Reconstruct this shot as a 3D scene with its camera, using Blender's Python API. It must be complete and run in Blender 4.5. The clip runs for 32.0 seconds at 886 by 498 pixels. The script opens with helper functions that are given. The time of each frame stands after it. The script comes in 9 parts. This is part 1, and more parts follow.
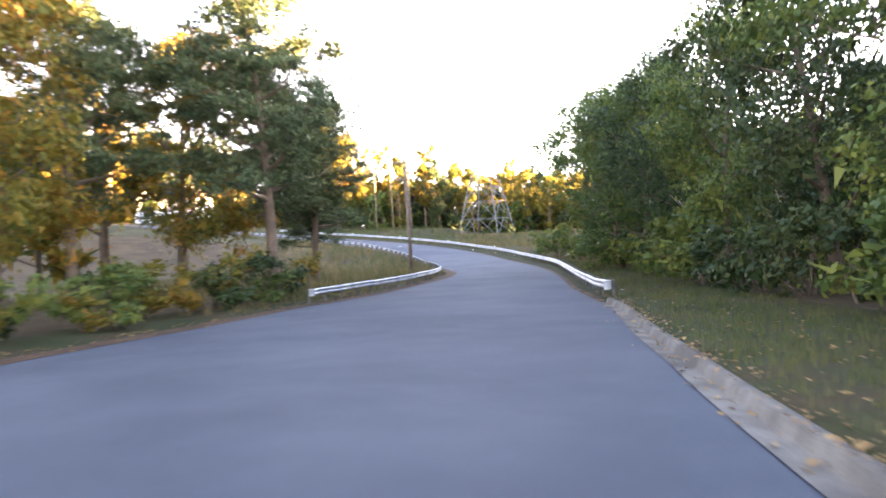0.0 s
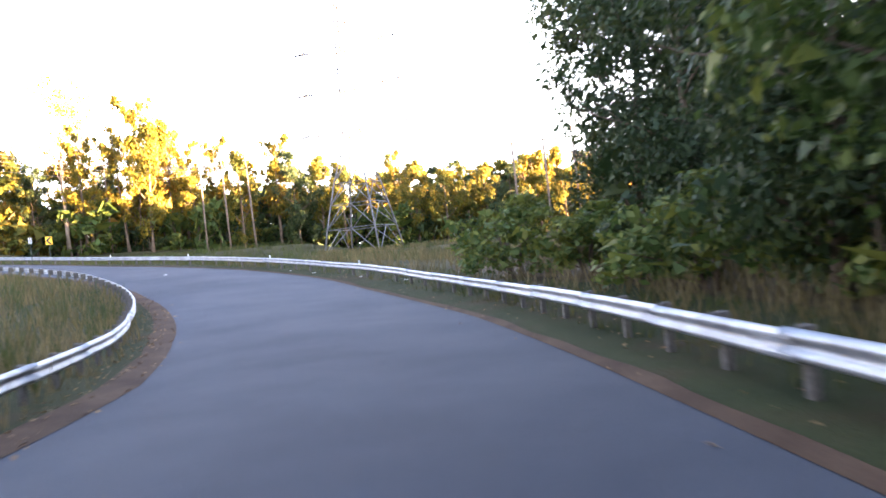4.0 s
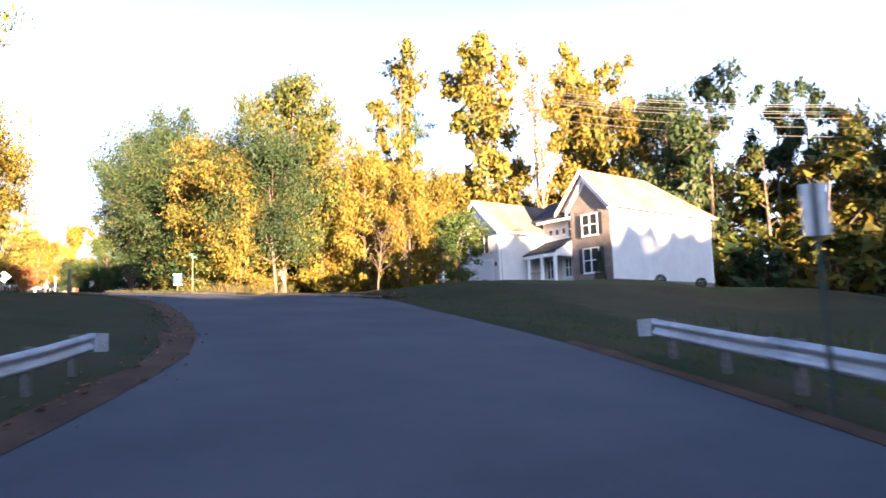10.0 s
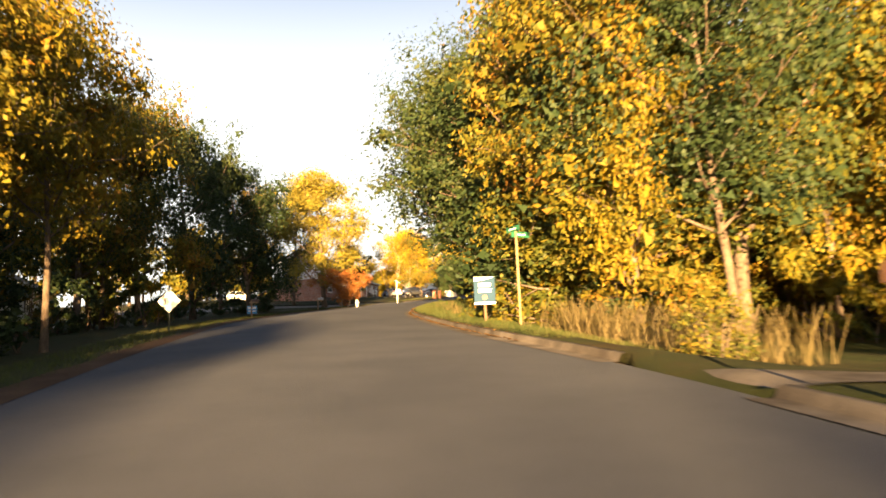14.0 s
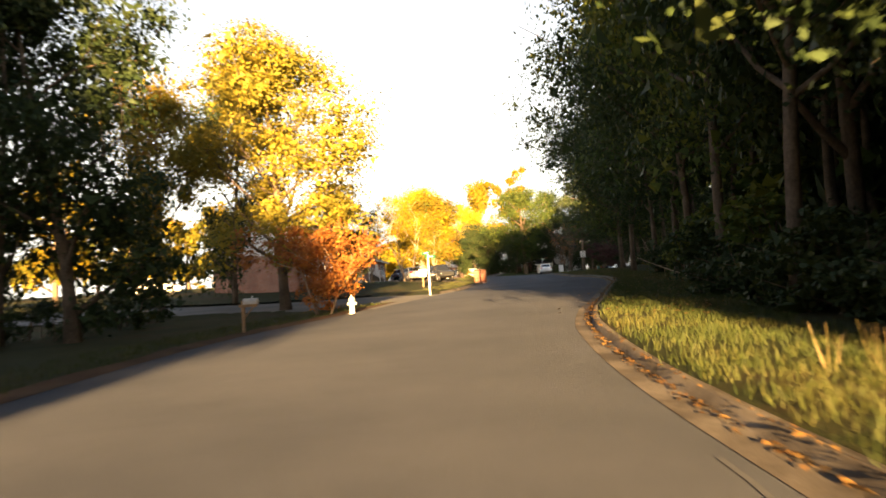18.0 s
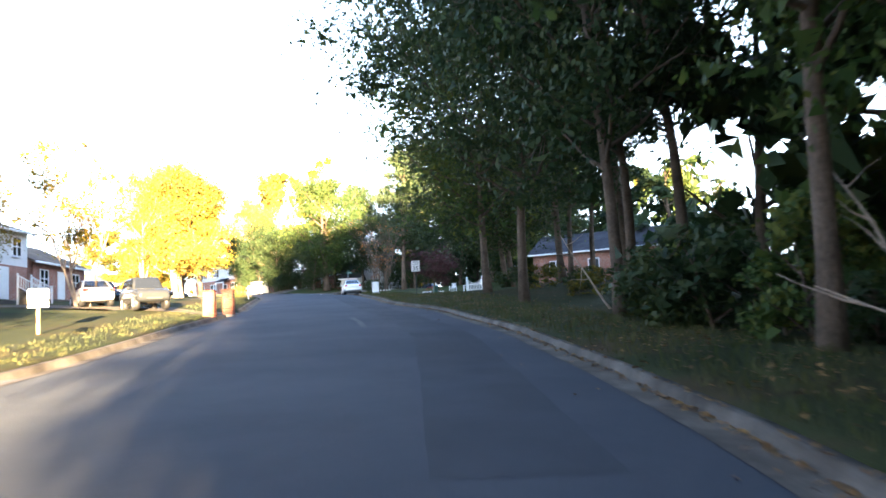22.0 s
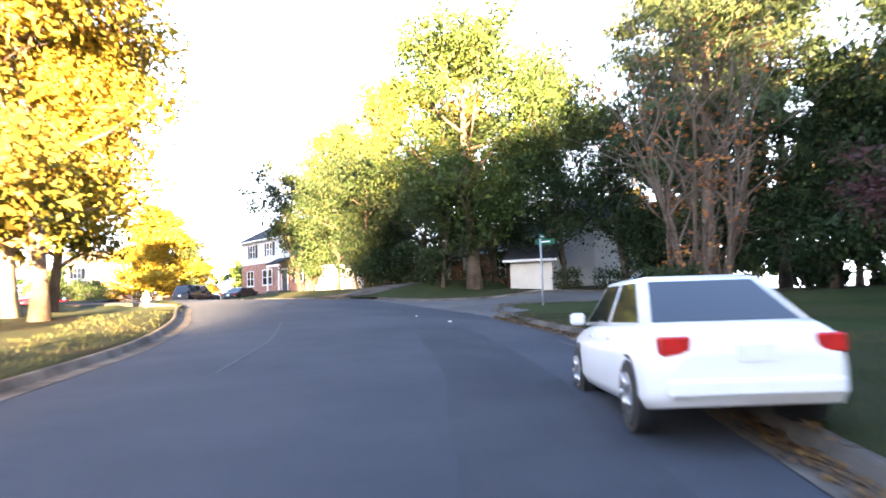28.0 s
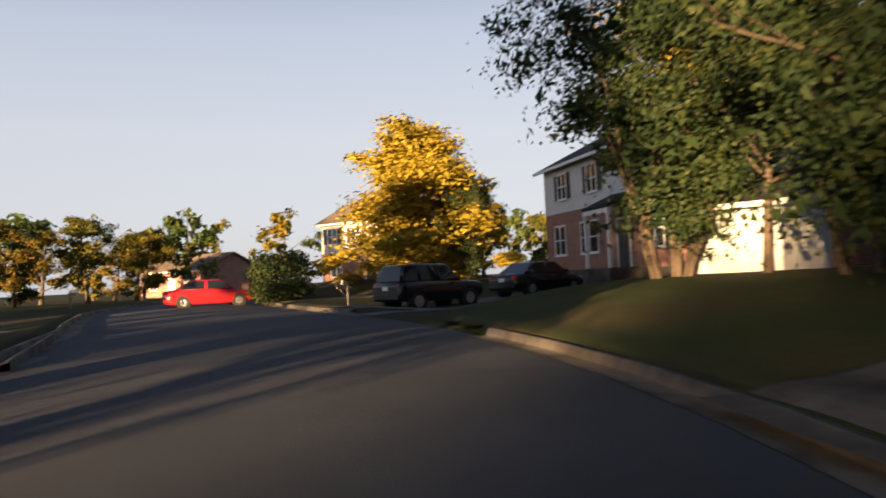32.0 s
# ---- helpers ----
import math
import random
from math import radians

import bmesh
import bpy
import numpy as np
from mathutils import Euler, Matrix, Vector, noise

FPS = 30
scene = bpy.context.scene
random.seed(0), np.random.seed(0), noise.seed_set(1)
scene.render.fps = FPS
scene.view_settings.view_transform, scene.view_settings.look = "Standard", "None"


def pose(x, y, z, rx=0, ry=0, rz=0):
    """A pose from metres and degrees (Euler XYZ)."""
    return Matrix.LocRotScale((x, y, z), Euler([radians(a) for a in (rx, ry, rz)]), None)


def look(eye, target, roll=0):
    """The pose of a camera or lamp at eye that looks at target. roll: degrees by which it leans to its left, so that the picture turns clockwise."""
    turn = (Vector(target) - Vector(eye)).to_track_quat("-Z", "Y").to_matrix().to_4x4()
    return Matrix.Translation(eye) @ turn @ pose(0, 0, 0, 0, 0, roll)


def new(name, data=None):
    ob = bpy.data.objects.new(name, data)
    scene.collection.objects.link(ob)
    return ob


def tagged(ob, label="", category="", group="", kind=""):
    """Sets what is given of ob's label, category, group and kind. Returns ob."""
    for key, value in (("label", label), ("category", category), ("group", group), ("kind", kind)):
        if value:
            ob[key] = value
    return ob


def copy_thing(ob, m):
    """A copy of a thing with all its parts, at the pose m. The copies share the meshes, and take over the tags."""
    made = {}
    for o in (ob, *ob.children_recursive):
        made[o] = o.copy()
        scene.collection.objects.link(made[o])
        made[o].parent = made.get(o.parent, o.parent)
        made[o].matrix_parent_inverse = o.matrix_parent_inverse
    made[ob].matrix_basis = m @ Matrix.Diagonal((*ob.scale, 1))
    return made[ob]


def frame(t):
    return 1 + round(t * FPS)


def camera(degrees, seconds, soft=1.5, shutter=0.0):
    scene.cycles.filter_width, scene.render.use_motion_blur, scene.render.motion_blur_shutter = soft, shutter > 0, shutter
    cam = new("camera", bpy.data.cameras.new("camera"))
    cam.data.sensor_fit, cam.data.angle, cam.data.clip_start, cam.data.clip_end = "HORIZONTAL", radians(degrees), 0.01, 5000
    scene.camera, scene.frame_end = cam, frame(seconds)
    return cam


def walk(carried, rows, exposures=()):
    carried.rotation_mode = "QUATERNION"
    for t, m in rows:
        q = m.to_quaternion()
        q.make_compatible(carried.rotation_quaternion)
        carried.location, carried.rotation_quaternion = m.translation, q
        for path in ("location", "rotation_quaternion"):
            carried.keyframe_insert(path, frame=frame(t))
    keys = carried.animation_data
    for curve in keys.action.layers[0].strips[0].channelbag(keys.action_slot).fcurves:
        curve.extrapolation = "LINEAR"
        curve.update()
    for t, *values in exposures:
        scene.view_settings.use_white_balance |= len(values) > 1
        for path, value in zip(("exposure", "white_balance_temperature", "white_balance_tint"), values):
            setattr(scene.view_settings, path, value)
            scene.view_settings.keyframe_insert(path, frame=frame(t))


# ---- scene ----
cam = camera(60.1, 32.0, soft=1.6, shutter=0.4)
PATH = [
    (0.0, 0.000, 0.000, 0.001, 89.39, 3.29, -0.00),
    (0.5, 0.189, 6.316, -0.155, 89.24, 4.49, -4.27),
    (1.0, 0.633, 12.639, -0.336, 89.58, 5.51, -7.02),
    (1.5, 1.313, 19.011, -0.506, 88.98, 5.67, -8.84),
    (2.0, 2.075, 25.480, -0.690, 88.92, 6.14, -9.80),
    (2.5, 2.827, 32.024, -0.845, 89.55, 6.35, -9.52),
    (3.0, 3.533, 38.606, -0.937, 89.92, 6.51, -9.10),
    (3.5, 4.185, 45.224, -0.987, 90.06, 6.59, -8.86),
    (4.0, 4.772, 51.893, -1.014, 90.25, 6.51, -8.31),
    (4.5, 5.254, 58.633, -1.040, 90.65, 6.18, -6.53),
    (5.0, 5.531, 65.446, -1.084, 91.36, 5.61, -2.90),
    (5.5, 5.425, 72.309, -1.052, 92.80, 5.33, 1.53),
    (6.0, 4.756, 79.143, -0.874, 94.09, 4.44, 6.29),
    (6.5, 3.554, 85.835, -0.499, 95.71, 4.50, 11.40),
    (7.0, 1.794, 92.271, -0.019, 96.04, 5.68, 16.54),
    (7.5, -0.629, 98.312, 0.529, 96.26, 5.80, 22.57),
    (8.0, -3.631, 103.904, 1.096, 96.72, 5.23, 28.81),
    (8.5, -7.067, 109.033, 1.630, 97.03, 4.93, 34.88),
    (9.0, -10.869, 113.635, 2.136, 97.28, 4.74, 40.65),
    (9.5, -15.006, 117.650, 2.638, 97.21, 3.88, 46.52),
    (10.0, -19.392, 121.219, 3.157, 97.21, 1.90, 50.88),
    (10.5, -23.849, 124.592, 3.690, 97.21, 0.87, 52.09),
    (11.0, -28.383, 127.815, 4.290, 97.53, 1.79, 54.28),
    (11.5, -33.149, 130.770, 4.910, 97.85, 2.80, 59.43),
    (12.0, -38.184, 133.377, 5.541, 98.01, 3.11, 63.65),
    (12.5, -43.451, 135.566, 6.177, 98.08, 2.54, 67.79),
    (13.0, -48.933, 137.366, 6.805, 97.92, 2.29, 72.20),
    (13.5, -54.620, 138.831, 7.394, 97.29, 1.91, 76.52),
    (14.0, -60.427, 139.958, 7.961, 97.26, 2.48, 80.06),
    (14.5, -66.338, 140.697, 8.458, 96.43, 2.67, 82.72),
    (15.0, -72.314, 141.094, 8.950, 96.52, 2.19, 84.94),
    (15.5, -78.254, 141.311, 9.427, 96.05, 2.04, 86.20),
    (16.0, -84.116, 141.503, 9.921, 95.76, 2.23, 86.52),
    (16.5, -89.870, 141.750, 10.406, 95.65, 2.29, 86.01),
    (17.0, -95.486, 142.090, 10.859, 95.53, 2.15, 84.76),
    (17.5, -100.928, 142.553, 11.287, 95.43, 2.44, 82.77),
    (18.0, -106.161, 143.189, 11.698, 95.61, 3.69, 80.13),
    (18.5, -111.158, 144.092, 12.068, 96.09, 3.69, 77.35),
    (19.0, -115.959, 145.193, 12.442, 95.96, 3.04, 74.68),
    (19.5, -120.528, 146.462, 12.809, 95.93, 2.38, 71.89),
    (20.0, -124.901, 147.949, 13.181, 95.65, 2.29, 69.10),
    (20.5, -129.208, 149.599, 13.521, 95.67, 3.05, 66.69),
    (21.0, -133.558, 151.334, 13.875, 95.73, 3.51, 65.49),
    (21.5, -138.079, 153.152, 14.247, 95.47, 3.17, 65.41),
    (22.0, -142.876, 155.115, 14.641, 95.72, 2.92, 65.73),
    (22.5, -147.880, 157.175, 15.020, 95.44, 3.42, 66.43),
    (23.0, -152.976, 159.172, 15.392, 95.36, 3.71, 67.54),
    (23.5, -158.013, 161.123, 15.762, 95.89, 2.36, 67.90),
    (24.0, -163.049, 162.968, 16.132, 95.86, 4.62, 69.61),
    (24.5, -168.324, 164.550, 16.496, 95.56, 4.73, 71.99),
    (25.0, -174.030, 166.045, 16.877, 95.59, 4.45, 73.17),
    (25.5, -180.079, 167.539, 17.243, 95.32, 4.05, 73.75),
    (26.0, -186.268, 168.993, 17.643, 95.23, 3.73, 74.56),
    (26.5, -192.434, 170.375, 18.113, 95.09, 3.25, 75.72),
    (27.0, -198.541, 171.736, 18.574, 95.11, 2.93, 76.59),
    (27.5, -204.515, 173.091, 19.023, 95.03, 2.44, 76.90),
    (28.0, -210.292, 174.420, 19.443, 94.73, 1.76, 76.92),
    (28.5, -215.832, 175.677, 19.821, 94.34, 1.48, 77.03),
    (29.0, -221.142, 176.788, 20.130, 94.08, 2.07, 77.71),
    (29.5, -226.292, 177.652, 20.386, 94.14, 2.05, 79.82),
    (30.0, -231.314, 178.222, 20.655, 94.05, 3.05, 82.73),
    (30.5, -236.236, 178.512, 20.987, 94.27, 3.08, 87.43),
    (31.0, -241.113, 178.417, 21.326, 94.64, 2.43, 93.15),
    (31.5, -245.964, 177.851, 21.648, 93.40, 1.61, 98.62),
    (32.0, -250.796, 176.781, 21.998, 91.86, 2.74, 104.19),
]
EXPOSURES = [(0, 6.3, 6700, 21), (1.0, 5.95, 6700, 21), (2.5, 6.15, 6700, 22), (4.5, 5.7, 6100, 21), (6.0, 4.3, 5200, 19), (9.0, 3.8, 5150, 20), (11.0, 4.2, 5050, 19), (12.0, 4.15, 5100, 18), (13.0, 3.7, 6400, 14), (14.0, 3.45, 7100, 12), (15.5, 3.45, 7600, 13),
             (18.0, 3.7, 7550, 12), (19.2, 3.35, 7700, 12), (20.3, 3.2, 6200, 10), (21.2, 4.35, 5250, 7), (22.0, 5.2, 5350, 9), (24.0, 5.45, 5600, 16), (26.0, 5.1, 5500, 16), (29.0, 5.55, 5850, 16), (30.0, 5.3, 5850, 17), (31.0, 4.05, 5700, 14), (32.0, 2.3, 6200, 15)]
walk(cam, [(r[0], pose(*r[1:])) for r in PATH], EXPOSURES)

# ---- world and sun ----
SUN_FROM = Vector((0.9806, -0.196, 0)).normalized()
SUN_ELEV = 3.9
world = bpy.data.worlds.new("sky")
scene.world = world
world.use_nodes = True
wn = world.node_tree
sky = wn.nodes.new("ShaderNodeTexSky")
sky.sky_type = "NISHITA"
sky.sun_disc = False
sky.sun_elevation = radians(9)
sky.sun_rotation = math.atan2(SUN_FROM.x, SUN_FROM.y)
sky.air_density, sky.dust_density, sky.ozone_density = 1.0, 1.5, 1.0
wn.nodes["Background"].inputs["Strength"].default_value = 0.025
hazy = wn.nodes.new("ShaderNodeHueSaturation")
hazy.inputs["Saturation"].default_value = 0.6
wn.links.new(sky.outputs[0], hazy.inputs["Color"])
# evening haze: pale and bright low down, deeper blue overhead
up = wn.nodes.new("ShaderNodeTexCoord")
part_z = wn.nodes.new("ShaderNodeSeparateXYZ")
haze = wn.nodes.new("ShaderNodeValToRGB")
el = haze.color_ramp.elements
el[0].position, el[0].color = 0.0, (1.0, 1.0, 0.99, 1)
el[1].position, el[1].color = 1.0, (0.09, 0.15, 0.27, 1)
for at_z, c in ((0.18, (0.97, 0.99, 1.0, 1)), (0.31, (0.80, 0.87, 0.96, 1)), (0.48, (0.22, 0.31, 0.48, 1))):
    step = el.new(at_z)
    step.color = c
bright = wn.nodes.new("ShaderNodeMix")
bright.data_type, bright.blend_type = "RGBA", "MULTIPLY"
bright.inputs[0].default_value = 1.0
bright.inputs[7].default_value = (6.8, 6.8, 6.8, 1)
thin_cloud = wn.nodes.new("ShaderNodeMix")
thin_cloud.data_type = "RGBA"
thin_cloud.inputs[0].default_value = 0.7
wn.links.new(up.outputs["Generated"], part_z.inputs[0])
wn.links.new(part_z.outputs["Z"], haze.inputs[0])
wn.links.new(haze.outputs[0], bright.inputs[6])
wn.links.new(bright.outputs[2], thin_cloud.inputs[7])
wn.links.new(hazy.outputs[0], thin_cloud.inputs[6])
wn.links.new(thin_cloud.outputs[2], wn.nodes["Background"].inputs["Color"])
sun = new("sun", bpy.data.lights.new("sun", "SUN"))
sun.data.energy, sun.data.angle, sun.data.color = 5.0, radians(0.6), (1.0, 0.64, 0.29)
e = radians(SUN_ELEV)
sun.matrix_world = look((SUN_FROM.x * math.cos(e), SUN_FROM.y * math.cos(e), math.sin(e)), (0, 0, 0))

# ---- materials ----
def mat_base(name):
    m = bpy.data.materials.new(name)
    m.use_nodes = True
    nt = m.node_tree
    return m, nt, nt.nodes["Principled BSDF"]


def noise_node(nt, scale, detail=4.0, rough=0.6, coords="Object"):
    tc = nt.nodes.new("ShaderNodeTexCoord")
    n = nt.nodes.new("ShaderNodeTexNoise")
    n.inputs["Scale"].default_value, n.inputs["Detail"].default_value, n.inputs["Roughness"].default_value = scale, detail, rough
    nt.links.new(tc.outputs[coords], n.inputs["Vector"])
    return n


def ramp_node(nt, fac, stops):
    r = nt.nodes.new("ShaderNodeValToRGB")
    el = r.color_ramp.elements
    while len(el) < len(stops):
        el.new(0.5)
    for i, (p, c) in enumerate(stops):
        el[i].position, el[i].color = p, (*c, 1)
    nt.links.new(fac, r.inputs[0])
    return r.outputs[0]


def mixed(nt, a, b, fac, mode="MIX"):
    m = nt.nodes.new("ShaderNodeMix")
    m.data_type, m.blend_type = "RGBA", mode
    for key, v in ((0, fac), (6, a), (7, b)):
        if isinstance(v, (int, float)):
            m.inputs[key].default_value = v
        elif isinstance(v, tuple):
            m.inputs[key].default_value = (*v, 1)
        else:
            nt.links.new(v, m.inputs[key])
    return m.outputs[2]


def bumped(nt, bsdf, height, strength, distance=0.02):
    b = nt.nodes.new("ShaderNodeBump")
    b.inputs["Strength"].default_value, b.inputs["Distance"].default_value = strength, distance
    nt.links.new(height, b.inputs["Height"])
    nt.links.new(b.outputs[0], bsdf.inputs["Normal"])


def surface(name, c1, c2, big=0.4, fine=30.0, rough=0.85, metal=0.0, bump=0.3, dist=0.01, coords="Object", c3=None):
    """A two-scale surface: stains over grain, with fine relief."""
    m, nt, b = mat_base(name)
    n1, n2 = noise_node(nt, big, 5, 0.6, coords), noise_node(nt, fine, 3, 0.7, coords)
    col = ramp_node(nt, n1.outputs[0], [(0.35, c1), (0.65, c2)] if c3 is None else [(0.3, c1), (0.5, c2), (0.68, c3)])
    grain = ramp_node(nt, n2.outputs[0], [(0.3, (0.7, 0.7, 0.7)), (0.7, (1.2, 1.2, 1.2))])
    nt.links.new(mixed(nt, col, grain, 1.0, "MULTIPLY"), b.inputs["Base Color"])
    b.inputs["Roughness"].default_value, b.inputs["Metallic"].default_value = rough, metal
    if rough > 0.75:
        b.inputs["Specular IOR Level"].default_value = 0.12
    if bump:
        bumped(nt, b, n2.outputs[0], bump, dist)
    return m


def leaf_mat(name, stops, trans=0.35):
    """Leaves: each leaf takes its own tint from the ramp, shifted a little from tree to tree."""
    m, nt, b = mat_base(name)
    geo, info = nt.nodes.new("ShaderNodeNewGeometry"), nt.nodes.new("ShaderNodeObjectInfo")
    n = noise_node(nt, 0.35, 2, 0.5)
    a = nt.nodes.new("ShaderNodeMath")
    a.operation = "MULTIPLY_ADD"
    a.inputs[1].default_value = 0.45
    nt.links.new(geo.outputs["Random Per Island"], a.inputs[0])
    a2 = nt.nodes.new("ShaderNodeMath")
    a2.operation = "MULTIPLY_ADD"
    a2.inputs[1].default_value = 0.9
    a2.inputs[2].default_value = -0.2
    nt.links.new(n.outputs[0], a2.inputs[0])
    nt.links.new(a2.outputs[0], a.inputs[2])
    a3 = nt.nodes.new("ShaderNodeMath")
    a3.operation = "MULTIPLY_ADD"
    a3.inputs[1].default_value = 0.25
    nt.links.new(info.outputs["Random"], a3.inputs[0])
    nt.links.new(a.outputs[0], a3.inputs[2])
    col = ramp_node(nt, a3.outputs[0], stops)
    nt.links.new(col, b.inputs["Base Color"])
    b.inputs["Roughness"].default_value, b.inputs["Specular IOR Level"].default_value = 0.6, 0.2
    tr = nt.nodes.new("ShaderNodeBsdfTranslucent")
    nt.links.new(col, tr.inputs["Color"])
    mx = nt.nodes.new("ShaderNodeMixShader")
    mx.inputs[0].default_value = trans
    nt.links.new(b.outputs[0], mx.inputs[1])
    nt.links.new(tr.outputs[0], mx.inputs[2])
    nt.links.new(mx.outputs[0], nt.nodes["Material Output"].inputs["Surface"])
    return m


def plain(name, c, rough=0.5, metal=0.0, var=0.12, scale=6.0, bump=0.0, coat=0.0):
    lo, hi = tuple(v * (1 - var) for v in c), tuple(min(1, v * (1 + var)) for v in c)
    m, nt, b = mat_base(name)
    n = noise_node(nt, scale, 4, 0.6)
    nt.links.new(ramp_node(nt, n.outputs[0], [(0.35, lo), (0.65, hi)]), b.inputs["Base Color"])
    b.inputs["Roughness"].default_value, b.inputs["Metallic"].default_value = rough, metal
    b.inputs["Coat Weight"].default_value = coat
    if bump:
        bumped(nt, b, n.outputs[0], bump, 0.005)
    return m


ASPHALT = surface("asphalt", (0.052, 0.059, 0.073), (0.074, 0.081, 0.096), 0.25, 90, 0.85, 0, 0.9, 0.016)
ASPHALT_OLD = surface("old_asphalt", (0.10, 0.10, 0.10), (0.15, 0.147, 0.142), 0.3, 70, 0.85, 0, 0.9, 0.014)
TAR = plain("tar", (0.02, 0.02, 0.022), 0.5)
CONCRETE = surface("concrete", (0.058, 0.050, 0.042), (0.15, 0.132, 0.110), 0.9, 40, 0.9, 0, 0.4, 0.01)
DIRT = surface("dirt", (0.045, 0.026, 0.016), (0.085, 0.052, 0.032), 0.7, 25, 0.95, 0, 0.6, 0.03)
GRASS = surface("grass", (0.015, 0.023, 0.007), (0.027, 0.032, 0.011), 0.35, 18, 0.95, 0, 0.8, 0.05, c3=(0.042, 0.029, 0.014))
LAWN = surface("lawn", (0.024, 0.040, 0.012), (0.043, 0.054, 0.017), 0.2, 22, 0.95, 0, 0.8, 0.04, c3=(0.06, 0.053, 0.023))
FOREST_FLOOR = surface("forest_floor", (0.035, 0.026, 0.014), (0.070, 0.048, 0.024), 0.4, 12, 0.95, 0, 0.8, 0.06)
FIELD = surface("field_grass", (0.030, 0.033, 0.012), (0.055, 0.048, 0.022), 0.12, 10, 0.95, 0, 0.8, 0.08)
GALV = surface("galvanised_steel", (0.26, 0.275, 0.295), (0.42, 0.44, 0.465), 1.5, 30, 0.55, 0.7, 0.1, 0.002)
RUST = surface("rusty_steel", (0.10, 0.05, 0.03), (0.20, 0.10, 0.06), 2.5, 30, 0.8, 0.4, 0.2, 0.003)
WOOD_POLE = surface("weathered_pole_wood", (0.11, 0.085, 0.065), (0.19, 0.15, 0.12), 1.5, 25, 0.9, 0, 0.4, 0.01)
BARK = surface("bark", (0.07, 0.052, 0.038), (0.15, 0.115, 0.085), 1.2, 14, 0.95, 0, 0.8, 0.03)
BARK_PALE = surface("pale_bark", (0.22, 0.17, 0.13), (0.36, 0.29, 0.22), 1.2, 14, 0.9, 0, 0.6, 0.02)
LEAF_GREEN = leaf_mat("green_leaves", [(0.2, (0.030, 0.055, 0.016)), (0.55, (0.060, 0.095, 0.022)), (0.85, (0.13, 0.14, 0.025))])
LEAF_DARK = leaf_mat("dark_green_leaves", [(0.2, (0.014, 0.028, 0.011)), (0.6, (0.028, 0.048, 0.016)), (0.95, (0.060, 0.068, 0.018))], 0.25)
LEAF_GOLD = leaf_mat("golden_leaves", [(0.15, (0.050, 0.065, 0.014)), (0.45, (0.115, 0.105, 0.013)), (0.75, (0.21, 0.150, 0.013)), (0.98, (0.22, 0.10, 0.015))])
LEAF_MIX = leaf_mat("turning_leaves", [(0.15, (0.032, 0.050, 0.014)), (0.45, (0.068, 0.080, 0.013)), (0.72, (0.155, 0.125, 0.015)), (0.98, (0.23, 0.11, 0.018))])
LEAF_YELLOW = leaf_mat("bright_yellow_leaves", [(0.15, (0.14, 0.12, 0.018)), (0.5, (0.30, 0.23, 0.022)), (0.9, (0.42, 0.30, 0.025))])
LEAF_LIME = leaf_mat("yellow_green_leaves", [(0.15, (0.075, 0.085, 0.020)), (0.5, (0.16, 0.15, 0.028)), (0.9, (0.27, 0.21, 0.030))])
LEAF_RED = leaf_mat("rust_red_leaves", [(0.2, (0.14, 0.06, 0.02)), (0.5, (0.28, 0.10, 0.03)), (0.9, (0.36, 0.17, 0.04))])
LEAF_PURPLE = leaf_mat("dull_purple_leaves", [(0.2, (0.035, 0.018, 0.020)), (0.8, (0.085, 0.040, 0.036))])
NEEDLE = leaf_mat("pine_needles", [(0.2, (0.025, 0.045, 0.022)), (0.6, (0.050, 0.075, 0.030)), (0.95, (0.10, 0.11, 0.04))], 0.15)
GRASS_BLADE = leaf_mat("grass_blades", [(0.15, (0.024, 0.040, 0.010)), (0.5, (0.044, 0.061, 0.015)), (0.9, (0.09, 0.082, 0.026))], 0.3)
DRY_BLADE = leaf_mat("dry_grass_blades", [(0.15, (0.06, 0.055, 0.02)), (0.5, (0.115, 0.09, 0.038)), (0.9, (0.19, 0.145, 0.066))], 0.3)
WHITE_PAINT = plain("white_paint", (0.78, 0.78, 0.76), 0.5, 0, 0.05)
BLACK = plain("black_plastic", (0.015, 0.015, 0.016), 0.5)

# ---- mesh helpers ----
def mesh_ob(name, verts, faces, mat, parent=None, smooth=False):
    me = bpy.data.meshes.new(name)
    me.from_pydata([tuple(v) for v in verts], [], [tuple(f) for f in faces])
    me.materials.append(mat)
    if smooth:
        me.polygons.foreach_set("use_smooth", [True] * len(me.polygons))
    me.update()
    ob = new(name, me)
    if parent is not None:
        ob.parent = parent
    return ob


def part(name, bm, material, parent, label=""):
    me = bpy.data.meshes.new(name)
    bm.normal_update()
    bm.to_mesh(me)
    bm.free()
    me.materials.append(material)
    ob = new(name, me)
    if parent is not None:
        ob.parent = parent
    if label:
        ob["label"] = label
    return ob


def empty(name, m, label, category, group="", kind=""):
    ob = new(name)
    ob.empty_display_size = 0.2
    ob.matrix_world = m
    return tagged(ob, label, category, group, kind)


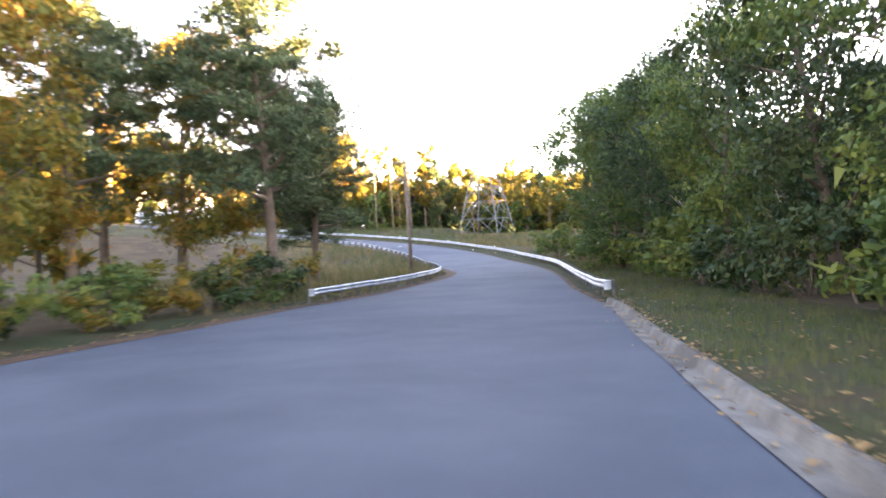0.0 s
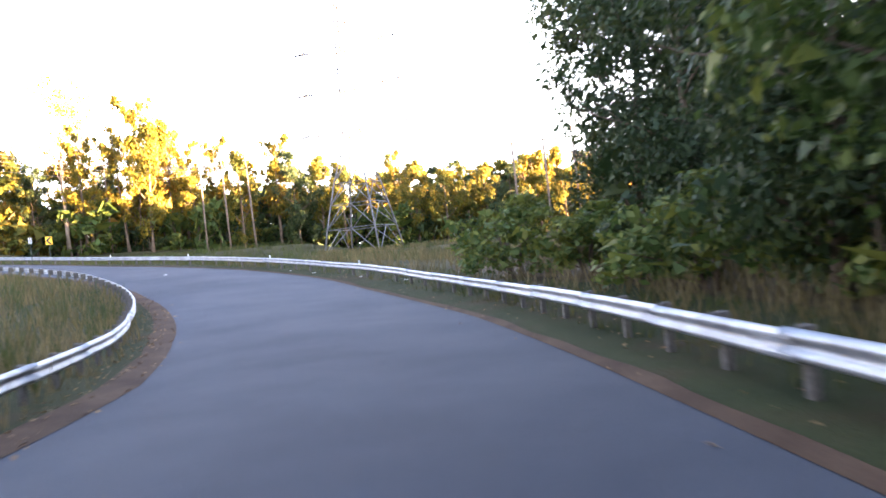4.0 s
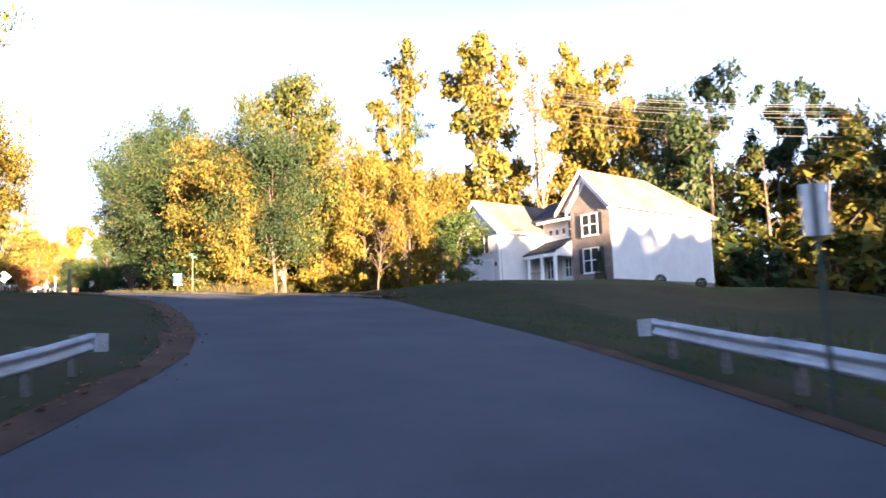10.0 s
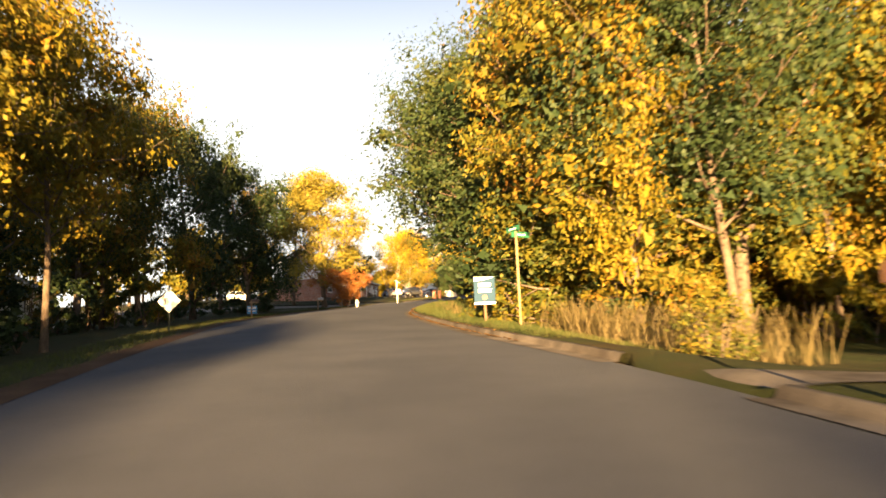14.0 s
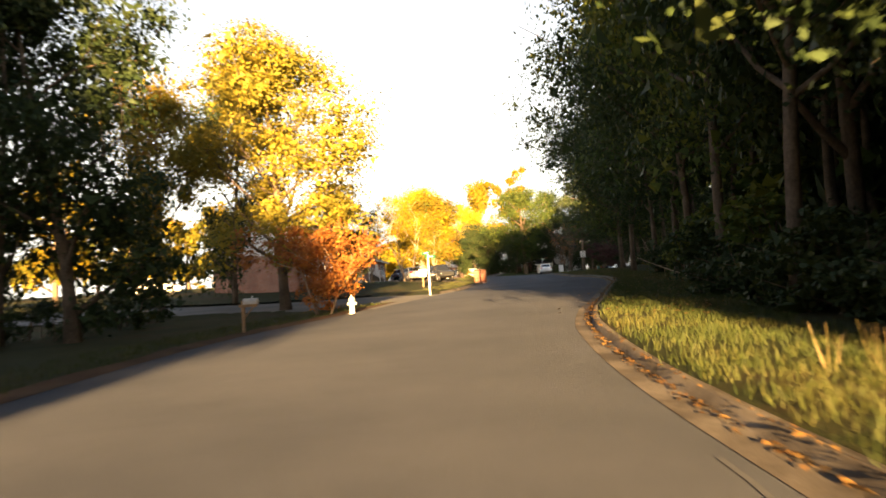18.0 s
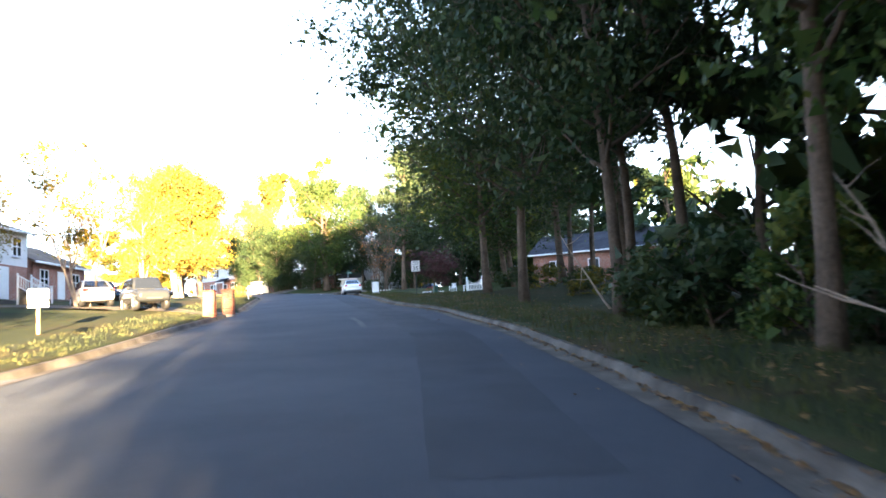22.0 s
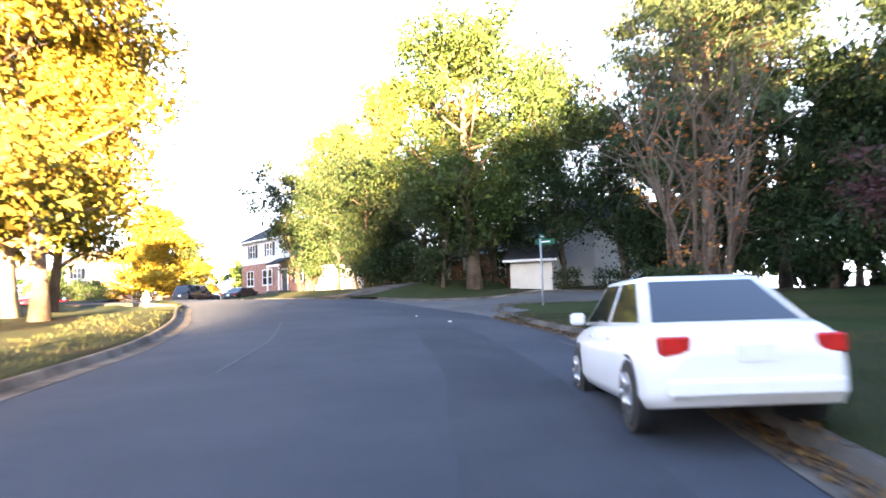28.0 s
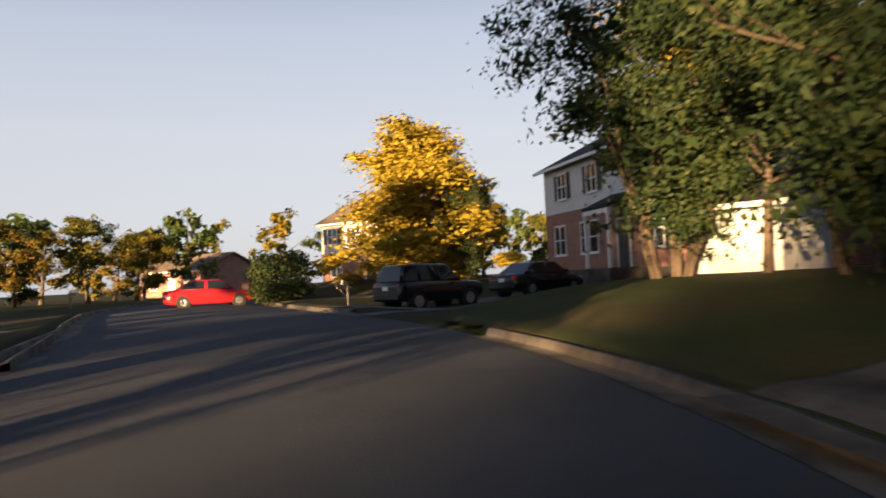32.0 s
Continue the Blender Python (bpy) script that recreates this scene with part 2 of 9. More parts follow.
def box(bm, x0, x1, y0, y1, z0, z1, bevel=0.0):
    v = [bm.verts.new((x, y, z)) for z in (z0, z1) for x, y in ((x0, y0), (x1, y0), (x1, y1), (x0, y1))]
    fs = [(3, 2, 1, 0), (4, 5, 6, 7), (0, 1, 5, 4), (1, 2, 6, 5), (2, 3, 7, 6), (3, 0, 4, 7)]
    faces = [bm.faces.new([v[i] for i in f]) for f in fs]
    if bevel:
        edges = list({e for f in faces for e in f.edges})
        bmesh.ops.bevel(bm, geom=edges, offset=bevel, segments=1, affect="EDGES")
    return bm


def boxed(x0, x1, y0, y1, z0, z1, bevel=0.0):
    return box(bmesh.new(), x0, x1, y0, y1, z0, z1, bevel)


def tube(bm, pts, radii, n=8, cap=True):
    """A tube through pts, with a radius at each."""
    rings = []
    for i, p in enumerate(pts):
        d = (Vector(pts[min(i + 1, len(pts) - 1)]) - Vector(pts[max(i - 1, 0)])).normalized()
        a = d.orthogonal().normalized() if abs(d.z) < 0.9 else Vector((1, 0, 0))
        a = (a - d * a.dot(d)).normalized()
        b = d.cross(a)
        rings.append([bm.verts.new(Vector(p) + (a * math.cos(k * math.tau / n) + b * math.sin(k * math.tau / n)) * radii[i]) for k in range(n)])
    for r0, r1 in zip(rings, rings[1:]):
        for k in range(n):
            f = bm.faces.new((r0[k], r0[(k + 1) % n], r1[(k + 1) % n], r1[k]))
            f.smooth = True
    if cap:
        bm.faces.new(rings[0][::-1])
        bm.faces.new(rings[-1])
    return bm


def prism(bm, outline, axis, a, b):
    """A closed outline of (u, v) drawn out from a to b along an axis: 'x' -> (y, z), 'y' -> (x, z), 'z' -> (x, y)."""
    def at(u, v, w):
        return {"x": (w, u, v), "y": (u, w, v), "z": (u, v, w)}[axis]
    r0, r1 = [bm.verts.new(at(u, v, a)) for u, v in outline], [bm.verts.new(at(u, v, b)) for u, v in outline]
    n = len(outline)
    bm.faces.new(r0)
    bm.faces.new(r1[::-1])
    for k in range(n):
        bm.faces.new((r0[k], r1[k], r1[(k + 1) % n], r0[(k + 1) % n]))
    bmesh.ops.recalc_face_normals(bm, faces=bm.faces)
    return bm


# ---- plan of the road ----
ROAD_XY = [(-2, -39.9), (-1, -20), (0, 0), (0.6, 12.6), (2.1, 25.5), (3.5, 38.6), (4.8, 51.9), (5.5, 65.4), (4.8, 79.1), (1.8, 92.3), (-3.6, 103.9),
    (-10.9, 113.6), (-19.4, 121.2), (-28.4, 127.8), (-38.2, 133.4), (-48.9, 137.4), (-60.4, 140), (-72.3, 141.1), (-84.1, 141.5), (-95.5, 142.1),
    (-106.2, 143.2), (-116, 145.2), (-124.9, 147.9), (-133.6, 151.3), (-142.9, 155.1), (-153, 159.2), (-163, 163), (-174, 166), (-186.3, 169),
    (-198.5, 171.7), (-210.3, 174.4), (-221.1, 176.8), (-231.3, 178.2), (-241.1, 178.4), (-250.8, 176.8), (-260.2, 173.6), (-268.6, 168), (-277, 161.4),
    (-286, 155), (-296, 149.4), (-307, 145), (-318, 142), (-330, 140), (-345, 139)]
ROAD_Z = [-1.75, -1.75, -1.75, -2.09, -2.45, -2.69, -2.77, -2.84, -2.63, -1.77, -0.66, 0.38, 1.4, 2.53, 3.79, 5.05, 6.21, 7.2, 8.17, 9.1, 9.94, 10.69,
    11.43, 12.12, 12.89, 13.64, 14.38, 15.12, 15.89, 16.82, 17.69, 18.37, 18.9, 19.57, 20.24, 20.54, 20.8, 20.8, 20.8, 20.75, 20.7, 20.7, 20.7, 20.7]

# distance along the road -> how far its edges lie from the line driven (left is positive)
LEFT_EDGE = [(-60, 11.0), (15, 10.9), (20, 10.5), (33, 9.5), (40, 7.65), (46.6, 6.6), (57, 5.0), (67, 4.5), (76, 5.3), (95, 6.1), (115, 5.9), (131, 4.8), (137, 4.2), (146, 4.1), (157, 5.0), (165, 5.4),
             (176, 5.8), (190, 6.25), (207, 6.6), (225, 7.4), (234, 7.95), (245, 8.9), (254, 8.5), (264, 8.3), (278, 7.9), (290, 7.5), (311, 6.4), (330, 6.2), (349, 6.5), (362, 7.0), (380, 6.2), (395, 5.0), (470, 5.0)]
RIGHT_EDGE = [(-60, -2.0), (0, -2.0), (6, -2.42), (12, -2.95), (24, -3.3), (38, -2.8), (60, -2.85), (72, -2.95), (86, -2.6), (95, -2.85), (110, -2.6), (124, -3.15), (134, -4.4), (142, -4.2), (152, -3.85),
              (158, -3.95), (162, -4.45), (168, -5.5), (172, -5.35), (180, -4.85), (186, -4.6), (190, -4.35), (198, -3.75), (205, -3.42), (212, -3.1), (222, -2.74), (227, -2.62), (233, -2.38), (240, -2.12), (246, -2.15), (251, -2.42), (261, -2.75), (267, -3.08), (272, -3.1),
              (277, -2.95), (288, -2.97), (293, -3.26), (300, -3.5), (311, -2.75), (318, -2.98), (332, -2.8), (342, -3.4), (349, -4.0), (357, -3.65), (363, -3.3), (376, -3.1), (392, -3.2), (470, -3.4)]
# heights of the land away from the road
LAND = [(13, 173, 0.3), (22, 128, -2.6), (32, 150, -2.0), (45, 120, -2.5), (-7, 183, 3.2), (-36, 204, 5.6), (-52, 163, 7.0), (-61, 157, 7.0), (-55, 176, 7.0), (-62, 150.5, 6.9), (-40, 165, 4.6),
        (-6, 65, -2.7), (-18, 60, -2.4), (-277, 178, 21.2), (-283, 173, 20.85), (-278.7, 169.1, 20.55), (-288.5, 158.3, 20.8), (-294, 167, 21.6), (-306, 155, 21.9), (-253, 190, 20.5), (-262, 187, 21.2), (-251, 184, 20.05), (-246, 186, 19.75), (-242, 187, 19.55), (-246, 196, 19.9), (-251, 196, 20.3),
        (-222, 184, 18.75), (-229, 185.5, 19.1), (-213, 195, 18.2), (-207, 187.3, 17.62), (-203, 187, 17.4), (-212, 186, 17.95), (-198, 183, 16.95), (-222, 190, 18.8), (-235, 205, 20.0), (30, 60, -3.5), (20, 200, 1.0), (-66.6, 147.8, 7.25), (-60, 149, 6.8), (-15, 148, 0.9), (-28, 158, 2.4), (-25, 180, 3.2), (5, 145, -0.8)]


def spline(points, n):
    """n points between each two of the given ones, on a Catmull-Rom curve."""
    p = np.array(points, float)
    out = []
    for i in range(len(p) - 1):
        a, b, c, d = p[max(i - 1, 0)], p[i], p[i + 1], p[min(i + 2, len(p) - 1)]
        for k in range(n):
            u = k / n
            out.append(0.5 * (2 * b + (c - a) * u + (2 * a - 5 * b + 4 * c - d) * u * u + (3 * b - a - 3 * c + d) * u ** 3))
    out.append(p[-1])
    return np.array(out)


LINE = spline([(x, y, z) for (x, y), z in zip(ROAD_XY, ROAD_Z)], 12)
ALONG = np.r_[0, np.cumsum(np.linalg.norm(np.diff(LINE[:, :2], axis=0), axis=1))]
ALONG -= ALONG[24]
TAN = np.gradient(LINE[:, :2], axis=0)
TAN /= np.linalg.norm(TAN, axis=1)[:, None]
NORM = np.stack([-TAN[:, 1], TAN[:, 0]], 1)
LAND_XYZ = np.array(LAND)


def edge(table, s):
    t = np.array(table)
    return np.interp(s, t[:, 0], t[:, 1])


def land(x, y):
    """The height of the land at arrays of x and y, before the road is cut in."""
    x, y = np.atleast_1d(np.asarray(x, float)), np.atleast_1d(np.asarray(y, float))
    z = np.zeros(len(x))
    for i in range(0, len(x), 4000):
        xs, ys = x[i:i + 4000, None], y[i:i + 4000, None]
        w = 1 / ((LINE[None, ::1, 0] - xs) ** 2 + (LINE[None, ::1, 1] - ys) ** 2 + 3) ** 2
        v = 60 / ((LAND_XYZ[None, :, 0] - xs) ** 2 + (LAND_XYZ[None, :, 1] - ys) ** 2 + 12) ** 2
        z[i:i + 4000] = (w @ LINE[:, 2] + v @ LAND_XYZ[:, 2]) / (w.sum(1) + v.sum(1))
    return z


def ground_z(x, y):
    return float(land([x], [y])[0])


def at_road(s, lat, dz=0.0):
    """The place at a distance along the road and to its left."""
    i = np.interp(s, ALONG, np.arange(len(ALONG)))
    p = np.array([np.interp(i, np.arange(len(ALONG)), LINE[:, k]) for k in range(3)])
    n = np.array([np.interp(i, np.arange(len(ALONG)), NORM[:, k]) for k in range(2)])
    n /= np.linalg.norm(n)
    x, y = p[:2] + n * lat
    z = p[2] + float(np.interp(s, [150, 166, 196, 215, 230], [0, 0.15, 0.16, 0.07, 0])) * min(1.0, max(0.0, -lat / 4.5)) if abs(lat) < 7 else ground_z(x, y)
    return Vector((x, y, z + dz))


def road_dir(s):
    i = int(round(np.interp(s, ALONG, np.arange(len(ALONG)))))
    return math.atan2(TAN[i][1], TAN[i][0])


def strip(name, s0, s1, step, lats, mat, dz, kind="structure", label="", category="", parent=None):
    """A sheet along the road between s0 and s1: lats and dz give its cross-section, as functions of s."""
    ss = np.arange(s0, s1 + step * 0.5, step)
    verts, faces, m = [], [], None
    for s in ss:
        ls, zs = lats(s), dz(s)
        m = len(ls)
        for l, h in zip(ls, zs):
            p = at_road(s, l)
            base = at_road(s, max(min(l, 6.9), -6.9)).z
            verts.append((p.x, p.y, base + h))
    for i in range(len(ss) - 1):
        for k in range(m - 1):
            a = i * m + k
            faces.append((a, a + 1, a + m + 1, a + m) if False else (a, a + m, a + m + 1, a + 1))
    ob = mesh_ob(name, verts, faces, mat, parent, True)
    # faces upwards
    ob.data.update()
    if ob.data.polygons[0].normal.z < 0:
        ob.data.flip_normals()
    return tagged(ob, label, category, kind=kind) if parent is None else ob


# side streets and drives: centre line, half width, surface
SIDE = [
    ("side_street_south", [(-150.5, 151), (-153, 144), (-155.5, 134), (-158, 120), (-161, 100)], 4.4, ASPHALT_OLD),
    ("side_street_north", [(-244.5, 176), (-245.6, 181), (-246.6, 187), (-246.8, 194), (-246.2, 204), (-243, 225)], 4.0, ASPHALT_OLD),
    ("side_street_west", [(-262, 168), (-262, 160), (-259, 148), (-256, 130), (-254, 110)], 5.2, ASPHALT_OLD),
    ("drive_garage", [(-70.6, 145.2), (-70.6, 148.0), (-68.8, 150.8), (-65.0, 154.2), (-60.6, 157.2)], 1.6, CONCRETE),
    ("drive_brick", [(-187, 163), (-190, 158), (-194, 150)], 1.9, CONCRETE),
    ("drive_blue_car", [(-216, 168.8), (-219, 165.5), (-226, 161.5), (-238, 155)], 1.8, CONCRETE),
    ("path_lawn", [(-209.6, 179.4), (-207.6, 181.9), (-203.6, 186.1), (-197, 189.5)], 0.7, CONCRETE),
    ("drive_jeep", [(-274.5, 166.8), (-279, 170), (-285, 173.5), (-291, 177)], 2.6, ASPHALT_OLD),
    ("drive_far", [(-284, 159), (-290, 165), (-297, 170)], 1.5, CONCRETE),
]


def nearest_road(x, y):
    """Distance beyond the road's edges (negative on it), for arrays."""
    x, y = np.asarray(x, float), np.asarray(y, float)
    out = np.zeros(len(x))
    le, re = edge(LEFT_EDGE, ALONG), edge(RIGHT_EDGE, ALONG)
    for i in range(0, len(x), 4000):
        dx, dy = x[i:i + 4000, None] - LINE[None, :, 0], y[i:i + 4000, None] - LINE[None, :, 1]
        k = (dx * dx + dy * dy).argmin(1)
        r = np.arange(len(k))
        lat = dx[r, k] * NORM[k, 0] + dy[r, k] * NORM[k, 1]
        far = np.abs(dx[r, k] * TAN[k, 0] + dy[r, k] * TAN[k, 1])
        out[i:i + 4000] = np.maximum(np.maximum(lat - le[k], re[k] - lat), far - 2)
    return out


def nearest_side(x, y):
    x, y = np.asarray(x, float), np.asarray(y, float)
    best = np.full(len(x), 99.0)
    for _, pts, half, _m in SIDE:
        c = spline(pts, 8)
        for p in c:
            best = np.minimum(best, np.hypot(x - p[0], y - p[1]) - half)
    return best


# ---- ground: one sheet to the horizon, sunk below the paving ----
gx = np.r_[-3000, -1500, -900, -600, -480, np.arange(-400, 100.1, 1.9), 130, 180, 260, 400, 800, 1500, 3000]
gy = np.r_[-3000, -1500, -800, -400, -200, -120, np.arange(-70, 260.1, 1.9), 300, 380, 500, 800, 1500, 3000]
GX, GY = np.meshgrid(gx, gy)
gxf, gyf = GX.ravel(), GY.ravel()
gz = land(gxf, gyf)
rd, sd = nearest_road(gxf, gyf), nearest_side(gxf, gyf)
bumps = np.array([noise.noise(Vector((a * 0.11, b * 0.11, 3.0))) + 0.5 * noise.noise(Vector((a * 0.35, b * 0.35, 7.0))) for a, b in zip(gxf, gyf)])
gz = gz + 0.12 * bumps * np.clip((rd - 4) / 6, 0, 1) * np.clip((sd - 1) / 3, 0, 1)
gz = gz - 0.45 * np.clip((4.6 - rd) / 1.6, 0, 1) - 0.22 * np.clip((0.8 - sd) / 0.8, 0, 1) * (rd > 3)
kn = np.concatenate([((a[:, None] - LINE[None, ::2, 0]) ** 2 + (b[:, None] - LINE[None, ::2, 1]) ** 2).argmin(1) for a, b in zip(np.array_split(gxf, 40), np.array_split(gyf, 40))])
gz = np.where((rd < 5) & (gxf > -228), np.minimum(gz, LINE[::2, 2][kn] - 0.4 + 1.4 * np.clip((rd - 1.5) / 3.5, 0, 1)), gz)
nx, ny = len(gx), len(gy)
faces = [(j * nx + i, j * nx + i + 1, (j + 1) * nx + i + 1, (j + 1) * nx + i) for j in range(ny - 1) for i in range(nx - 1)]
ground = mesh_ob("ground", list(zip(gxf, gyf, gz)), faces, GRASS, None, True)
tagged(ground, "rolling ground with mown grass, rough field and leaf litter", "ground", kind="structure")
ground.data.materials.append(FIELD)
ground.data.materials.append(FOREST_FLOOR)
ground.data.materials.append(LAWN)
# rough field by the pylon, woods floor, and lawns by the houses
cx = np.array([gxf[f[0]] for f in faces])
cy = np.array([gyf[f[0]] for f in faces])
edge_noise = np.array([4 * noise.noise(Vector((a * 0.08, b * 0.08, 1.0))) for a, b in zip(cx, cy)])
which = np.zeros(len(faces), int)
field = (cx > -48) & (cy > 84) & (cy < 215) & (cx < 75)
which[field] = 1
which[(cx < 2) & (cx > -40) & (cy > 30) & (cy < 116) & ~field] = 1
which[((cx + edge_noise > 10) & (cy < 92)) | ((cx < -12) & (cy + edge_noise < 105) & (cx > -60)) | ((cx > -185) & (cx < -92) & (cy > 148 + (-92 - cx) * 0.30 + edge_noise + 6)) | (cy > 200)] = 2
which[(cx < -48) & (cx > -95) & (cy > 142) & (cy < 178)] = 3
which[(cx < -186) & (cy > 130)] = 3
ground.data.polygons.foreach_set("material_index", which.astype(np.int32))

# ---- road, gutters, kerbs, verges ----
strip("road", -60, 455, 1.5, lambda s: np.linspace(edge(RIGHT_EDGE, s), edge(LEFT_EDGE, s), 9), ASPHALT,
      lambda s: [0.0, 0.04, 0.07, 0.09, 0.10, 0.09, 0.07, 0.04, 0.0], label="dark blue-grey asphalt road with a slight crown", category="road")
KERB = [("kerb_right", -1, RIGHT_EDGE, -60, 27.5), ("kerb_right", -1, RIGHT_EDGE, 168.5, 184.4), ("kerb_right", -1, RIGHT_EDGE, 189.2, 355), ("kerb_right", -1, RIGHT_EDGE, 375, 386), ("kerb_right", -1, RIGHT_EDGE, 396, 450),
        ("kerb_left", 1, LEFT_EDGE, 272, 302), ("kerb_left", 1, LEFT_EDGE, 308, 334), ("kerb_left", 1, LEFT_EDGE, 339, 366), ("kerb_left", 1, LEFT_EDGE, 386, 450)]
for nm, side, table, s0, s1 in KERB:
    n = max(1, int((s1 - s0) / 6))
    base = empty(nm, Matrix(), "pale concrete kerb and gutter, stained and chipped", "kerb", kind="structure")
    for k in range(n):
        a, b = s0 + (s1 - s0) * k / n, s0 + (s1 - s0) * (k + 1) / n - 0.02
        strip("kerb_length", a, b, (b - a) / 4, lambda s: [edge(table, s) + side * w for w in (-0.28 if s > 100 else -0.14, 0.13, 0.16, 0.21, 0.35, 0.37)], CONCRETE, lambda s: [0.021, -0.006, 0.02, 0.14, 0.16, -0.15], parent=base)


def has_kerb(side, s):
    return any(a - 0.5 <= s <= b + 0.5 for _, sd, _, a, b in KERB if sd == side)


VERGE = [("verge_right", -1, RIGHT_EDGE, -60, 355), ("verge_right", -1, RIGHT_EDGE, 375, 452), ("verge_left", 1, LEFT_EDGE, -60, 262), ("verge_left", 1, LEFT_EDGE, 271, 363), ("verge_left", 1, LEFT_EDGE, 386, 452)]
VERGE_W = (0.9, 2.0, 3.6, 5.2, 6.6, 7.6)


def verge_heights(s, side, table):
    """Heights across a verge, from its inner edge outwards, against the road's line."""
    k = 0.15 if has_kerb(side, s) else 0.0
    rises = []
    for w in VERGE_W[2:]:
        p = at_road(s, edge(table, s) + side * w)
        rises.append(ground_z(p.x, p.y) - at_road(s, float(np.clip(edge(table, s) + side * w, -6.9, 6.9))).z)
    b = 0.05 * noise.noise(Vector((s * 0.4, side, 0)))
    return [k - 0.20, k + 0.01 if k else 0.004, k + 0.03 + b, k * 0.7 + rises[1] * 0.3 + 0.02 + b, rises[1] * 0.7 + k * 0.3, rises[1], rises[2] - 0.02, rises[3] - 0.25]


def verge_height(s, side, table, w):
    return float(np.interp(w, (0.33,) + VERGE_W, verge_heights(s, side, table)[1:]))


def surface_z(x, y):
    """Height of the ground or of the verge at a place off the road."""
    d = (LINE[:, 0] - x) ** 2 + (LINE[:, 1] - y) ** 2
    i = int(d.argmin())
    lat = float((x - LINE[i, 0]) * NORM[i, 0] + (y - LINE[i, 1]) * NORM[i, 1])
    side, s = (1 if lat > 0 else -1), ALONG[i]
    table = LEFT_EDGE if side > 0 else RIGHT_EDGE
    w = side * (lat - edge(table, s))
    if 0.3 < w < 6.6 and any(sd == side and a <= s <= b for _, sd, _t, a, b in VERGE):
        return at_road(s, float(np.clip(lat, -6.9, 6.9))).z + verge_height(s, side, table, w)
    return ground_z(x, y)


for nm, side, table, s0, s1 in VERGE:
    strip(nm, s0, s1, 1.0, lambda s, side=side, table=table: [edge(table, s) + side * w for w in ((0.31 if has_kerb(side, s) else -0.03), (0.34 if has_kerb(side, s) else 0.02)) + VERGE_W],
          GRASS, lambda s, side=side, table=table: verge_heights(s, side, table), label="grass verge with bare earth at the road's edge", category="verge")


def junction_z(x, y):
    """Height near a side street's mouth: level with the road's edge, then the land; for arrays."""
    x, y = np.atleast_1d(np.asarray(x, float)), np.atleast_1d(np.asarray(y, float))
    k = ((x[:, None] - LINE[None, :, 0]) ** 2 + (y[:, None] - LINE[None, :, 1]) ** 2).argmin(1)
    f = np.clip(nearest_road(x, y) / 3.0, 0, 1)
    return LINE[k, 2] * (1 - f) + land(x, y) * f


for nm, pts, half, mat in SIDE:
    c = spline(pts, 10)
    t = np.gradient(c, axis=0)
    t /= np.linalg.norm(t, axis=1)[:, None]
    vs, fs = [], []
    for p, d in zip(c, t):
        gap = math.hypot(p[0] - c[0][0], p[1] - c[0][1])
        flare = half + (6.0 * max(0, 1 - gap / 12) ** 1.5 if "street" in nm else 0)
        for k in (-1, -0.5, 0, 0.5, 1):
            x, y = p[0] - d[1] * k * flare, p[1] + d[0] * k * flare
            inside = min(1.0, max(0.0, -0.1 - nearest_road([x], [y])[0]))
            vs.append((x, y, (surface_z(x, y) if "street" not in nm and nearest_road([x], [y])[0] > 0.34 else junction_z(x, y)[0]) + 0.02 + 0.02 * (1 - k * k) - (0.08 if "street" in nm else 0.3) * inside))
    for i in range(len(c) - 1):
        for k in range(4):
            a = i * 5 + k
            fs.append((a, a + 5, a + 6, a + 1))
    ob = mesh_ob(nm, vs, fs, mat, None, True)
    if ob.data.polygons[0].normal.z < 0:
        ob.data.flip_normals()
    tagged(ob, "pale old asphalt side street" if "street" in nm else "pale concrete drive across the grass" if "drive" in nm else "narrow concrete path across the lawn", "road" if "street" in nm else "path", kind="structure")

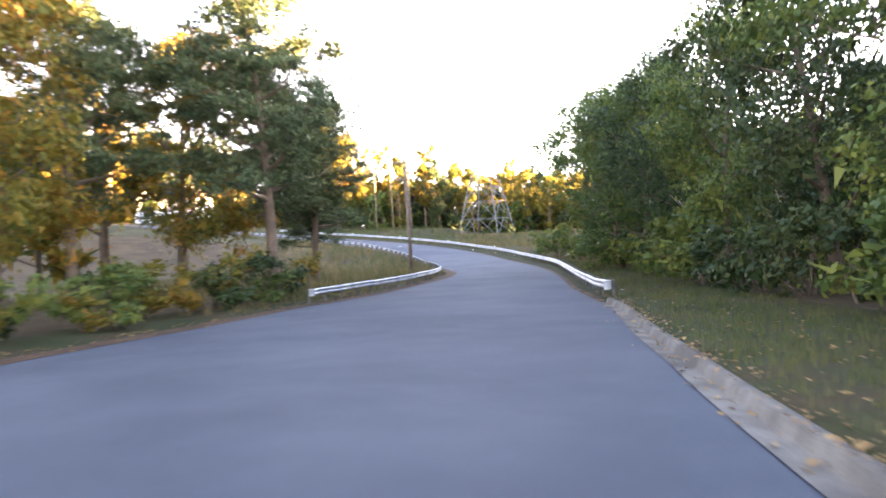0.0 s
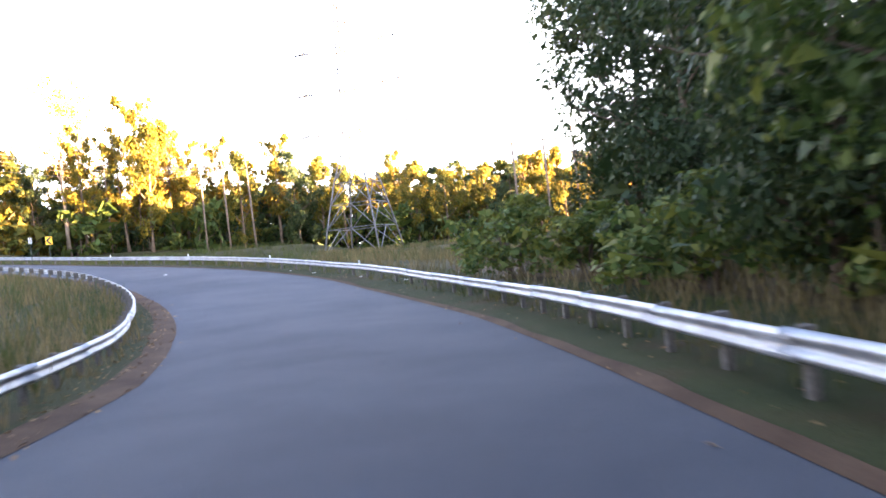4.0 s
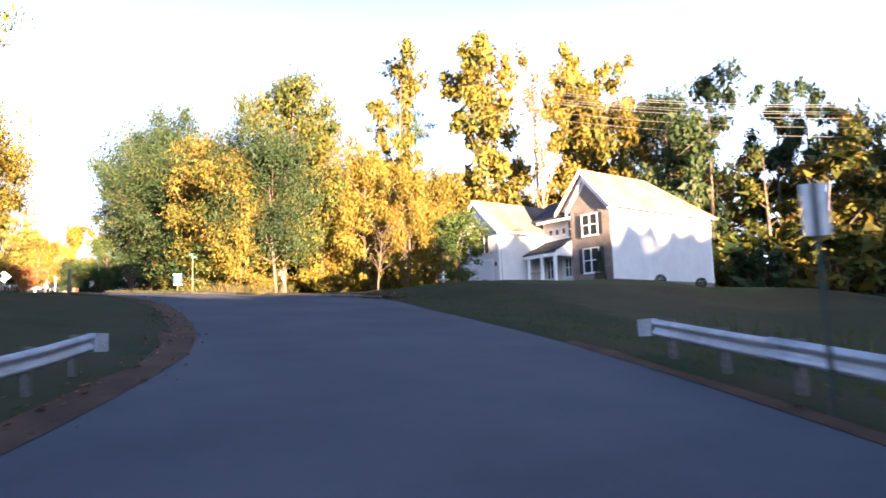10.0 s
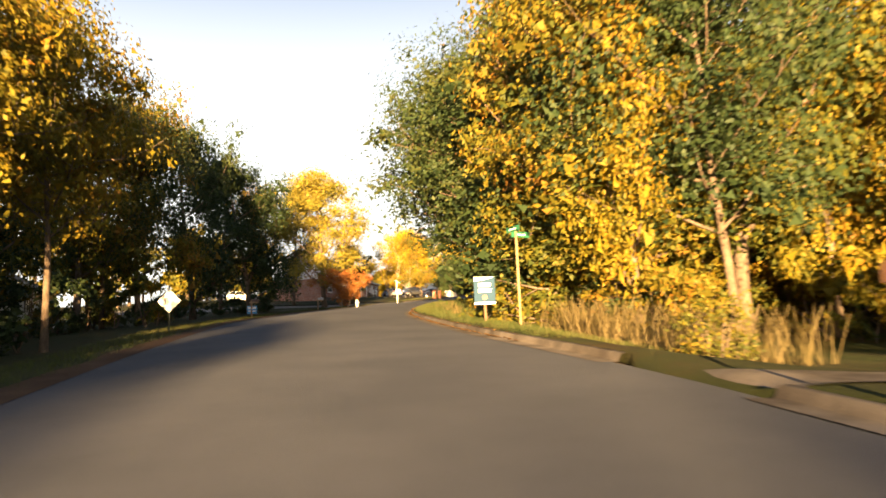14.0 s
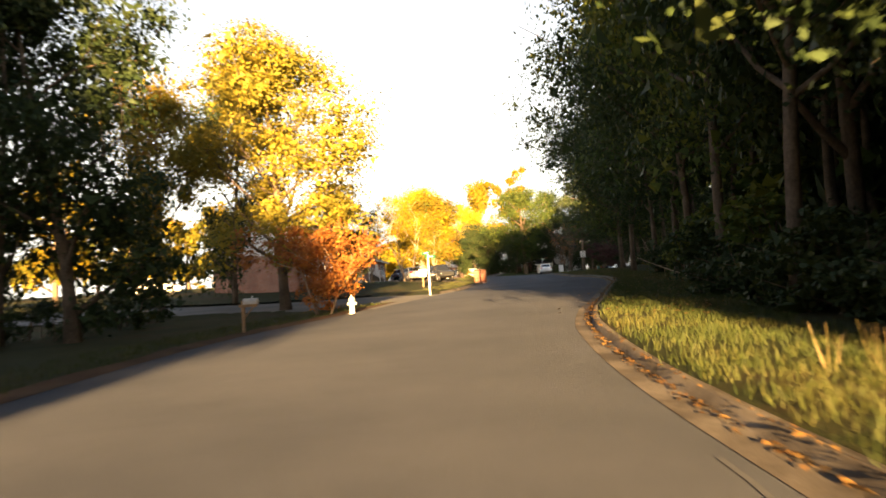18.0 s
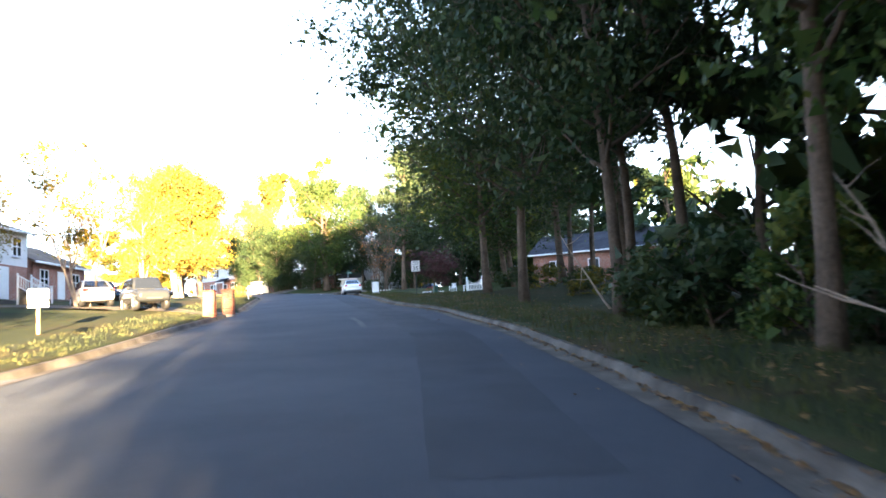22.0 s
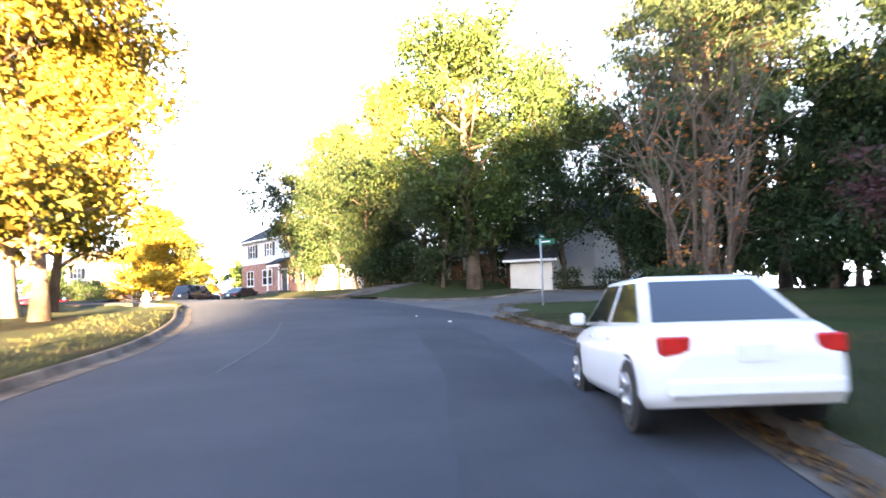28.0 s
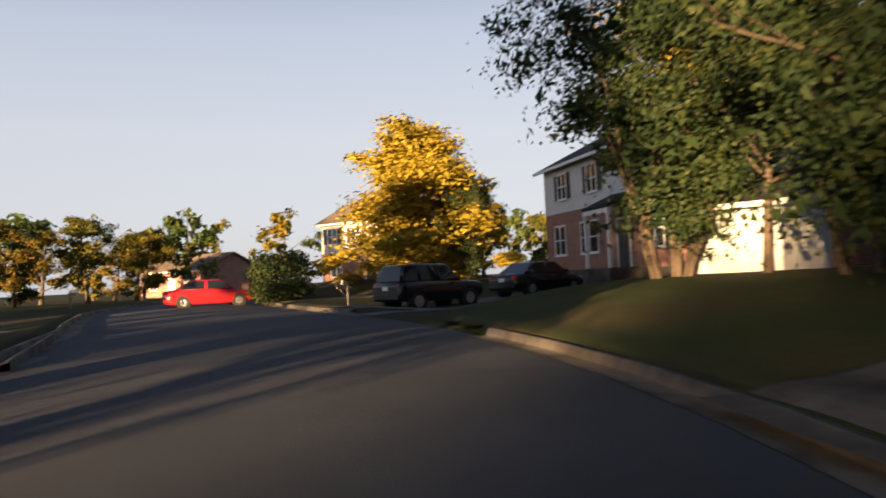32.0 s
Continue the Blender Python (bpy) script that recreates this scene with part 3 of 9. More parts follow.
def corner(x0, x1, y0, y1, mat, label):
    """Grass between a side street's mouth and the road, in small squares with the paving left out."""
    q = 0.25
    xs, ys = np.arange(x0, x1, q), np.arange(y0, y1, q)
    mx, my = [a.ravel() for a in np.meshgrid(xs, ys)]
    far = np.minimum(nearest_road(mx, my) - 0.05, corner_gap(mx, my) - 0.2)
    close = np.minimum(nearest_road(mx, my), corner_gap(mx, my))
    z = junction_z(mx, my) + 0.02 + 0.12 * np.clip(1.3 - close, 0, 1) + 0.015 * np.sin(mx * 1.3) * np.cos(my * 1.1)
    n = len(xs)
    rd = nearest_road(mx, my)
    out = np.minimum(rd - 5.5, corner_gap(mx, my) - 1.8)
    far[out > 3.0] = -1
    z = z - 0.14 * np.clip(out / 3.0, 0, 1)
    k = ((mx[:, None] - LINE[None, ::3, 0]) ** 2 + (my[:, None] - LINE[None, ::3, 1]) ** 2).argmin(1)
    sk = ALONG[::3][k]
    side = np.where((mx - LINE[::3][k, 0]) * NORM[::3][k, 0] + (my - LINE[::3][k, 1]) * NORM[::3][k, 1] > 0, 1, -1)
    for _, sd, _t, a, b in VERGE:
        far[(side == sd) & (sk > a + 1.5) & (sk < b - 1.5) & ((rd < 5.1) | (corner_gap(mx, my) > 3.0))] = -1
    mouth = (side < 0) & (sk > 355) & (sk < 363)
    far = np.where(mouth, np.minimum(far, rd - 0.35 - 1.5 * np.clip((sk - 355) / 3, 0, 1)), far)
    ok = (far > 0).reshape(len(ys), n)
    fs = [(j * n + i, j * n + i + 1, (j + 1) * n + i + 1, (j + 1) * n + i) for j in range(len(ys) - 1) for i in range(n - 1) if ok[j, i] and ok[j + 1, i + 1] and ok[j, i + 1] and ok[j + 1, i]]
    return tagged(mesh_ob("verge_corner", list(zip(mx, my, z)), fs, mat, None, True), label, "verge", kind="structure")


def corner_gap(x, y):
    """Distance beyond the flared mouths of the side streets."""
    x, y = np.asarray(x, float), np.asarray(y, float)
    best = np.full(len(x), 99.0)
    for nm, pts, half, _m in SIDE:
        if "street" in nm:
            c = spline(pts, 10)
            t = np.gradient(c, axis=0)
            t /= np.linalg.norm(t, axis=1)[:, None]
            for p, d in zip(c, t):
                gap = math.hypot(p[0] - c[0][0], p[1] - c[0][1])
                w = half + 6.0 * max(0, 1 - gap / 12) ** 1.5
                near = np.abs((x - p[0]) * d[0] + (y - p[1]) * d[1]) < 0.9
                off = np.abs((x - p[0]) * d[1] - (y - p[1]) * d[0]) - w
                best = np.where(near, np.minimum(best, off), best)
    return best


def apron(x0, x1, y0, y1, s0, s1, side):
    """Pale old asphalt that fills a side street's mouth up to the road's edge."""
    q = 0.5
    xs, ys = np.arange(x0, x1, q), np.arange(y0, y1, q)
    mx, my = [a.ravel() for a in np.meshgrid(xs, ys)]
    rd = nearest_road(mx, my)
    k = ((mx[:, None] - LINE[None, :, 0]) ** 2 + (my[:, None] - LINE[None, :, 1]) ** 2).argmin(1)
    lat = (mx - LINE[k, 0]) * NORM[k, 0] + (my - LINE[k, 1]) * NORM[k, 1]
    ok = (rd > -1.3) & (rd < 9) & (ALONG[k] > s0) & (ALONG[k] < s1) & (lat * side > 0) & ((corner_gap(mx, my) < 1.0) | ((side < 0) & (rd < 2.4) & (ALONG[k] > 355) & (ALONG[k] < 363)))
    z = junction_z(mx, my) + 0.008 - 0.1 * np.clip(-rd, 0, 1)
    n = len(xs)
    ok = ok.reshape(len(ys), n)
    fs = [(j * n + i, j * n + i + 1, (j + 1) * n + i + 1, (j + 1) * n + i) for j in range(len(ys) - 1) for i in range(n - 1) if ok[j, i] and ok[j + 1, i + 1] and ok[j, i + 1] and ok[j + 1, i]]
    tagged(mesh_ob("street_mouth", list(zip(mx, my, z)), fs, ASPHALT_OLD, None, True), "pale worn asphalt where the side street meets the road", "road", kind="structure")


apron(-262, -228, 174, 196, 353.5, 377, -1)
apron(-280, -236, 150, 176, 362, 389, 1)
apron(-172, -136, 134, 156, 260, 278, 1)
corner(-264, -229.5, 178, 204, LAWN, "mown lawn at the corner of the side street")
corner(-277, -240, 150, 173.5, LAWN, "sunlit lawn at the corner of the wide side street")
corner(-168, -140, 132, 150.5, GRASS, "grass at the corner of the side street")


def bank_z(x, y):
    """The lawn before the brick house, level with the kerb's top; for arrays."""
    rd = np.minimum(nearest_road(x, y), corner_gap(x, y))
    return junction_z(x, y) + 0.2 - 0.08 * np.clip((0.6 - rd) / 0.2, 0, 1) + 0.03 * np.clip(rd - 1.5, 0, 9)


def lawn_bank(x0, x1, y0, y1):
    """Mown lawn over the corner bank, with a worn concrete drive laid on it."""
    q = 0.25
    xs, ys = np.arange(x0, x1, q), np.arange(y0, y1, q)
    mx, my = [a.ravel() for a in np.meshgrid(xs, ys)]
    z = bank_z(mx, my) + 0.012 * np.sin(mx * 1.7) * np.cos(my * 1.3)
    n = len(xs)
    ok = ((nearest_road(mx, my) > 0.14) & (corner_gap(mx, my) > 0.3)).reshape(len(ys), n)
    fs = [(j * n + i, j * n + i + 1, (j + 1) * n + i + 1, (j + 1) * n + i) for j in range(len(ys) - 1) for i in range(n - 1) if ok[j, i] and ok[j + 1, i + 1] and ok[j, i + 1] and ok[j + 1, i]]
    tagged(mesh_ob("lawn_bank", list(zip(mx, my, z)), fs, LAWN, None, True), "mown lawn rising from the kerb before the brick house", "lawn", kind="structure")
    c = spline([(-257.6, 177.9), (-258.4, 179.6), (-260.2, 182.2), (-262, 185.6), (-263.5, 188.6)], 8)
    t = np.gradient(c, axis=0)
    t /= np.linalg.norm(t, axis=1)[:, None]
    rows = [[(p[0] - d[1] * k, p[1] + d[0] * k) for k in (-1.5, 0.0, 1.5)] for p, d in zip(c, t)]
    vs = [(x, y, float(bank_z([x], [y])[0]) + 0.03) for r in rows for x, y in r]
    fs = [(i * 3 + k, i * 3 + 3 + k, i * 3 + 4 + k, i * 3 + 1 + k) for i in range(len(rows) - 1) for k in (0, 1)]
    ob = mesh_ob("driveway_lawn", vs, fs, CONCRETE, None, True)
    if ob.data.polygons[0].normal.z < 0:
        ob.data.flip_normals()
    tagged(ob, "worn concrete drive across the lawn", "drive", kind="structure")


lawn_bank(-276, -247, 172, 190)


def kerb_arc(points, label):
    """A kerb round a corner, through points on the paving's edge with the paving on its left hand."""
    base = empty("kerb_corner", Matrix(), label, "kerb", kind="structure")
    c = spline(points, 6)
    t = np.gradient(c, axis=0)
    t /= np.linalg.norm(t, axis=1)[:, None]
    for k in range(0, len(c) - 1, 6):
        vs, fs = [], []
        for p, d in zip(c[k:k + 7], t[k:k + 7]):
            for w, h in ((-0.04, 0.02), (0.13, 0.0), (0.16, 0.03), (0.21, 0.15), (0.35, 0.17), (0.37, -0.2)):
                x, y = p[0] + d[1] * w, p[1] - d[0] * w
                vs.append((x, y, junction_z(p[0], p[1])[0] + h))
        m = len(vs) // 6
        for i in range(m - 1):
            for j in range(5):
                a = i * 6 + j
                fs.append((a, a + 1, a + 7, a + 6))
        ob = mesh_ob("kerb_length", vs, fs, CONCRETE, base, True)
        if sum(p.normal.z for p in ob.data.polygons) < 0:
            ob.data.flip_normals()


def edge_pt(s, side):
    p = at_road(s, edge(LEFT_EDGE if side > 0 else RIGHT_EDGE, s))
    return (p.x, p.y)


def street_kerbs(name, s_in, s_out, side, reach, label):
    """Kerbs along both edges of a side street's mouth, joined to the ends of the road's kerbs."""
    pts, half = [(p, h) for nm, p, h, _m in SIDE if nm == name][0]
    c = spline(pts, 10)
    t = np.gradient(c, axis=0)
    t /= np.linalg.norm(t, axis=1)[:, None]
    right, left = [], []
    for p, d in list(zip(c, t))[::3]:
        gap = math.hypot(p[0] - c[0][0], p[1] - c[0][1])
        w = half + 6.0 * max(0, 1 - gap / 12) ** 1.5
        for rows, k in ((right, -1), (left, 1)):
            x, y = p[0] - d[1] * k * w, p[1] + d[0] * k * w
            if nearest_road([x], [y])[0] > 0.6 and gap < reach:
                rows.append((x, y))
    first, last = edge_pt(s_in, side), edge_pt(s_out, side)
    kerb_arc([first] + right if side < 0 else [last] + right, label)
    kerb_arc(left[::-1] + [last if side < 0 else first], label)


street_kerbs("side_street_north", 355, 375, -1, 34, "concrete kerb curving round the corner of the side street")
street_kerbs("side_street_west", 366, 386, 1, 30, "concrete kerb curving round the corner of the wide side street")

# ---- trees ----
def leaf_cards(centres, normals_up, size, rng, aspect=0.55):
    """Small pointed leaves, two triangles each, folded a little along the middle."""
    n = len(centres)
    a = rng.normal(size=(n, 3))
    a /= np.linalg.norm(a, axis=1)[:, None]
    b = rng.normal(size=(n, 3)) + normals_up
    b -= a * (a * b).sum(1)[:, None]
    b /= np.linalg.norm(b, axis=1)[:, None]
    ln = size * rng.uniform(0.6, 1.35, (n, 1))
    tip, tail = centres + a * ln * 0.5, centres - a * ln * 0.5
    l, r = centres + b * ln * aspect * 0.5, centres - b * ln * aspect * 0.5
    v = np.stack([tail, l, tip, r], 1).reshape(-1, 3)
    f = np.arange(4 * n).reshape(n, 4)
    return v, f


def fast_mesh(name, v, f, mat, tri=None):
    """A mesh of quads f, and of triangles tri after them."""
    me = bpy.data.meshes.new(name)
    n, k = len(f), 0 if tri is None else len(tri)
    me.vertices.add(len(v))
    me.vertices.foreach_set("co", np.ascontiguousarray(v, np.float32).ravel())
    me.loops.add(n * 4 + k * 3)
    loops = np.ascontiguousarray(f, np.int32).ravel()
    me.loops.foreach_set("vertex_index", loops if tri is None else np.r_[loops, np.asarray(tri, np.int32).ravel()])
    me.polygons.add(n + k)
    me.polygons.foreach_set("loop_start", np.r_[np.arange(0, n * 4, 4), n * 4 + np.arange(0, k * 3, 3)].astype(np.int32))
    me.update(calc_edges=True)
    me.materials.append(mat)
    return me


def unit(a):
    return a / np.maximum(np.linalg.norm(a, axis=1), 1e-9)[:, None]


def leaf_faces(centres, outward, size, rng, aspect, loose=0.55):
    """Leaves that lie like shingles on their clump, each turned a little at random; pointed quads."""
    n = len(centres)
    nrm = unit(unit(outward) + rng.normal(size=(n, 3)) * loose)
    a = rng.normal(size=(n, 3)) + np.array([0, 0, -0.5])
    a = unit(a - nrm * (a * nrm).sum(1)[:, None])
    b = np.cross(nrm, a)
    ln = size * rng.uniform(0.55, 1.35, (n, 1))
    mid_ = centres + a * ln * 0.06
    v = np.stack([centres - a * ln * 0.5, mid_ + b * ln * aspect * 0.5 + nrm * ln * 0.06, centres + a * ln * 0.5, mid_ - b * ln * aspect * 0.5 + nrm * ln * 0.06], 1)
    return v.reshape(-1, 3), np.arange(4 * n).reshape(n, 4)


def limb_points(start, way, length, bend, rng, n=5):
    pts, p, d = [Vector(start)], Vector(start), Vector(way).normalized()
    for _ in range(n):
        d = (d + Vector(rng.normal(size=3)) * bend + Vector((0, 0, 0.06))).normalized()
        p = p + d * (length / n)
        pts.append(p.copy())
    return pts


def make_tree(name, seed, height, spread, bare, leaf, bark, leaves, size, shape="round", limbs=9, trunk_r=None, stems=1, clump=None, lean=0.0, coarse=False, core=0.5, clumps=0):
    """A tree at the origin: trunk with limbs and a crown of leaf clumps about the limbs' ends. bare: share of the height with no crown."""
    rng = np.random.default_rng(seed)
    tree = new(name)
    bm = bmesh.new()
    r0 = trunk_r or height * 0.016 + 0.05
    tips = []
    for st in range(stems):
        ang = rng.uniform(0, math.tau)
        way = Vector((math.cos(ang), math.sin(ang), 0)) * (0.0 if stems == 1 else 0.28) + Vector((lean, 0, 1))
        top = height * (0.9 if stems == 1 else rng.uniform(0.75, 0.95))
        pts = limb_points((0, 0, -0.3) if stems == 1 else (0.25 * math.cos(ang), 0.25 * math.sin(ang), -0.2), way, top, 0.035 if stems == 1 else 0.07, rng, 9)
        k = len(pts)
        rad = [r0 * (1.35 if i == 0 else 1) * (1 - 0.88 * i / (k - 1)) / (1 if stems == 1 else 1.8) for i in range(k)]
        tube(bm, pts, rad, 5 if coarse else 7 if stems == 1 else 6)
        tips.append(pts[-1])
        for i in range(limbs if stems == 1 else max(2, limbs // stems)):
            u = bare + (0.95 - bare) * (i + rng.uniform(0, 0.9)) / max(1, limbs if stems == 1 else limbs // stems)
            j = u * (k - 1)
            i0 = min(int(j), k - 2)
            p = pts[i0].lerp(pts[i0 + 1], j - i0)
            az = i * 2.4 + rng.uniform(-0.5, 0.5)
            prof = {"round": math.sin(math.pi * min(0.98, 0.18 + 0.8 * (u - bare) / (1 - bare))), "cone": 1.05 - (u - bare) / (1 - bare) * 0.95, "tall": 0.75 + 0.25 * math.sin(math.pi * u), "vase": 0.4 + 0.6 * u, "pine": 0.65 if u > 0.75 else 0.95}[shape]
            ln = spread * prof * rng.uniform(0.75, 1.1)
            up = {"round": 0.55, "cone": 0.02, "tall": 0.75, "vase": 1.4, "pine": 0.15}[shape]
            lp = limb_points(p, (math.cos(az), math.sin(az), up), ln, 0.14, rng, 5)
            lr = r0 * (1 - 0.8 * u) * 0.5
            if coarse:
                tube(bm, lp[::5], [max(0.012, lr), max(0.01, lr * 0.3)], 3, False)
            else:
                tube(bm, lp, [max(0.012, lr * (1 - 0.85 * q / 5)) for q in range(6)], 5, False)
            tips += lp[2:]
            for q in (2, 3, 4):
                sp = limb_points(lp[q], Vector(rng.normal(size=3)) + Vector((0, 0, 0.5)) + (lp[5] - lp[0]).normalized(), ln * 0.45, 0.2, rng, 3)
                if not coarse:
                    tube(bm, sp, [max(0.008, lr * 0.35 * (1 - 0.8 * w / 3)) for w in range(4)], 3, False)
                tips += sp[1:]
    trunk = part("trunk", bm, bark, tree)
    if leaves:
        t = np.array(tips)
        t = t[t[:, 2] > height * bare * 0.8]
        needles = shape == "pine"
        nc = clumps or int(np.clip(leaves / 75, 26, 190))
        c = t[rng.integers(0, len(t), nc)] + rng.normal(size=(nc, 3)) * spread * 0.09
        rad = (clump or spread * 0.185) * rng.uniform(0.55, 1.35, nc)
        k = rng.integers(0, nc, leaves)
        off = unit(rng.normal(size=(leaves, 3)) + np.array([0, 0, 0.3]))
        far_out = np.where(rng.uniform(size=leaves) < 0.14, rng.uniform(1.0, 1.5, leaves), 0.5 + 0.55 * np.sqrt(rng.uniform(size=leaves)))
        cs = c[k] + off * (rad[k] * far_out)[:, None] * (np.array([1.35, 1.35, 0.42]) if needles else np.array([1.15, 1.15, 0.8]))
        axis = np.stack([np.zeros(leaves), np.zeros(leaves), np.full(leaves, height * (0.35 + 0.65 * bare))], 1)
        v, f = leaf_faces(cs, off + 0.6 * unit(cs - axis) + np.array([0, 0, 0.25]), size, rng, 0.2 if needles else 0.62, 0.8 if needles else 0.5)
        tri = None
        if core:
            m = int(leaves * core * 0.5)
            ki = rng.integers(0, nc, m)
            p = c[ki] + rng.normal(size=(m, 3)) * rad[ki][:, None] * (np.array([0.45, 0.45, 0.14]) if needles else np.array([0.36, 0.36, 0.26]))
            inner = (p[:, None, :] + rng.normal(size=(m, 3, 3)) * size * (0.35 if needles else 0.75)).reshape(-1, 3)
            tri = np.arange(3 * m).reshape(m, 3) + len(v)
            v = np.concatenate([v, inner])
        crown = new("crown", fast_mesh("crown", v, f, leaf, tri))
        crown.parent = tree
    return tree


PROTO = {}


def proto(key, **kw):
    ob = make_tree("tree", **kw)
    ob.location = (0, 0, -500)
    PROTO[key] = (ob, kw["height"])


ALL_TREES = []


def plant(key, x, y, height, turn=None, wide=1.0, name="tree", label="", category="tree", group="", z=None, sink=0.15):
    ob, h = PROTO[key]
    k = height / h
    t = turn if turn is not None else random.uniform(0, 360)
    zz = ground_z(x, y) - sink if z is None else z
    made = copy_thing(ob, Matrix.Identity(4))
    made.matrix_basis = Matrix.LocRotScale((x, y, zz), Euler((0, 0, radians(t))), (k * wide, k * wide, k))
    made.name = name
    tagged(made, label, category, group)
    return made


def mid(key, **kw):
    proto(key, **kw)


MID, FAR, NEAR = (5200, 0.36), (1900, 0.58), (15000, 0.2)
KINDS = {"oak_green": (1, 15, 5.5, 0.18, LEAF_GREEN, "round", 12), "oak_dark": (2, 15, 5.2, 0.10, LEAF_DARK, "round", 12), "oak_gold": (3, 15, 5.2, 0.14, LEAF_GOLD, "round", 12),
         "oak_mix": (4, 16, 5.0, 0.12, LEAF_MIX, "round", 13), "tall_mix": (5, 20, 4.2, 0.25, LEAF_MIX, "tall", 13), "tall_gold": (6, 20, 4.0, 0.22, LEAF_GOLD, "tall", 13),
         "tall_dark": (7, 20, 4.4, 0.22, LEAF_DARK, "tall", 13), "pine": (8, 20, 4.2, 0.40, NEEDLE, "pine", 18)}
for key, (seed, h, sp, bare, leaf, shape, limbs) in KINDS.items():
    proto(key, seed=seed, height=h, spread=sp, bare=bare, leaf=leaf, bark=BARK, leaves=MID[0], size=MID[1], shape=shape, limbs=limbs)
    proto("far_" + key, seed=seed + 40, height=h, spread=sp, bare=bare * 0.7, leaf=leaf, bark=BARK, leaves=FAR[0], size=FAR[1], shape=shape, limbs=9, coarse=True)
for key, sd, leaf, shape, bare in (("near_green", 61, LEAF_GREEN, "round", 0.10), ("near_dark", 62, LEAF_DARK, "round", 0.06), ("near_mix", 63, LEAF_MIX, "round", 0.16), ("near_gold", 64, LEAF_GOLD, "round", 0.16), ("near_dark_b", 65, LEAF_DARK, "tall", 0.2)):
    proto(key, seed=sd, height=14, spread=5.6, bare=bare, leaf=leaf, bark=BARK, leaves=NEAR[0], size=NEAR[1], shape=shape, limbs=15)
for key in ("oak_dark", "tall_dark", "oak_green", "oak_mix", "oak_gold", "pine"):
    seed, h, sp, bare, leaf, shape, limbs = KINDS[key]
    proto("deep_" + key, seed=seed + 140, height=h, spread=sp, bare=bare * 0.6, leaf=leaf, bark=BARK, leaves=850, size=0.85, shape=shape, limbs=9, coarse=True)
proto("lime", seed=92, height=17, spread=6.4, bare=0.12, leaf=LEAF_LIME, bark=BARK, leaves=26000, size=0.19, shape="round", limbs=24, trunk_r=0.3)
proto("slim_dark", seed=93, height=19, spread=3.4, bare=0.34, leaf=LEAF_DARK, bark=BARK, leaves=8000, size=0.17, shape="tall", limbs=14, trunk_r=0.15)
for key, sd, leaf in (("yard_gold", 94, LEAF_GOLD), ("yard_dark", 95, LEAF_DARK), ("yard_mix", 96, LEAF_MIX)):
    proto(key, seed=sd, height=14, spread=5.6, bare=0.36, leaf=leaf, bark=BARK, leaves=15000, size=0.2, shape="round", limbs=16, trunk_r=0.2)
proto("big_gold", seed=66, height=18, spread=7.2, bare=0.14, leaf=LEAF_YELLOW, bark=BARK_PALE, leaves=26000, size=0.21, shape="round", limbs=22, trunk_r=0.5)
proto("big_mix", seed=83, height=18, spread=7.6, bare=0.16, leaf=LEAF_GREEN, bark=BARK, leaves=26000, size=0.2, shape="round", limbs=22, trunk_r=0.45)
proto("near_pine", seed=67, height=18, spread=4.6, bare=0.30, leaf=NEEDLE, bark=BARK, leaves=22000, size=0.34, shape="pine", limbs=26)
proto("gold_cone", seed=68, height=11, spread=3.6, bare=0.02, leaf=LEAF_YELLOW, bark=BARK, leaves=26000, size=0.18, shape="cone", limbs=40)
proto("olive", seed=69, height=13, spread=5.2, bare=0.03, leaf=LEAF_MIX, bark=BARK, leaves=18000, size=0.19, shape="cone", limbs=34)
for key, sd, leaf in (("over_dark", 81, LEAF_DARK), ("over_green", 82, LEAF_GREEN), ("over_mix", 84, LEAF_MIX)):
    proto(key, seed=sd, height=16, spread=7.4, bare=0.26, leaf=leaf, bark=BARK, leaves=24000, size=0.165, shape="round", limbs=26, trunk_r=0.19, core=0.5)
proto("thin", seed=9, height=20, spread=5.0, bare=0.35, leaf=LEAF_GOLD, bark=BARK_PALE, leaves=3200, size=0.27, shape="vase", limbs=16, trunk_r=0.28, core=0)
proto("thin_s", seed=70, height=8, spread=3.0, bare=0.3, leaf=LEAF_MIX, bark=BARK_PALE, leaves=700, size=0.2, shape="vase", limbs=10, trunk_r=0.16, core=0)
proto("tan_vase", seed=71, height=8, spread=3.4, bare=0.28, leaf=LEAF_GOLD, bark=BARK_PALE, leaves=6500, size=0.14, shape="vase", limbs=18, trunk_r=0.2, stems=3, core=0.2)
proto("bare_tan", seed=72, height=8, spread=3.2, bare=0.22, leaf=LEAF_RED, bark=BARK, leaves=900, size=0.12, shape="vase", limbs=64, trunk_r=0.11, stems=8, core=0)
proto("red_small", seed=73, height=4.5, spread=2.6, bare=0.18, leaf=LEAF_RED, bark=BARK_PALE, leaves=7000, size=0.12, shape="round", limbs=14, stems=3, trunk_r=0.11)
proto("purple_small", seed=74, height=4.5, spread=2.7, bare=0.25, leaf=LEAF_PURPLE, bark=BARK, leaves=7000, size=0.115, shape="round", limbs=14, trunk_r=0.11)
proto("crape_green", seed=75, height=9, spread=4.2, bare=0.16, leaf=LEAF_DARK, bark=BARK, leaves=24000, size=0.15, shape="vase", limbs=32, stems=6, trunk_r=0.2)
proto("bare_young", seed=76, height=5.5, spread=2.0, bare=0.3, leaf=LEAF_MIX, bark=BARK, leaves=0, size=0.1, shape="vase", limbs=16, trunk_r=0.08)
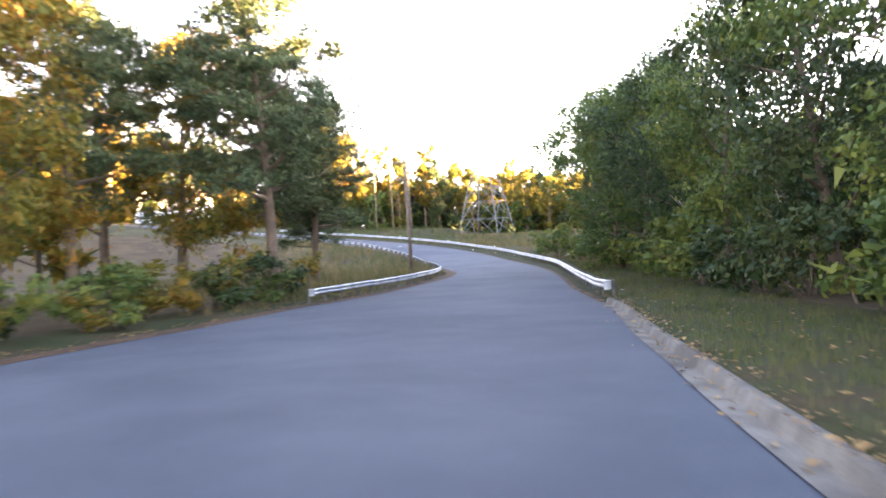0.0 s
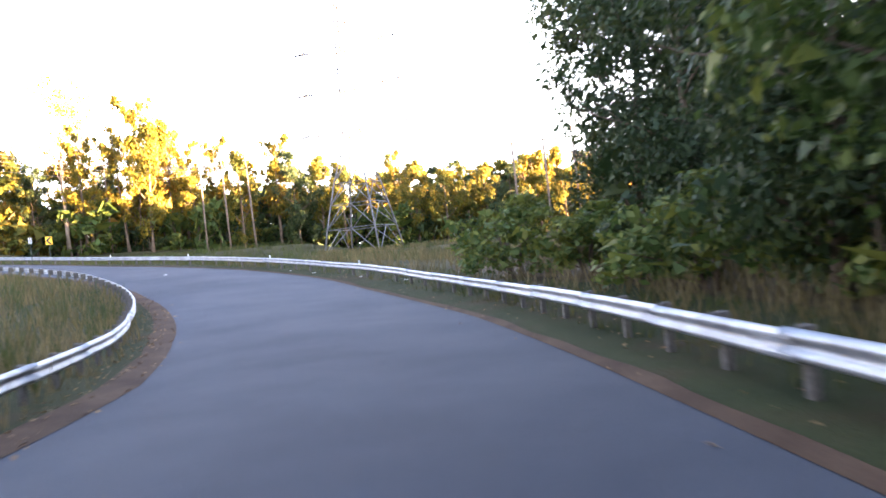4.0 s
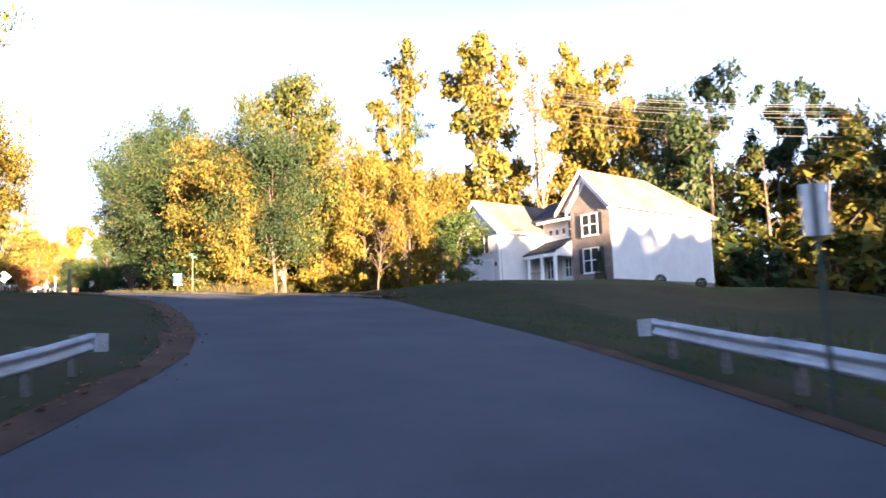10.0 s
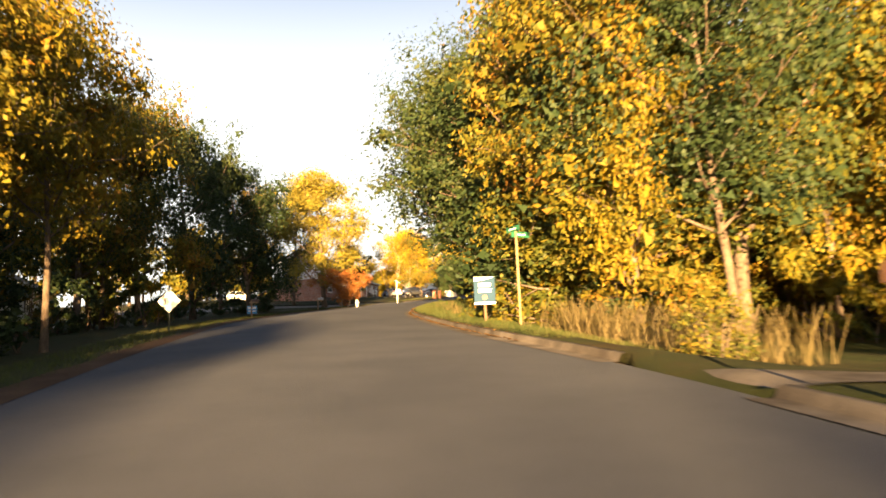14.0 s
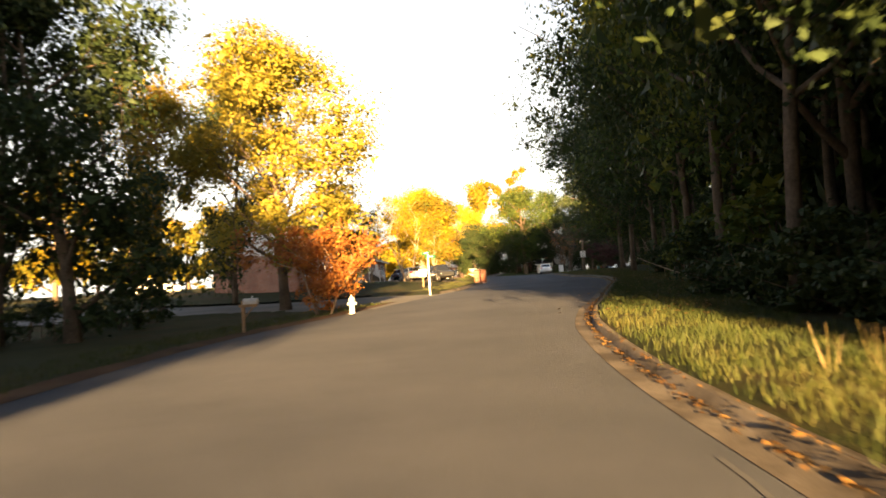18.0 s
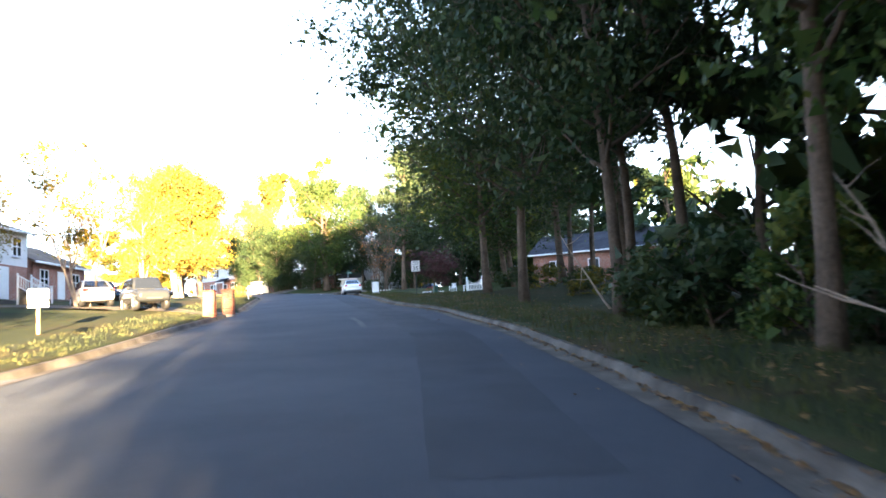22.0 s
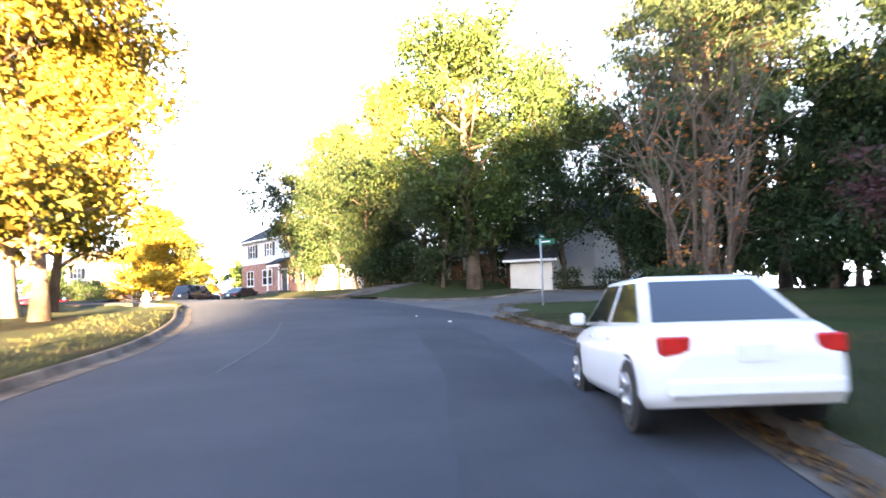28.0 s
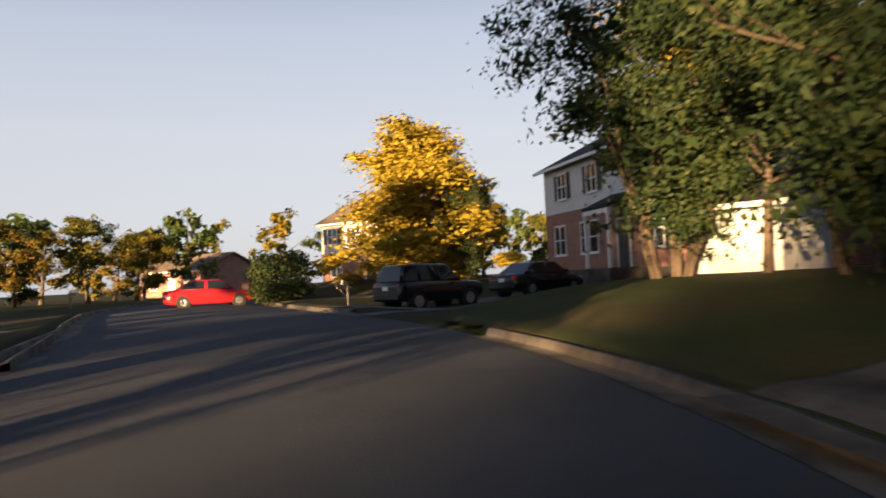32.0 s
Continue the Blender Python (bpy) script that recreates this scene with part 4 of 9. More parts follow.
proto("young_green", seed=77, height=6, spread=2.3, bare=0.16, leaf=LEAF_GREEN, bark=BARK, leaves=8000, size=0.13, shape="round", limbs=14, trunk_r=0.09)
for key, sd, leaf, n in (("shrub_green", 10, LEAF_GREEN, 1700), ("shrub_gold", 11, LEAF_GOLD, 1500), ("shrub_dark", 12, LEAF_DARK, 2000), ("shrub_mix", 13, LEAF_MIX, 1500)):
    proto(key.replace("shrub", "fine_shrub"), seed=sd + 60, height=3, spread=1.9, bare=0.0, leaf=leaf, bark=BARK, leaves=1100, size=0.17, shape="round", limbs=8, stems=2, coarse=True)
    proto("far_" + key, seed=sd + 20, height=5, spread=3.0, bare=0.0, leaf=leaf, bark=BARK, leaves=330, size=0.66, shape="round", limbs=8, stems=2, coarse=True)
    proto(key, seed=sd, height=3, spread=1.9, bare=0.0, leaf=leaf, bark=BARK, leaves=900, size=0.19, shape="round", limbs=8, stems=3, coarse=True)

SPREAD = {"lime": 7.3, "slim_dark": 4.0, "over_dark": 8.4, "over_green": 8.4, "over_mix": 8.4, "thin": 4.5, "big_gold": 8.2, "olive": 5.4, "big_mix": 8.2}


def grow(rows, label, group):
    """Single trees: kind, x, y, height, radius of the crown."""
    for kind, x, y, h, r in rows:
        if nearest_road([x], [y])[0] < 3.6:
            continue
        ob, h0 = PROTO[kind]
        base = {"oak": 6.3, "tal": 5.2, "pin": 5.0, "nea": 6.5, "yar": 6.5}.get(kind.replace("far_", "")[:3], SPREAD.get(kind, 5.0))
        wide = min(1.6, max(0.6, r / (base * h / h0)))
        plant(kind, x, y, h, None, wide, label=label, group=group)


def merged(name, rows, label, category):
    """Many plants as one object: kind, x, y, height, width factor, turn."""
    vs, loops, counts, ms, slots, off = [], [], [], [], [], 0
    for kind, x, y, h, w, turn in rows:
        ob, h0 = PROTO[kind]
        k = h / h0
        m3 = np.array(Matrix.LocRotScale((x, y, ground_z(x, y) - 0.15), Euler((0, 0, turn)), (k * w, k * w, k)))
        for ch in ob.children:
            me = ch.data
            co = np.empty(len(me.vertices) * 3, np.float32)
            me.vertices.foreach_get("co", co)
            co = co.reshape(-1, 3) @ m3[:3, :3].T + m3[:3, 3]
            if me.materials[0] not in slots:
                slots.append(me.materials[0])
            li, lt = np.empty(len(me.loops), np.int32), np.empty(len(me.polygons), np.int32)
            me.loops.foreach_get("vertex_index", li)
            me.polygons.foreach_get("loop_total", lt)
            vs.append(co)
            loops.append(li + off)
            counts.append(lt)
            ms.append(np.full(len(lt), slots.index(me.materials[0]), np.int32))
            off += len(co)
    v, li, lt = np.concatenate(vs), np.concatenate(loops), np.concatenate(counts)
    me = bpy.data.meshes.new(name)
    me.vertices.add(len(v))
    me.vertices.foreach_set("co", np.ascontiguousarray(v, np.float32).ravel())
    me.loops.add(len(li))
    me.loops.foreach_set("vertex_index", li)
    me.polygons.add(len(lt))
    me.polygons.foreach_set("loop_start", np.r_[0, np.cumsum(lt)[:-1]].astype(np.int32))
    for s in slots:
        me.materials.append(s)
    me.polygons.foreach_set("material_index", np.concatenate(ms))
    me.update(calc_edges=True)
    return tagged(new(name, me), label, category, kind="stuff")


def stand_of(rows, label, group):
    """Countable trees of a wood, each a thing of its own: kind, x, y, height, width factor, turn."""
    for kind, x, y, h, w, turn in rows:
        plant(kind, x, y, h, math.degrees(turn), w, label=label, group=group)


rng = np.random.default_rng(7)


def scatter(box4, n, kinds, heights, gap=3.0, road=4.0, wide=(0.85, 1.2), keep=None):
    x0, x1, y0, y1 = box4
    rows, tries = [], 0
    while len(rows) < n and tries < 3000:
        tries += 1
        x, y = rng.uniform(x0, x1), rng.uniform(y0, y1)
        if (keep and not keep(x, y)) or nearest_road([x], [y])[0] < road or nearest_side([x], [y])[0] < 1.5 or any((x - r[1]) ** 2 + (y - r[2]) ** 2 < gap * gap for r in rows):
            continue
        rows.append((kinds[int(rng.integers(len(kinds)))], x, y, rng.uniform(*heights), rng.uniform(*wide), rng.uniform(0, math.tau)))
    return rows


# trees that stand out one by one
FIELD_EDGE = [("tall_gold", -38.6, 199.6, 25.0, 4.0), ("tall_gold", -31.3, 198.8, 24.2, 4.0), ("oak_gold", -26.8, 197.0, 27.5, 5.0), ("tall_mix", -24.1, 203.9, 23.8, 4.5),
    ("tall_gold", -18.8, 200.9, 21.7, 4.0), ("tall_mix", -16.1, 207.5, 23.7, 4.5), ("oak_mix", -11.1, 202.1, 21.6, 5.0), ("tall_mix", -4.4, 206.8, 24.5, 5.0), ("oak_dark", -0.5,
    201.0, 21.2, 5.0), ("oak_mix", 3.9, 205.1, 21.4, 5.0), ("oak_mix", 8.3, 201.1, 19.4, 5.0), ("tall_mix", 19.6, 210.3, 21.7, 4.0), ("oak_mix", 22.6, 202.9, 18.5, 5.0),
    ("oak_mix", 27.8, 198.9, 15.9, 5.0), ("tall_mix", 32.7, 202.0, 16.0, 4.5), ("oak_mix", 36.9, 203.0, 16.6, 5.0), ("oak_dark", 39.8, 196.0, 14.4, 5.0), ("oak_mix", 46.1, 197.1,
    13.3, 5.0), ("oak_mix", 49.8, 192.5, 13.2, 5.0), ("tall_mix", 55.9, 194.3, 13.2, 5.0)]
HOUSE_BACK = [("oak_gold", -84.4, 145.1, 15.2, 6.0), ("oak_gold", -93.3, 144.3, 17.0, 6.0), ("oak_gold", -96.6, 141.2, 16.8, 6.0), ("tall_mix", -89.3, 172.4, 30.4, 4.0),
    ("tall_gold", -83.6, 182.3, 33.2, 6.5), ("thin", -79.5, 186.3, 28.8, 4.0), ("tall_gold", -78.7, 192.5, 31.1, 5.0), ("tall_gold", -73.2, 191.8, 28.6, 5.0), ("oak_dark", -63.4,
    194.0, 25.8, 7.0), ("tall_dark", -61.1, 204.7, 26.0, 4.5), ("tall_dark", -58.7, 208.2, 26.2, 4.5), ("oak_mix", -54.0, 208.3, 23.0, 5.0), ("thin", -44.4, 207.8, 36.0, 7.0),
    ("thin", -41.0, 211.1, 32.8, 6.0), ("tall_mix", -32.0, 217.5, 32.6, 6.0), ("tall_mix", -39.8, 221.8, 25.0, 5.0), ("oak_mix", -29.6, 222.0, 26.8, 5.5), ("tall_dark", -49.5,
    205.9, 18.6, 4.0)]
WOODS_NORTH = [("near_mix", -89.1, 157.5, 25.8, 8.0), ("near_mix", -93.7, 151.4, 17.8, 6.0), ("olive", -91.5, 152.6, 12.6, 6.0), ("olive", -97.5, 151.5, 11.5, 5.2), ("thin", -103.7, 145.4, 10.9, 4.0), ("near_gold",
    -85.3, 151.2, 14.6, 4.5), ("near_gold", -90.7, 163.0, 21.3, 6.0), ("near_gold", -85.1, 164.6, 17.4, 5.0), ("pine", -95.5, 177.6, 34.2, 5.0), ("near_gold", -79.3, 165.9, 14.7,
    4.0), ("near_gold", -78.9, 169.6, 15.1, 4.5), ("tall_gold", -94.5, 193.8, 40.1, 6.0), ("tall_gold", -90.6, 202.6, 39.1, 5.0), ("tall_gold", -86.3, 205.9, 37.4, 5.0),
    ("near_mix", -76.6, 202.6, 30.2, 6.0), ("near_dark", -71.0, 201.3, 29.6, 6.0), ("over_dark", -112.5, 156.0, 17.0, 7.0)]
WOODS_SOUTH = [("yard_gold", -82.3, 129.6, 13.4, 5.2), ("yard_gold", -79.8, 127.3, 13.2, 5.5), ("yard_gold", -90.6, 130.5, 13.6, 5.0), ("yard_dark", -100.8, 132.0, 13.4, 5.0),
    ("yard_dark", -110.9, 133.6, 13.4, 5.0), ("yard_gold", -126.5, 136.5, 13.6, 6.0), ("yard_mix", -119.9, 134.5, 13.0, 5.2)]
SOUTH2 = [("near_mix", -112.7, 125.4, 16.7, 7.0), ("near_mix", -120.1, 127.8, 18.4, 6.0), ("near_dark", -127.1, 130.6, 18.4, 6.5), ("near_dark", -137.5, 131.7, 16.9, 5.0),
    ("near_gold", -154.0, 134.6, 15.4, 5.0), ("near_dark", -160.2, 138.3, 16.6, 5.0)]
NORTH2 = [("over_dark", -113.5, 153.6, 13.7, 6.5), ("over_dark", -109.0, 155.6, 15.3, 6.5), ("over_dark", -123.6, 153.0, 12.5, 6.0), ("thin", -139.8, 149.2, 21.5, 5.0)]
STREET_END = [("big_gold", -243.1, 164.6, 17.0, 8.5), ("oak_mix", -242.3, 169.0, 15.0, 5.0), ("oak_gold", -247.7, 160.9, 10.2, 6.0), ("oak_mix", -260.2, 156.4, 10.8, 6.0),
    ("oak_gold", -274.0, 149.1, 6.8, 6.0), ("tall_gold", -302.5, 198.7, 32.6, 8.0), ("oak_gold", -309.4, 190.6, 32.4, 7.0), ("near_dark",
    -262.7, 184.7, 8.2, 6.0), ("near_dark", -245.8, 197.5, 11.6, 6.0), ("near_pine", -254.1, 200.9, 25.5, 6.5), ("tall_dark", -249.2,
    204.0, 19.6, 5.0), ("near_dark", -241.4, 205.3, 14.0, 6.0), ("near_dark", -233.3, 206.3, 13.4, 6.0), ("near_green", -223.2, 202.7, 11.4, 6.0), ("near_dark", -266.4, 197.3,
    20.6, 6.0), ("near_dark", -240.1, 199.7, 11.2, 6.0), ("oak_mix", -256.5, 216.8, 19.3, 5.0)]
WEST_END = [("oak_mix", -306.6, 126.7, 7.2, 5.0), ("oak_gold", -318.3, 125.1, 6.2, 5.0), ("oak_mix", -313.9, 130.9, 7.3, 4.5), ("bare_tan", -308.7, 137.5, 6.4, 4.0), ("oak_dark",
    -302.1, 145.6, 5.7, 4.0), ("thin_s", -305.3, 147.2, 7.0, 4.0), ("oak_mix", -318.6, 144.7, 8.5, 4.0), ("oak_mix", -293.4, 134.5, 6.7, 4.0), ("oak_mix", -309.7, 165.2, 7.7, 3.5)]
grow(FIELD_EDGE, "tall autumn tree at the edge of the field", "trees behind the field")
grow([(k, x, y, h * 1.07, r * 1.04) for k, x, y, h, r in HOUSE_BACK], "tall autumn tree behind the white house", "trees behind the white house")
grow(WOODS_NORTH, "sunlit autumn tree with yellow and green leaves", "sunlit trees by the street")
grow(WOODS_SOUTH, "golden-leaved tree beside the street", "golden trees by the street")
grow(SOUTH2, "tall broad tree with turning leaves in a front yard", "yard trees")
grow(NORTH2, "sunlit tree with turning leaves at the kerb", "sunlit trees by the street")
grow(STREET_END, "large yard tree with autumn leaves", "yard trees at the street's end")
grow(WEST_END, "small yard tree far down the street", "yard trees far off")
grow([("near_mix", -9.6, 34, 19, 6.5), ("near_pine", -11, 50, 19, 5.6), ("near_pine", -9.0, 40.4, 21, 6.5), ("near_pine", -17.5, 36, 20, 6), ("near_mix", -15.5, 46, 17, 6), ("near_mix", -18, 30, 17, 6), ("near_green", -15, 16, 17, 5.5), ("near_pine", -9.5, 57, 11, 4.5), ("near_pine", -8.8, 52.5, 16, 5.6), ("tall_mix", -20, 45, 16, 5), ("oak_mix", -22, 20, 15, 5)],
     "tree with sparse turning leaves by the road", "trees at the first bend")
grow([("near_green", 12.2, 16, 12, 5.5), ("near_dark", 12.8, 25, 13, 5.8), ("near_green", 12.5, 34, 13, 5.2), ("near_dark", 13.5, 42, 14, 5.6), ("near_green", 13.4, 51, 14, 6.4), ("near_green", 13.6, 59, 15, 7.0), ("near_dark", 15.5, 67, 14, 5.4), ("near_dark", 17, 76, 13, 5.4), ("near_dark", 21.5, 80, 17, 7.0), ("near_dark", 19.4, 86.8, 17, 7.0)],
     "leafy green tree at the edge of dark woods", "trees at the woods' edge")
DARK_EDGE = [(199, -12.5, "over_dark", 17), (203, -9.8, "near_mix", 15), (209, -11, "over_dark", 18), (211, -9.2, "near_dark", 15), (218, -8.4, "near_dark", 15), (222, -7.9, "over_dark", 16.5), (231, -7.5, "over_dark", 18), (241, -7.3, "over_dark", 21), (245, -10, "near_dark_b", 23), (251, -7.0, "over_green", 22), (262, -7.2, "over_dark", 22), (273, -7.4, "over_green", 21), (284, -7.4, "over_dark", 20), (290, -10.5, "slim_dark", 18), (296, -7.6, "over_dark", 18), (306, -8.4, "over_green", 17), (314, -12, "over_dark", 13), (319, -14.0, "over_dark", 14), (300, -15, "slim_dark", 17), (305, -13, "slim_dark", 18), (310, -15.5, "slim_dark", 17), (313, -18.5, "slim_dark", 18), (226, -8.4, "near_dark", 14), (247, -13, "slim_dark", 19), (254, -12, "slim_dark", 20), (259, -13.5, "slim_dark", 19), (264, -11, "slim_dark", 20), (269, -13, "slim_dark", 18), (275, -11.5, "slim_dark", 20), (281, -13, "slim_dark", 19), (286, -11, "slim_dark", 19)]
for s, lat, kind, h in DARK_EDGE:
    p = at_road(s, lat)
    grow([(kind, p.x, p.y, h + (2.0 if 240 < s < 310 else 0), (12.0 if s > 290 else 10.4 if s > 238 else 8.4) if kind != "near_dark_b" else 5.2)], "tall shaded tree leaning over the kerb", "trees over the shaded street")
# the near_mix at (-247, 165.3) is added to shade the road's last stretch
grow([("lime", -150.0, 142.0, 17.0, 7.6), ("near_dark", -137, 134.5, 16, 7), ("big_gold", -242.7, 164.1, 17.5, 8.5), ("near_mix", -239.6, 166.8, 16.5, 8.0), ("near_mix", -247.0, 165.3, 13.5, 6.0), ("big_mix", -256.3, 187.2, 19, 9), ("near_dark", -257.4, 185.4, 7.5, 4.2), ("near_dark", -252.4, 195.5, 13, 5.5), ("crape_green", -274.5, 177.8, 9.6, 5.8), ("crape_green", -270.8, 182.0, 10.0, 5.8), ("over_dark", -273.6, 180.3, 13.0, 6.5), ("big_gold", -292.0, 182.5, 20.0, 8.0), ("near_dark", -253.8, 200, 12, 5.5), ("near_dark", -268.5, 184.5, 12, 5.5), ("near_dark", -265.0, 181.6, 11, 5.0), ("near_dark", -259.6, 189.6, 13, 5.2), ("near_dark", -236, 200, 14, 6), ("near_dark", -231.5, 202.5, 14, 6), ("near_dark", -227, 204.5, 15, 6), ("near_green", -222.5, 205.5, 15, 6), ("near_dark", -239, 208, 15, 6), ("near_dark", -217.5, 203.5, 14, 6), ("near_pine", -240.5, 193.6, 21, 6.5), ("over_dark", -254.8, 192.6, 12, 7.5)],
     "broad yard tree with thick autumn foliage", "large yard trees")
# the tree at 180 is out of view, added to shade the road
for s, lat, kind, h, r in ((180, 18, "over_mix", 17, 7.5), (192, 18, "over_mix", 17, 7.5), (203, 18, "over_dark", 18, 8), (214, 18, "over_mix", 18, 8), (226, 18, "over_dark", 17, 7.5)):
    p = at_road(s, lat)
    grow([(kind, p.x, p.y, h, r)], "tall shade tree in a dark front yard", "shade trees in the front yards")
for x, y, kind, h, r in ((-298, 132, "oak_dark", 7, 4), (-301, 136, "oak_mix", 7.5, 4), (-304, 140.5, "oak_dark", 8, 4.5), (-306, 146, "oak_mix", 8, 4), (-318, 143, "oak_mix", 9, 5), (-320, 150, "oak_dark", 9, 4.5), (-312, 133, "oak_gold", 7, 4)):
    grow([(kind, x, y, h, r)], "small yard tree far down the street", "yard trees far off")
plant("red_small", -141.2, 143.8, 4.6, 40, 1.1, "ornamental_tree", "small rust-red ornamental tree by the hydrant")
plant("gold_cone", -300.3, 163.0, 11.6, 0, 2.0, "conifer", "cone-shaped golden conifer in a front yard")
plant("near_dark", -298, 166.5, 7, 0, 0.7, "yard_tree", "dark shrubby tree behind the golden conifer")
plant("young_green", -59.4, 155.2, 6.1, 10, 1.15, "yard_tree", "young green tree on the lawn by the garage")
plant("bare_young", -62.5, 150.7, 5.2, 0, 1.15, "sapling", "bare young tree in a ring of mulch")
plant("crape_green", -165.5, 146.4, 7.4, 30, 0.8, "yard_tree", "dark many-stemmed tree before a brick house")
plant("tan_vase", -191.9, 154.4, 9.0, 0, 0.9, "crape_myrtle", "tan-stemmed tree with thin yellow foliage")
plant("tan_vase", -193.8, 158.0, 6.2, 90, 0.9, "crape_myrtle", "small tan-stemmed tree with thin yellow foliage")
plant("tan_vase", -186, 149.5, 6.5, 200, 0.8, "crape_myrtle", "slim tan-stemmed tree before a brick house")
plant("bare_tan", -229.3, 186.3, 8.6, 0, 1.3, "crape_myrtle", "bare many-stemmed crape myrtle on the lawn")
plant("purple_small", -225.5, 191.5, 5.0, 0, 1.25, "ornamental_tree", "small dull purple ornamental tree on the lawn")

# woods behind, too many to count
kinds_mix, kinds_dark = ["far_tall_mix", "far_tall_gold", "far_oak_mix", "far_tall_dark", "far_oak_gold", "far_oak_mix", "far_pine"], ["deep_oak_dark", "deep_tall_dark", "deep_oak_green", "deep_oak_dark"]
stand_of(scatter((-48, 78, 206, 250), 74, kinds_mix, (14, 21), 3.6) + scatter((-118, -48, 194, 232), 44, kinds_mix, (16, 24), 3.6) + scatter((-125, -92, 158, 196), 26, kinds_mix, (13, 22), 4.0),
       "tall autumn tree in the woods behind the field", "woods behind the field")
merged("dark_woods", scatter((15, 48, -15, 84), 44, kinds_dark, (11, 16), 3.6, keep=lambda x, y: x > 16 + y * 0.04) + scatter((-168, -106, 158, 204), 78, kinds_dark, (17, 22), 3.0, 11.5, keep=lambda x, y: y > 158 - (x + 112) * 0.36 and (x > -160 or y < 188)) + scatter((-42, -18, 5, 60), 14, ["deep_oak_mix", "deep_pine", "deep_oak_green"], (11, 15), 4.0, 6.0),
       "deep shaded woods along the road", "woods")
merged("woods_beyond", scatter((-122, -66, 108, 124), 16, ["deep_oak_gold", "deep_oak_mix", "deep_oak_dark"], (10, 15), 4.0) + scatter((-185, -160, 100, 130), 8, ["deep_oak_gold", "deep_oak_mix"], (10, 14), 4.0) + scatter((-262, -200, 112, 142), 16, ["deep_oak_gold", "deep_oak_gold", "deep_oak_mix"], (9, 13), 4.0)
       + scatter((-330, -215, 208, 235), 40, kinds_dark + ["deep_pine", "deep_oak_gold"], (12, 18), 3.6) + scatter((-400, -325, 95, 200), 34, ["deep_oak_mix", "deep_oak_gold", "deep_oak_green"], (8, 13), 5.0),
       "far yard trees and woods in autumn colour", "woods")
proto("far_block", seed=91, height=20, spread=6.0, bare=0.02, leaf=LEAF_DARK, bark=BARK, leaves=420, size=1.7, shape="tall", limbs=9, coarse=True)
# added out of view: tree heights step to set where sun reaches the road
east = scatter((66, 96, -45, 178), 190, ["far_block"], (20, 22), 2.6, wide=(1.1, 1.5))
merged("east_woods", [(k, x, y, (20.0 if y > 128 else 16.6 if y > (102 if x < 84 else 99) else 22.0 if y > 60 else 17.5) + rng.uniform(-0.8, 0.4) - ground_z(x, y), w, a) for k, x, y, h, w, a in east], "unseen tall woods added to block the low sun from the road", "woods")


merged("woods_backdrop", scatter((-75, 92, 228, 250), 105, ["far_block"], (12, 16), 2.6, wide=(1.2, 1.6)), "dense dark woods closing the view behind the field", "woods")


def edge_rows(s0, s1, step, table, side, d0, d1, kinds, heights):
    rows = []
    for s in np.arange(s0, s1, step):
        p = at_road(s + rng.uniform(-0.6, 0.6), edge(table, s) + side * rng.uniform(d0, d1))
        rows.append((kinds[int(rng.integers(len(kinds)))], p.x, p.y, rng.uniform(*heights), rng.uniform(0.9, 1.4), rng.uniform(0, math.tau)))
    return rows


merged("undergrowth", edge_rows(6, 84, 1.9, RIGHT_EDGE, -1, 5.5, 8.5, ["shrub_dark", "shrub_green", "shrub_green"], (2.2, 4.2)) + edge_rows(8, 44, 1.7, LEFT_EDGE, 1, 3.2, 6.0, ["shrub_dark", "shrub_green", "shrub_mix"], (1.4, 3.0))
       + edge_rows(238, 286, 1.2, RIGHT_EDGE, -1, 4.4, 7.0, ["fine_shrub_dark", "fine_shrub_dark", "fine_shrub_green"], (1.8, 3.8)) + edge_rows(286, 312, 1.3, RIGHT_EDGE, -1, 7.0, 11.0, ["fine_shrub_dark", "fine_shrub_mix"], (0.8, 1.9)) + edge_rows(238, 259, 1.2, LEFT_EDGE, 1, 10.0, 14.0, ["shrub_dark", "shrub_dark"], (1.4, 2.4)) + edge_rows(184, 238, 1.3, LEFT_EDGE, 1, 9.5, 14.0, ["shrub_dark", "shrub_dark", "shrub_mix"], (1.2, 2.6)) + edge_rows(202, 238, 1.6, RIGHT_EDGE, -1, 5.4, 8.0, ["fine_shrub_dark", "fine_shrub_dark", "fine_shrub_green"], (1.8, 3.4)) + edge_rows(197, 212, 1.6, RIGHT_EDGE, -1, 5.6, 8.0, ["fine_shrub_gold", "fine_shrub_mix"], (1.6, 3.4)),
       "tangled shrubs and vines at the edge of the woods", "undergrowth")
merged("sunlit_undergrowth", scatter((-99, -82, 158, 172), 22, ["shrub_gold", "shrub_mix"], (2.2, 4.2), 2.0) + scatter((-258, -196, 206, 222), 46, ["far_shrub_dark"], (4, 8), 2.4) + scatter((-46, 75, 198, 215), 80, ["far_shrub_dark", "far_shrub_mix", "far_shrub_green", "far_shrub_dark"], (4, 9), 2.2) + scatter((-110, -46, 184, 205), 40, ["far_shrub_dark", "far_shrub_mix"], (4, 8), 2.2) + scatter((17, 48, -15, 84), 60, ["far_shrub_dark", "far_shrub_green"], (3, 7), 2.2) + scatter((-166, -108, 156, 195), 90, ["far_shrub_dark", "far_shrub_dark", "far_shrub_green"], (3, 6), 2.2, 11.0, keep=lambda x, y: y > 156 - (x + 112) * 0.36)
       + scatter((-118, -68, 118, 131), 22, ["shrub_dark", "shrub_mix"], (2, 4), 2.0, 3.0), "shrubs at the edge of the trees", "undergrowth")

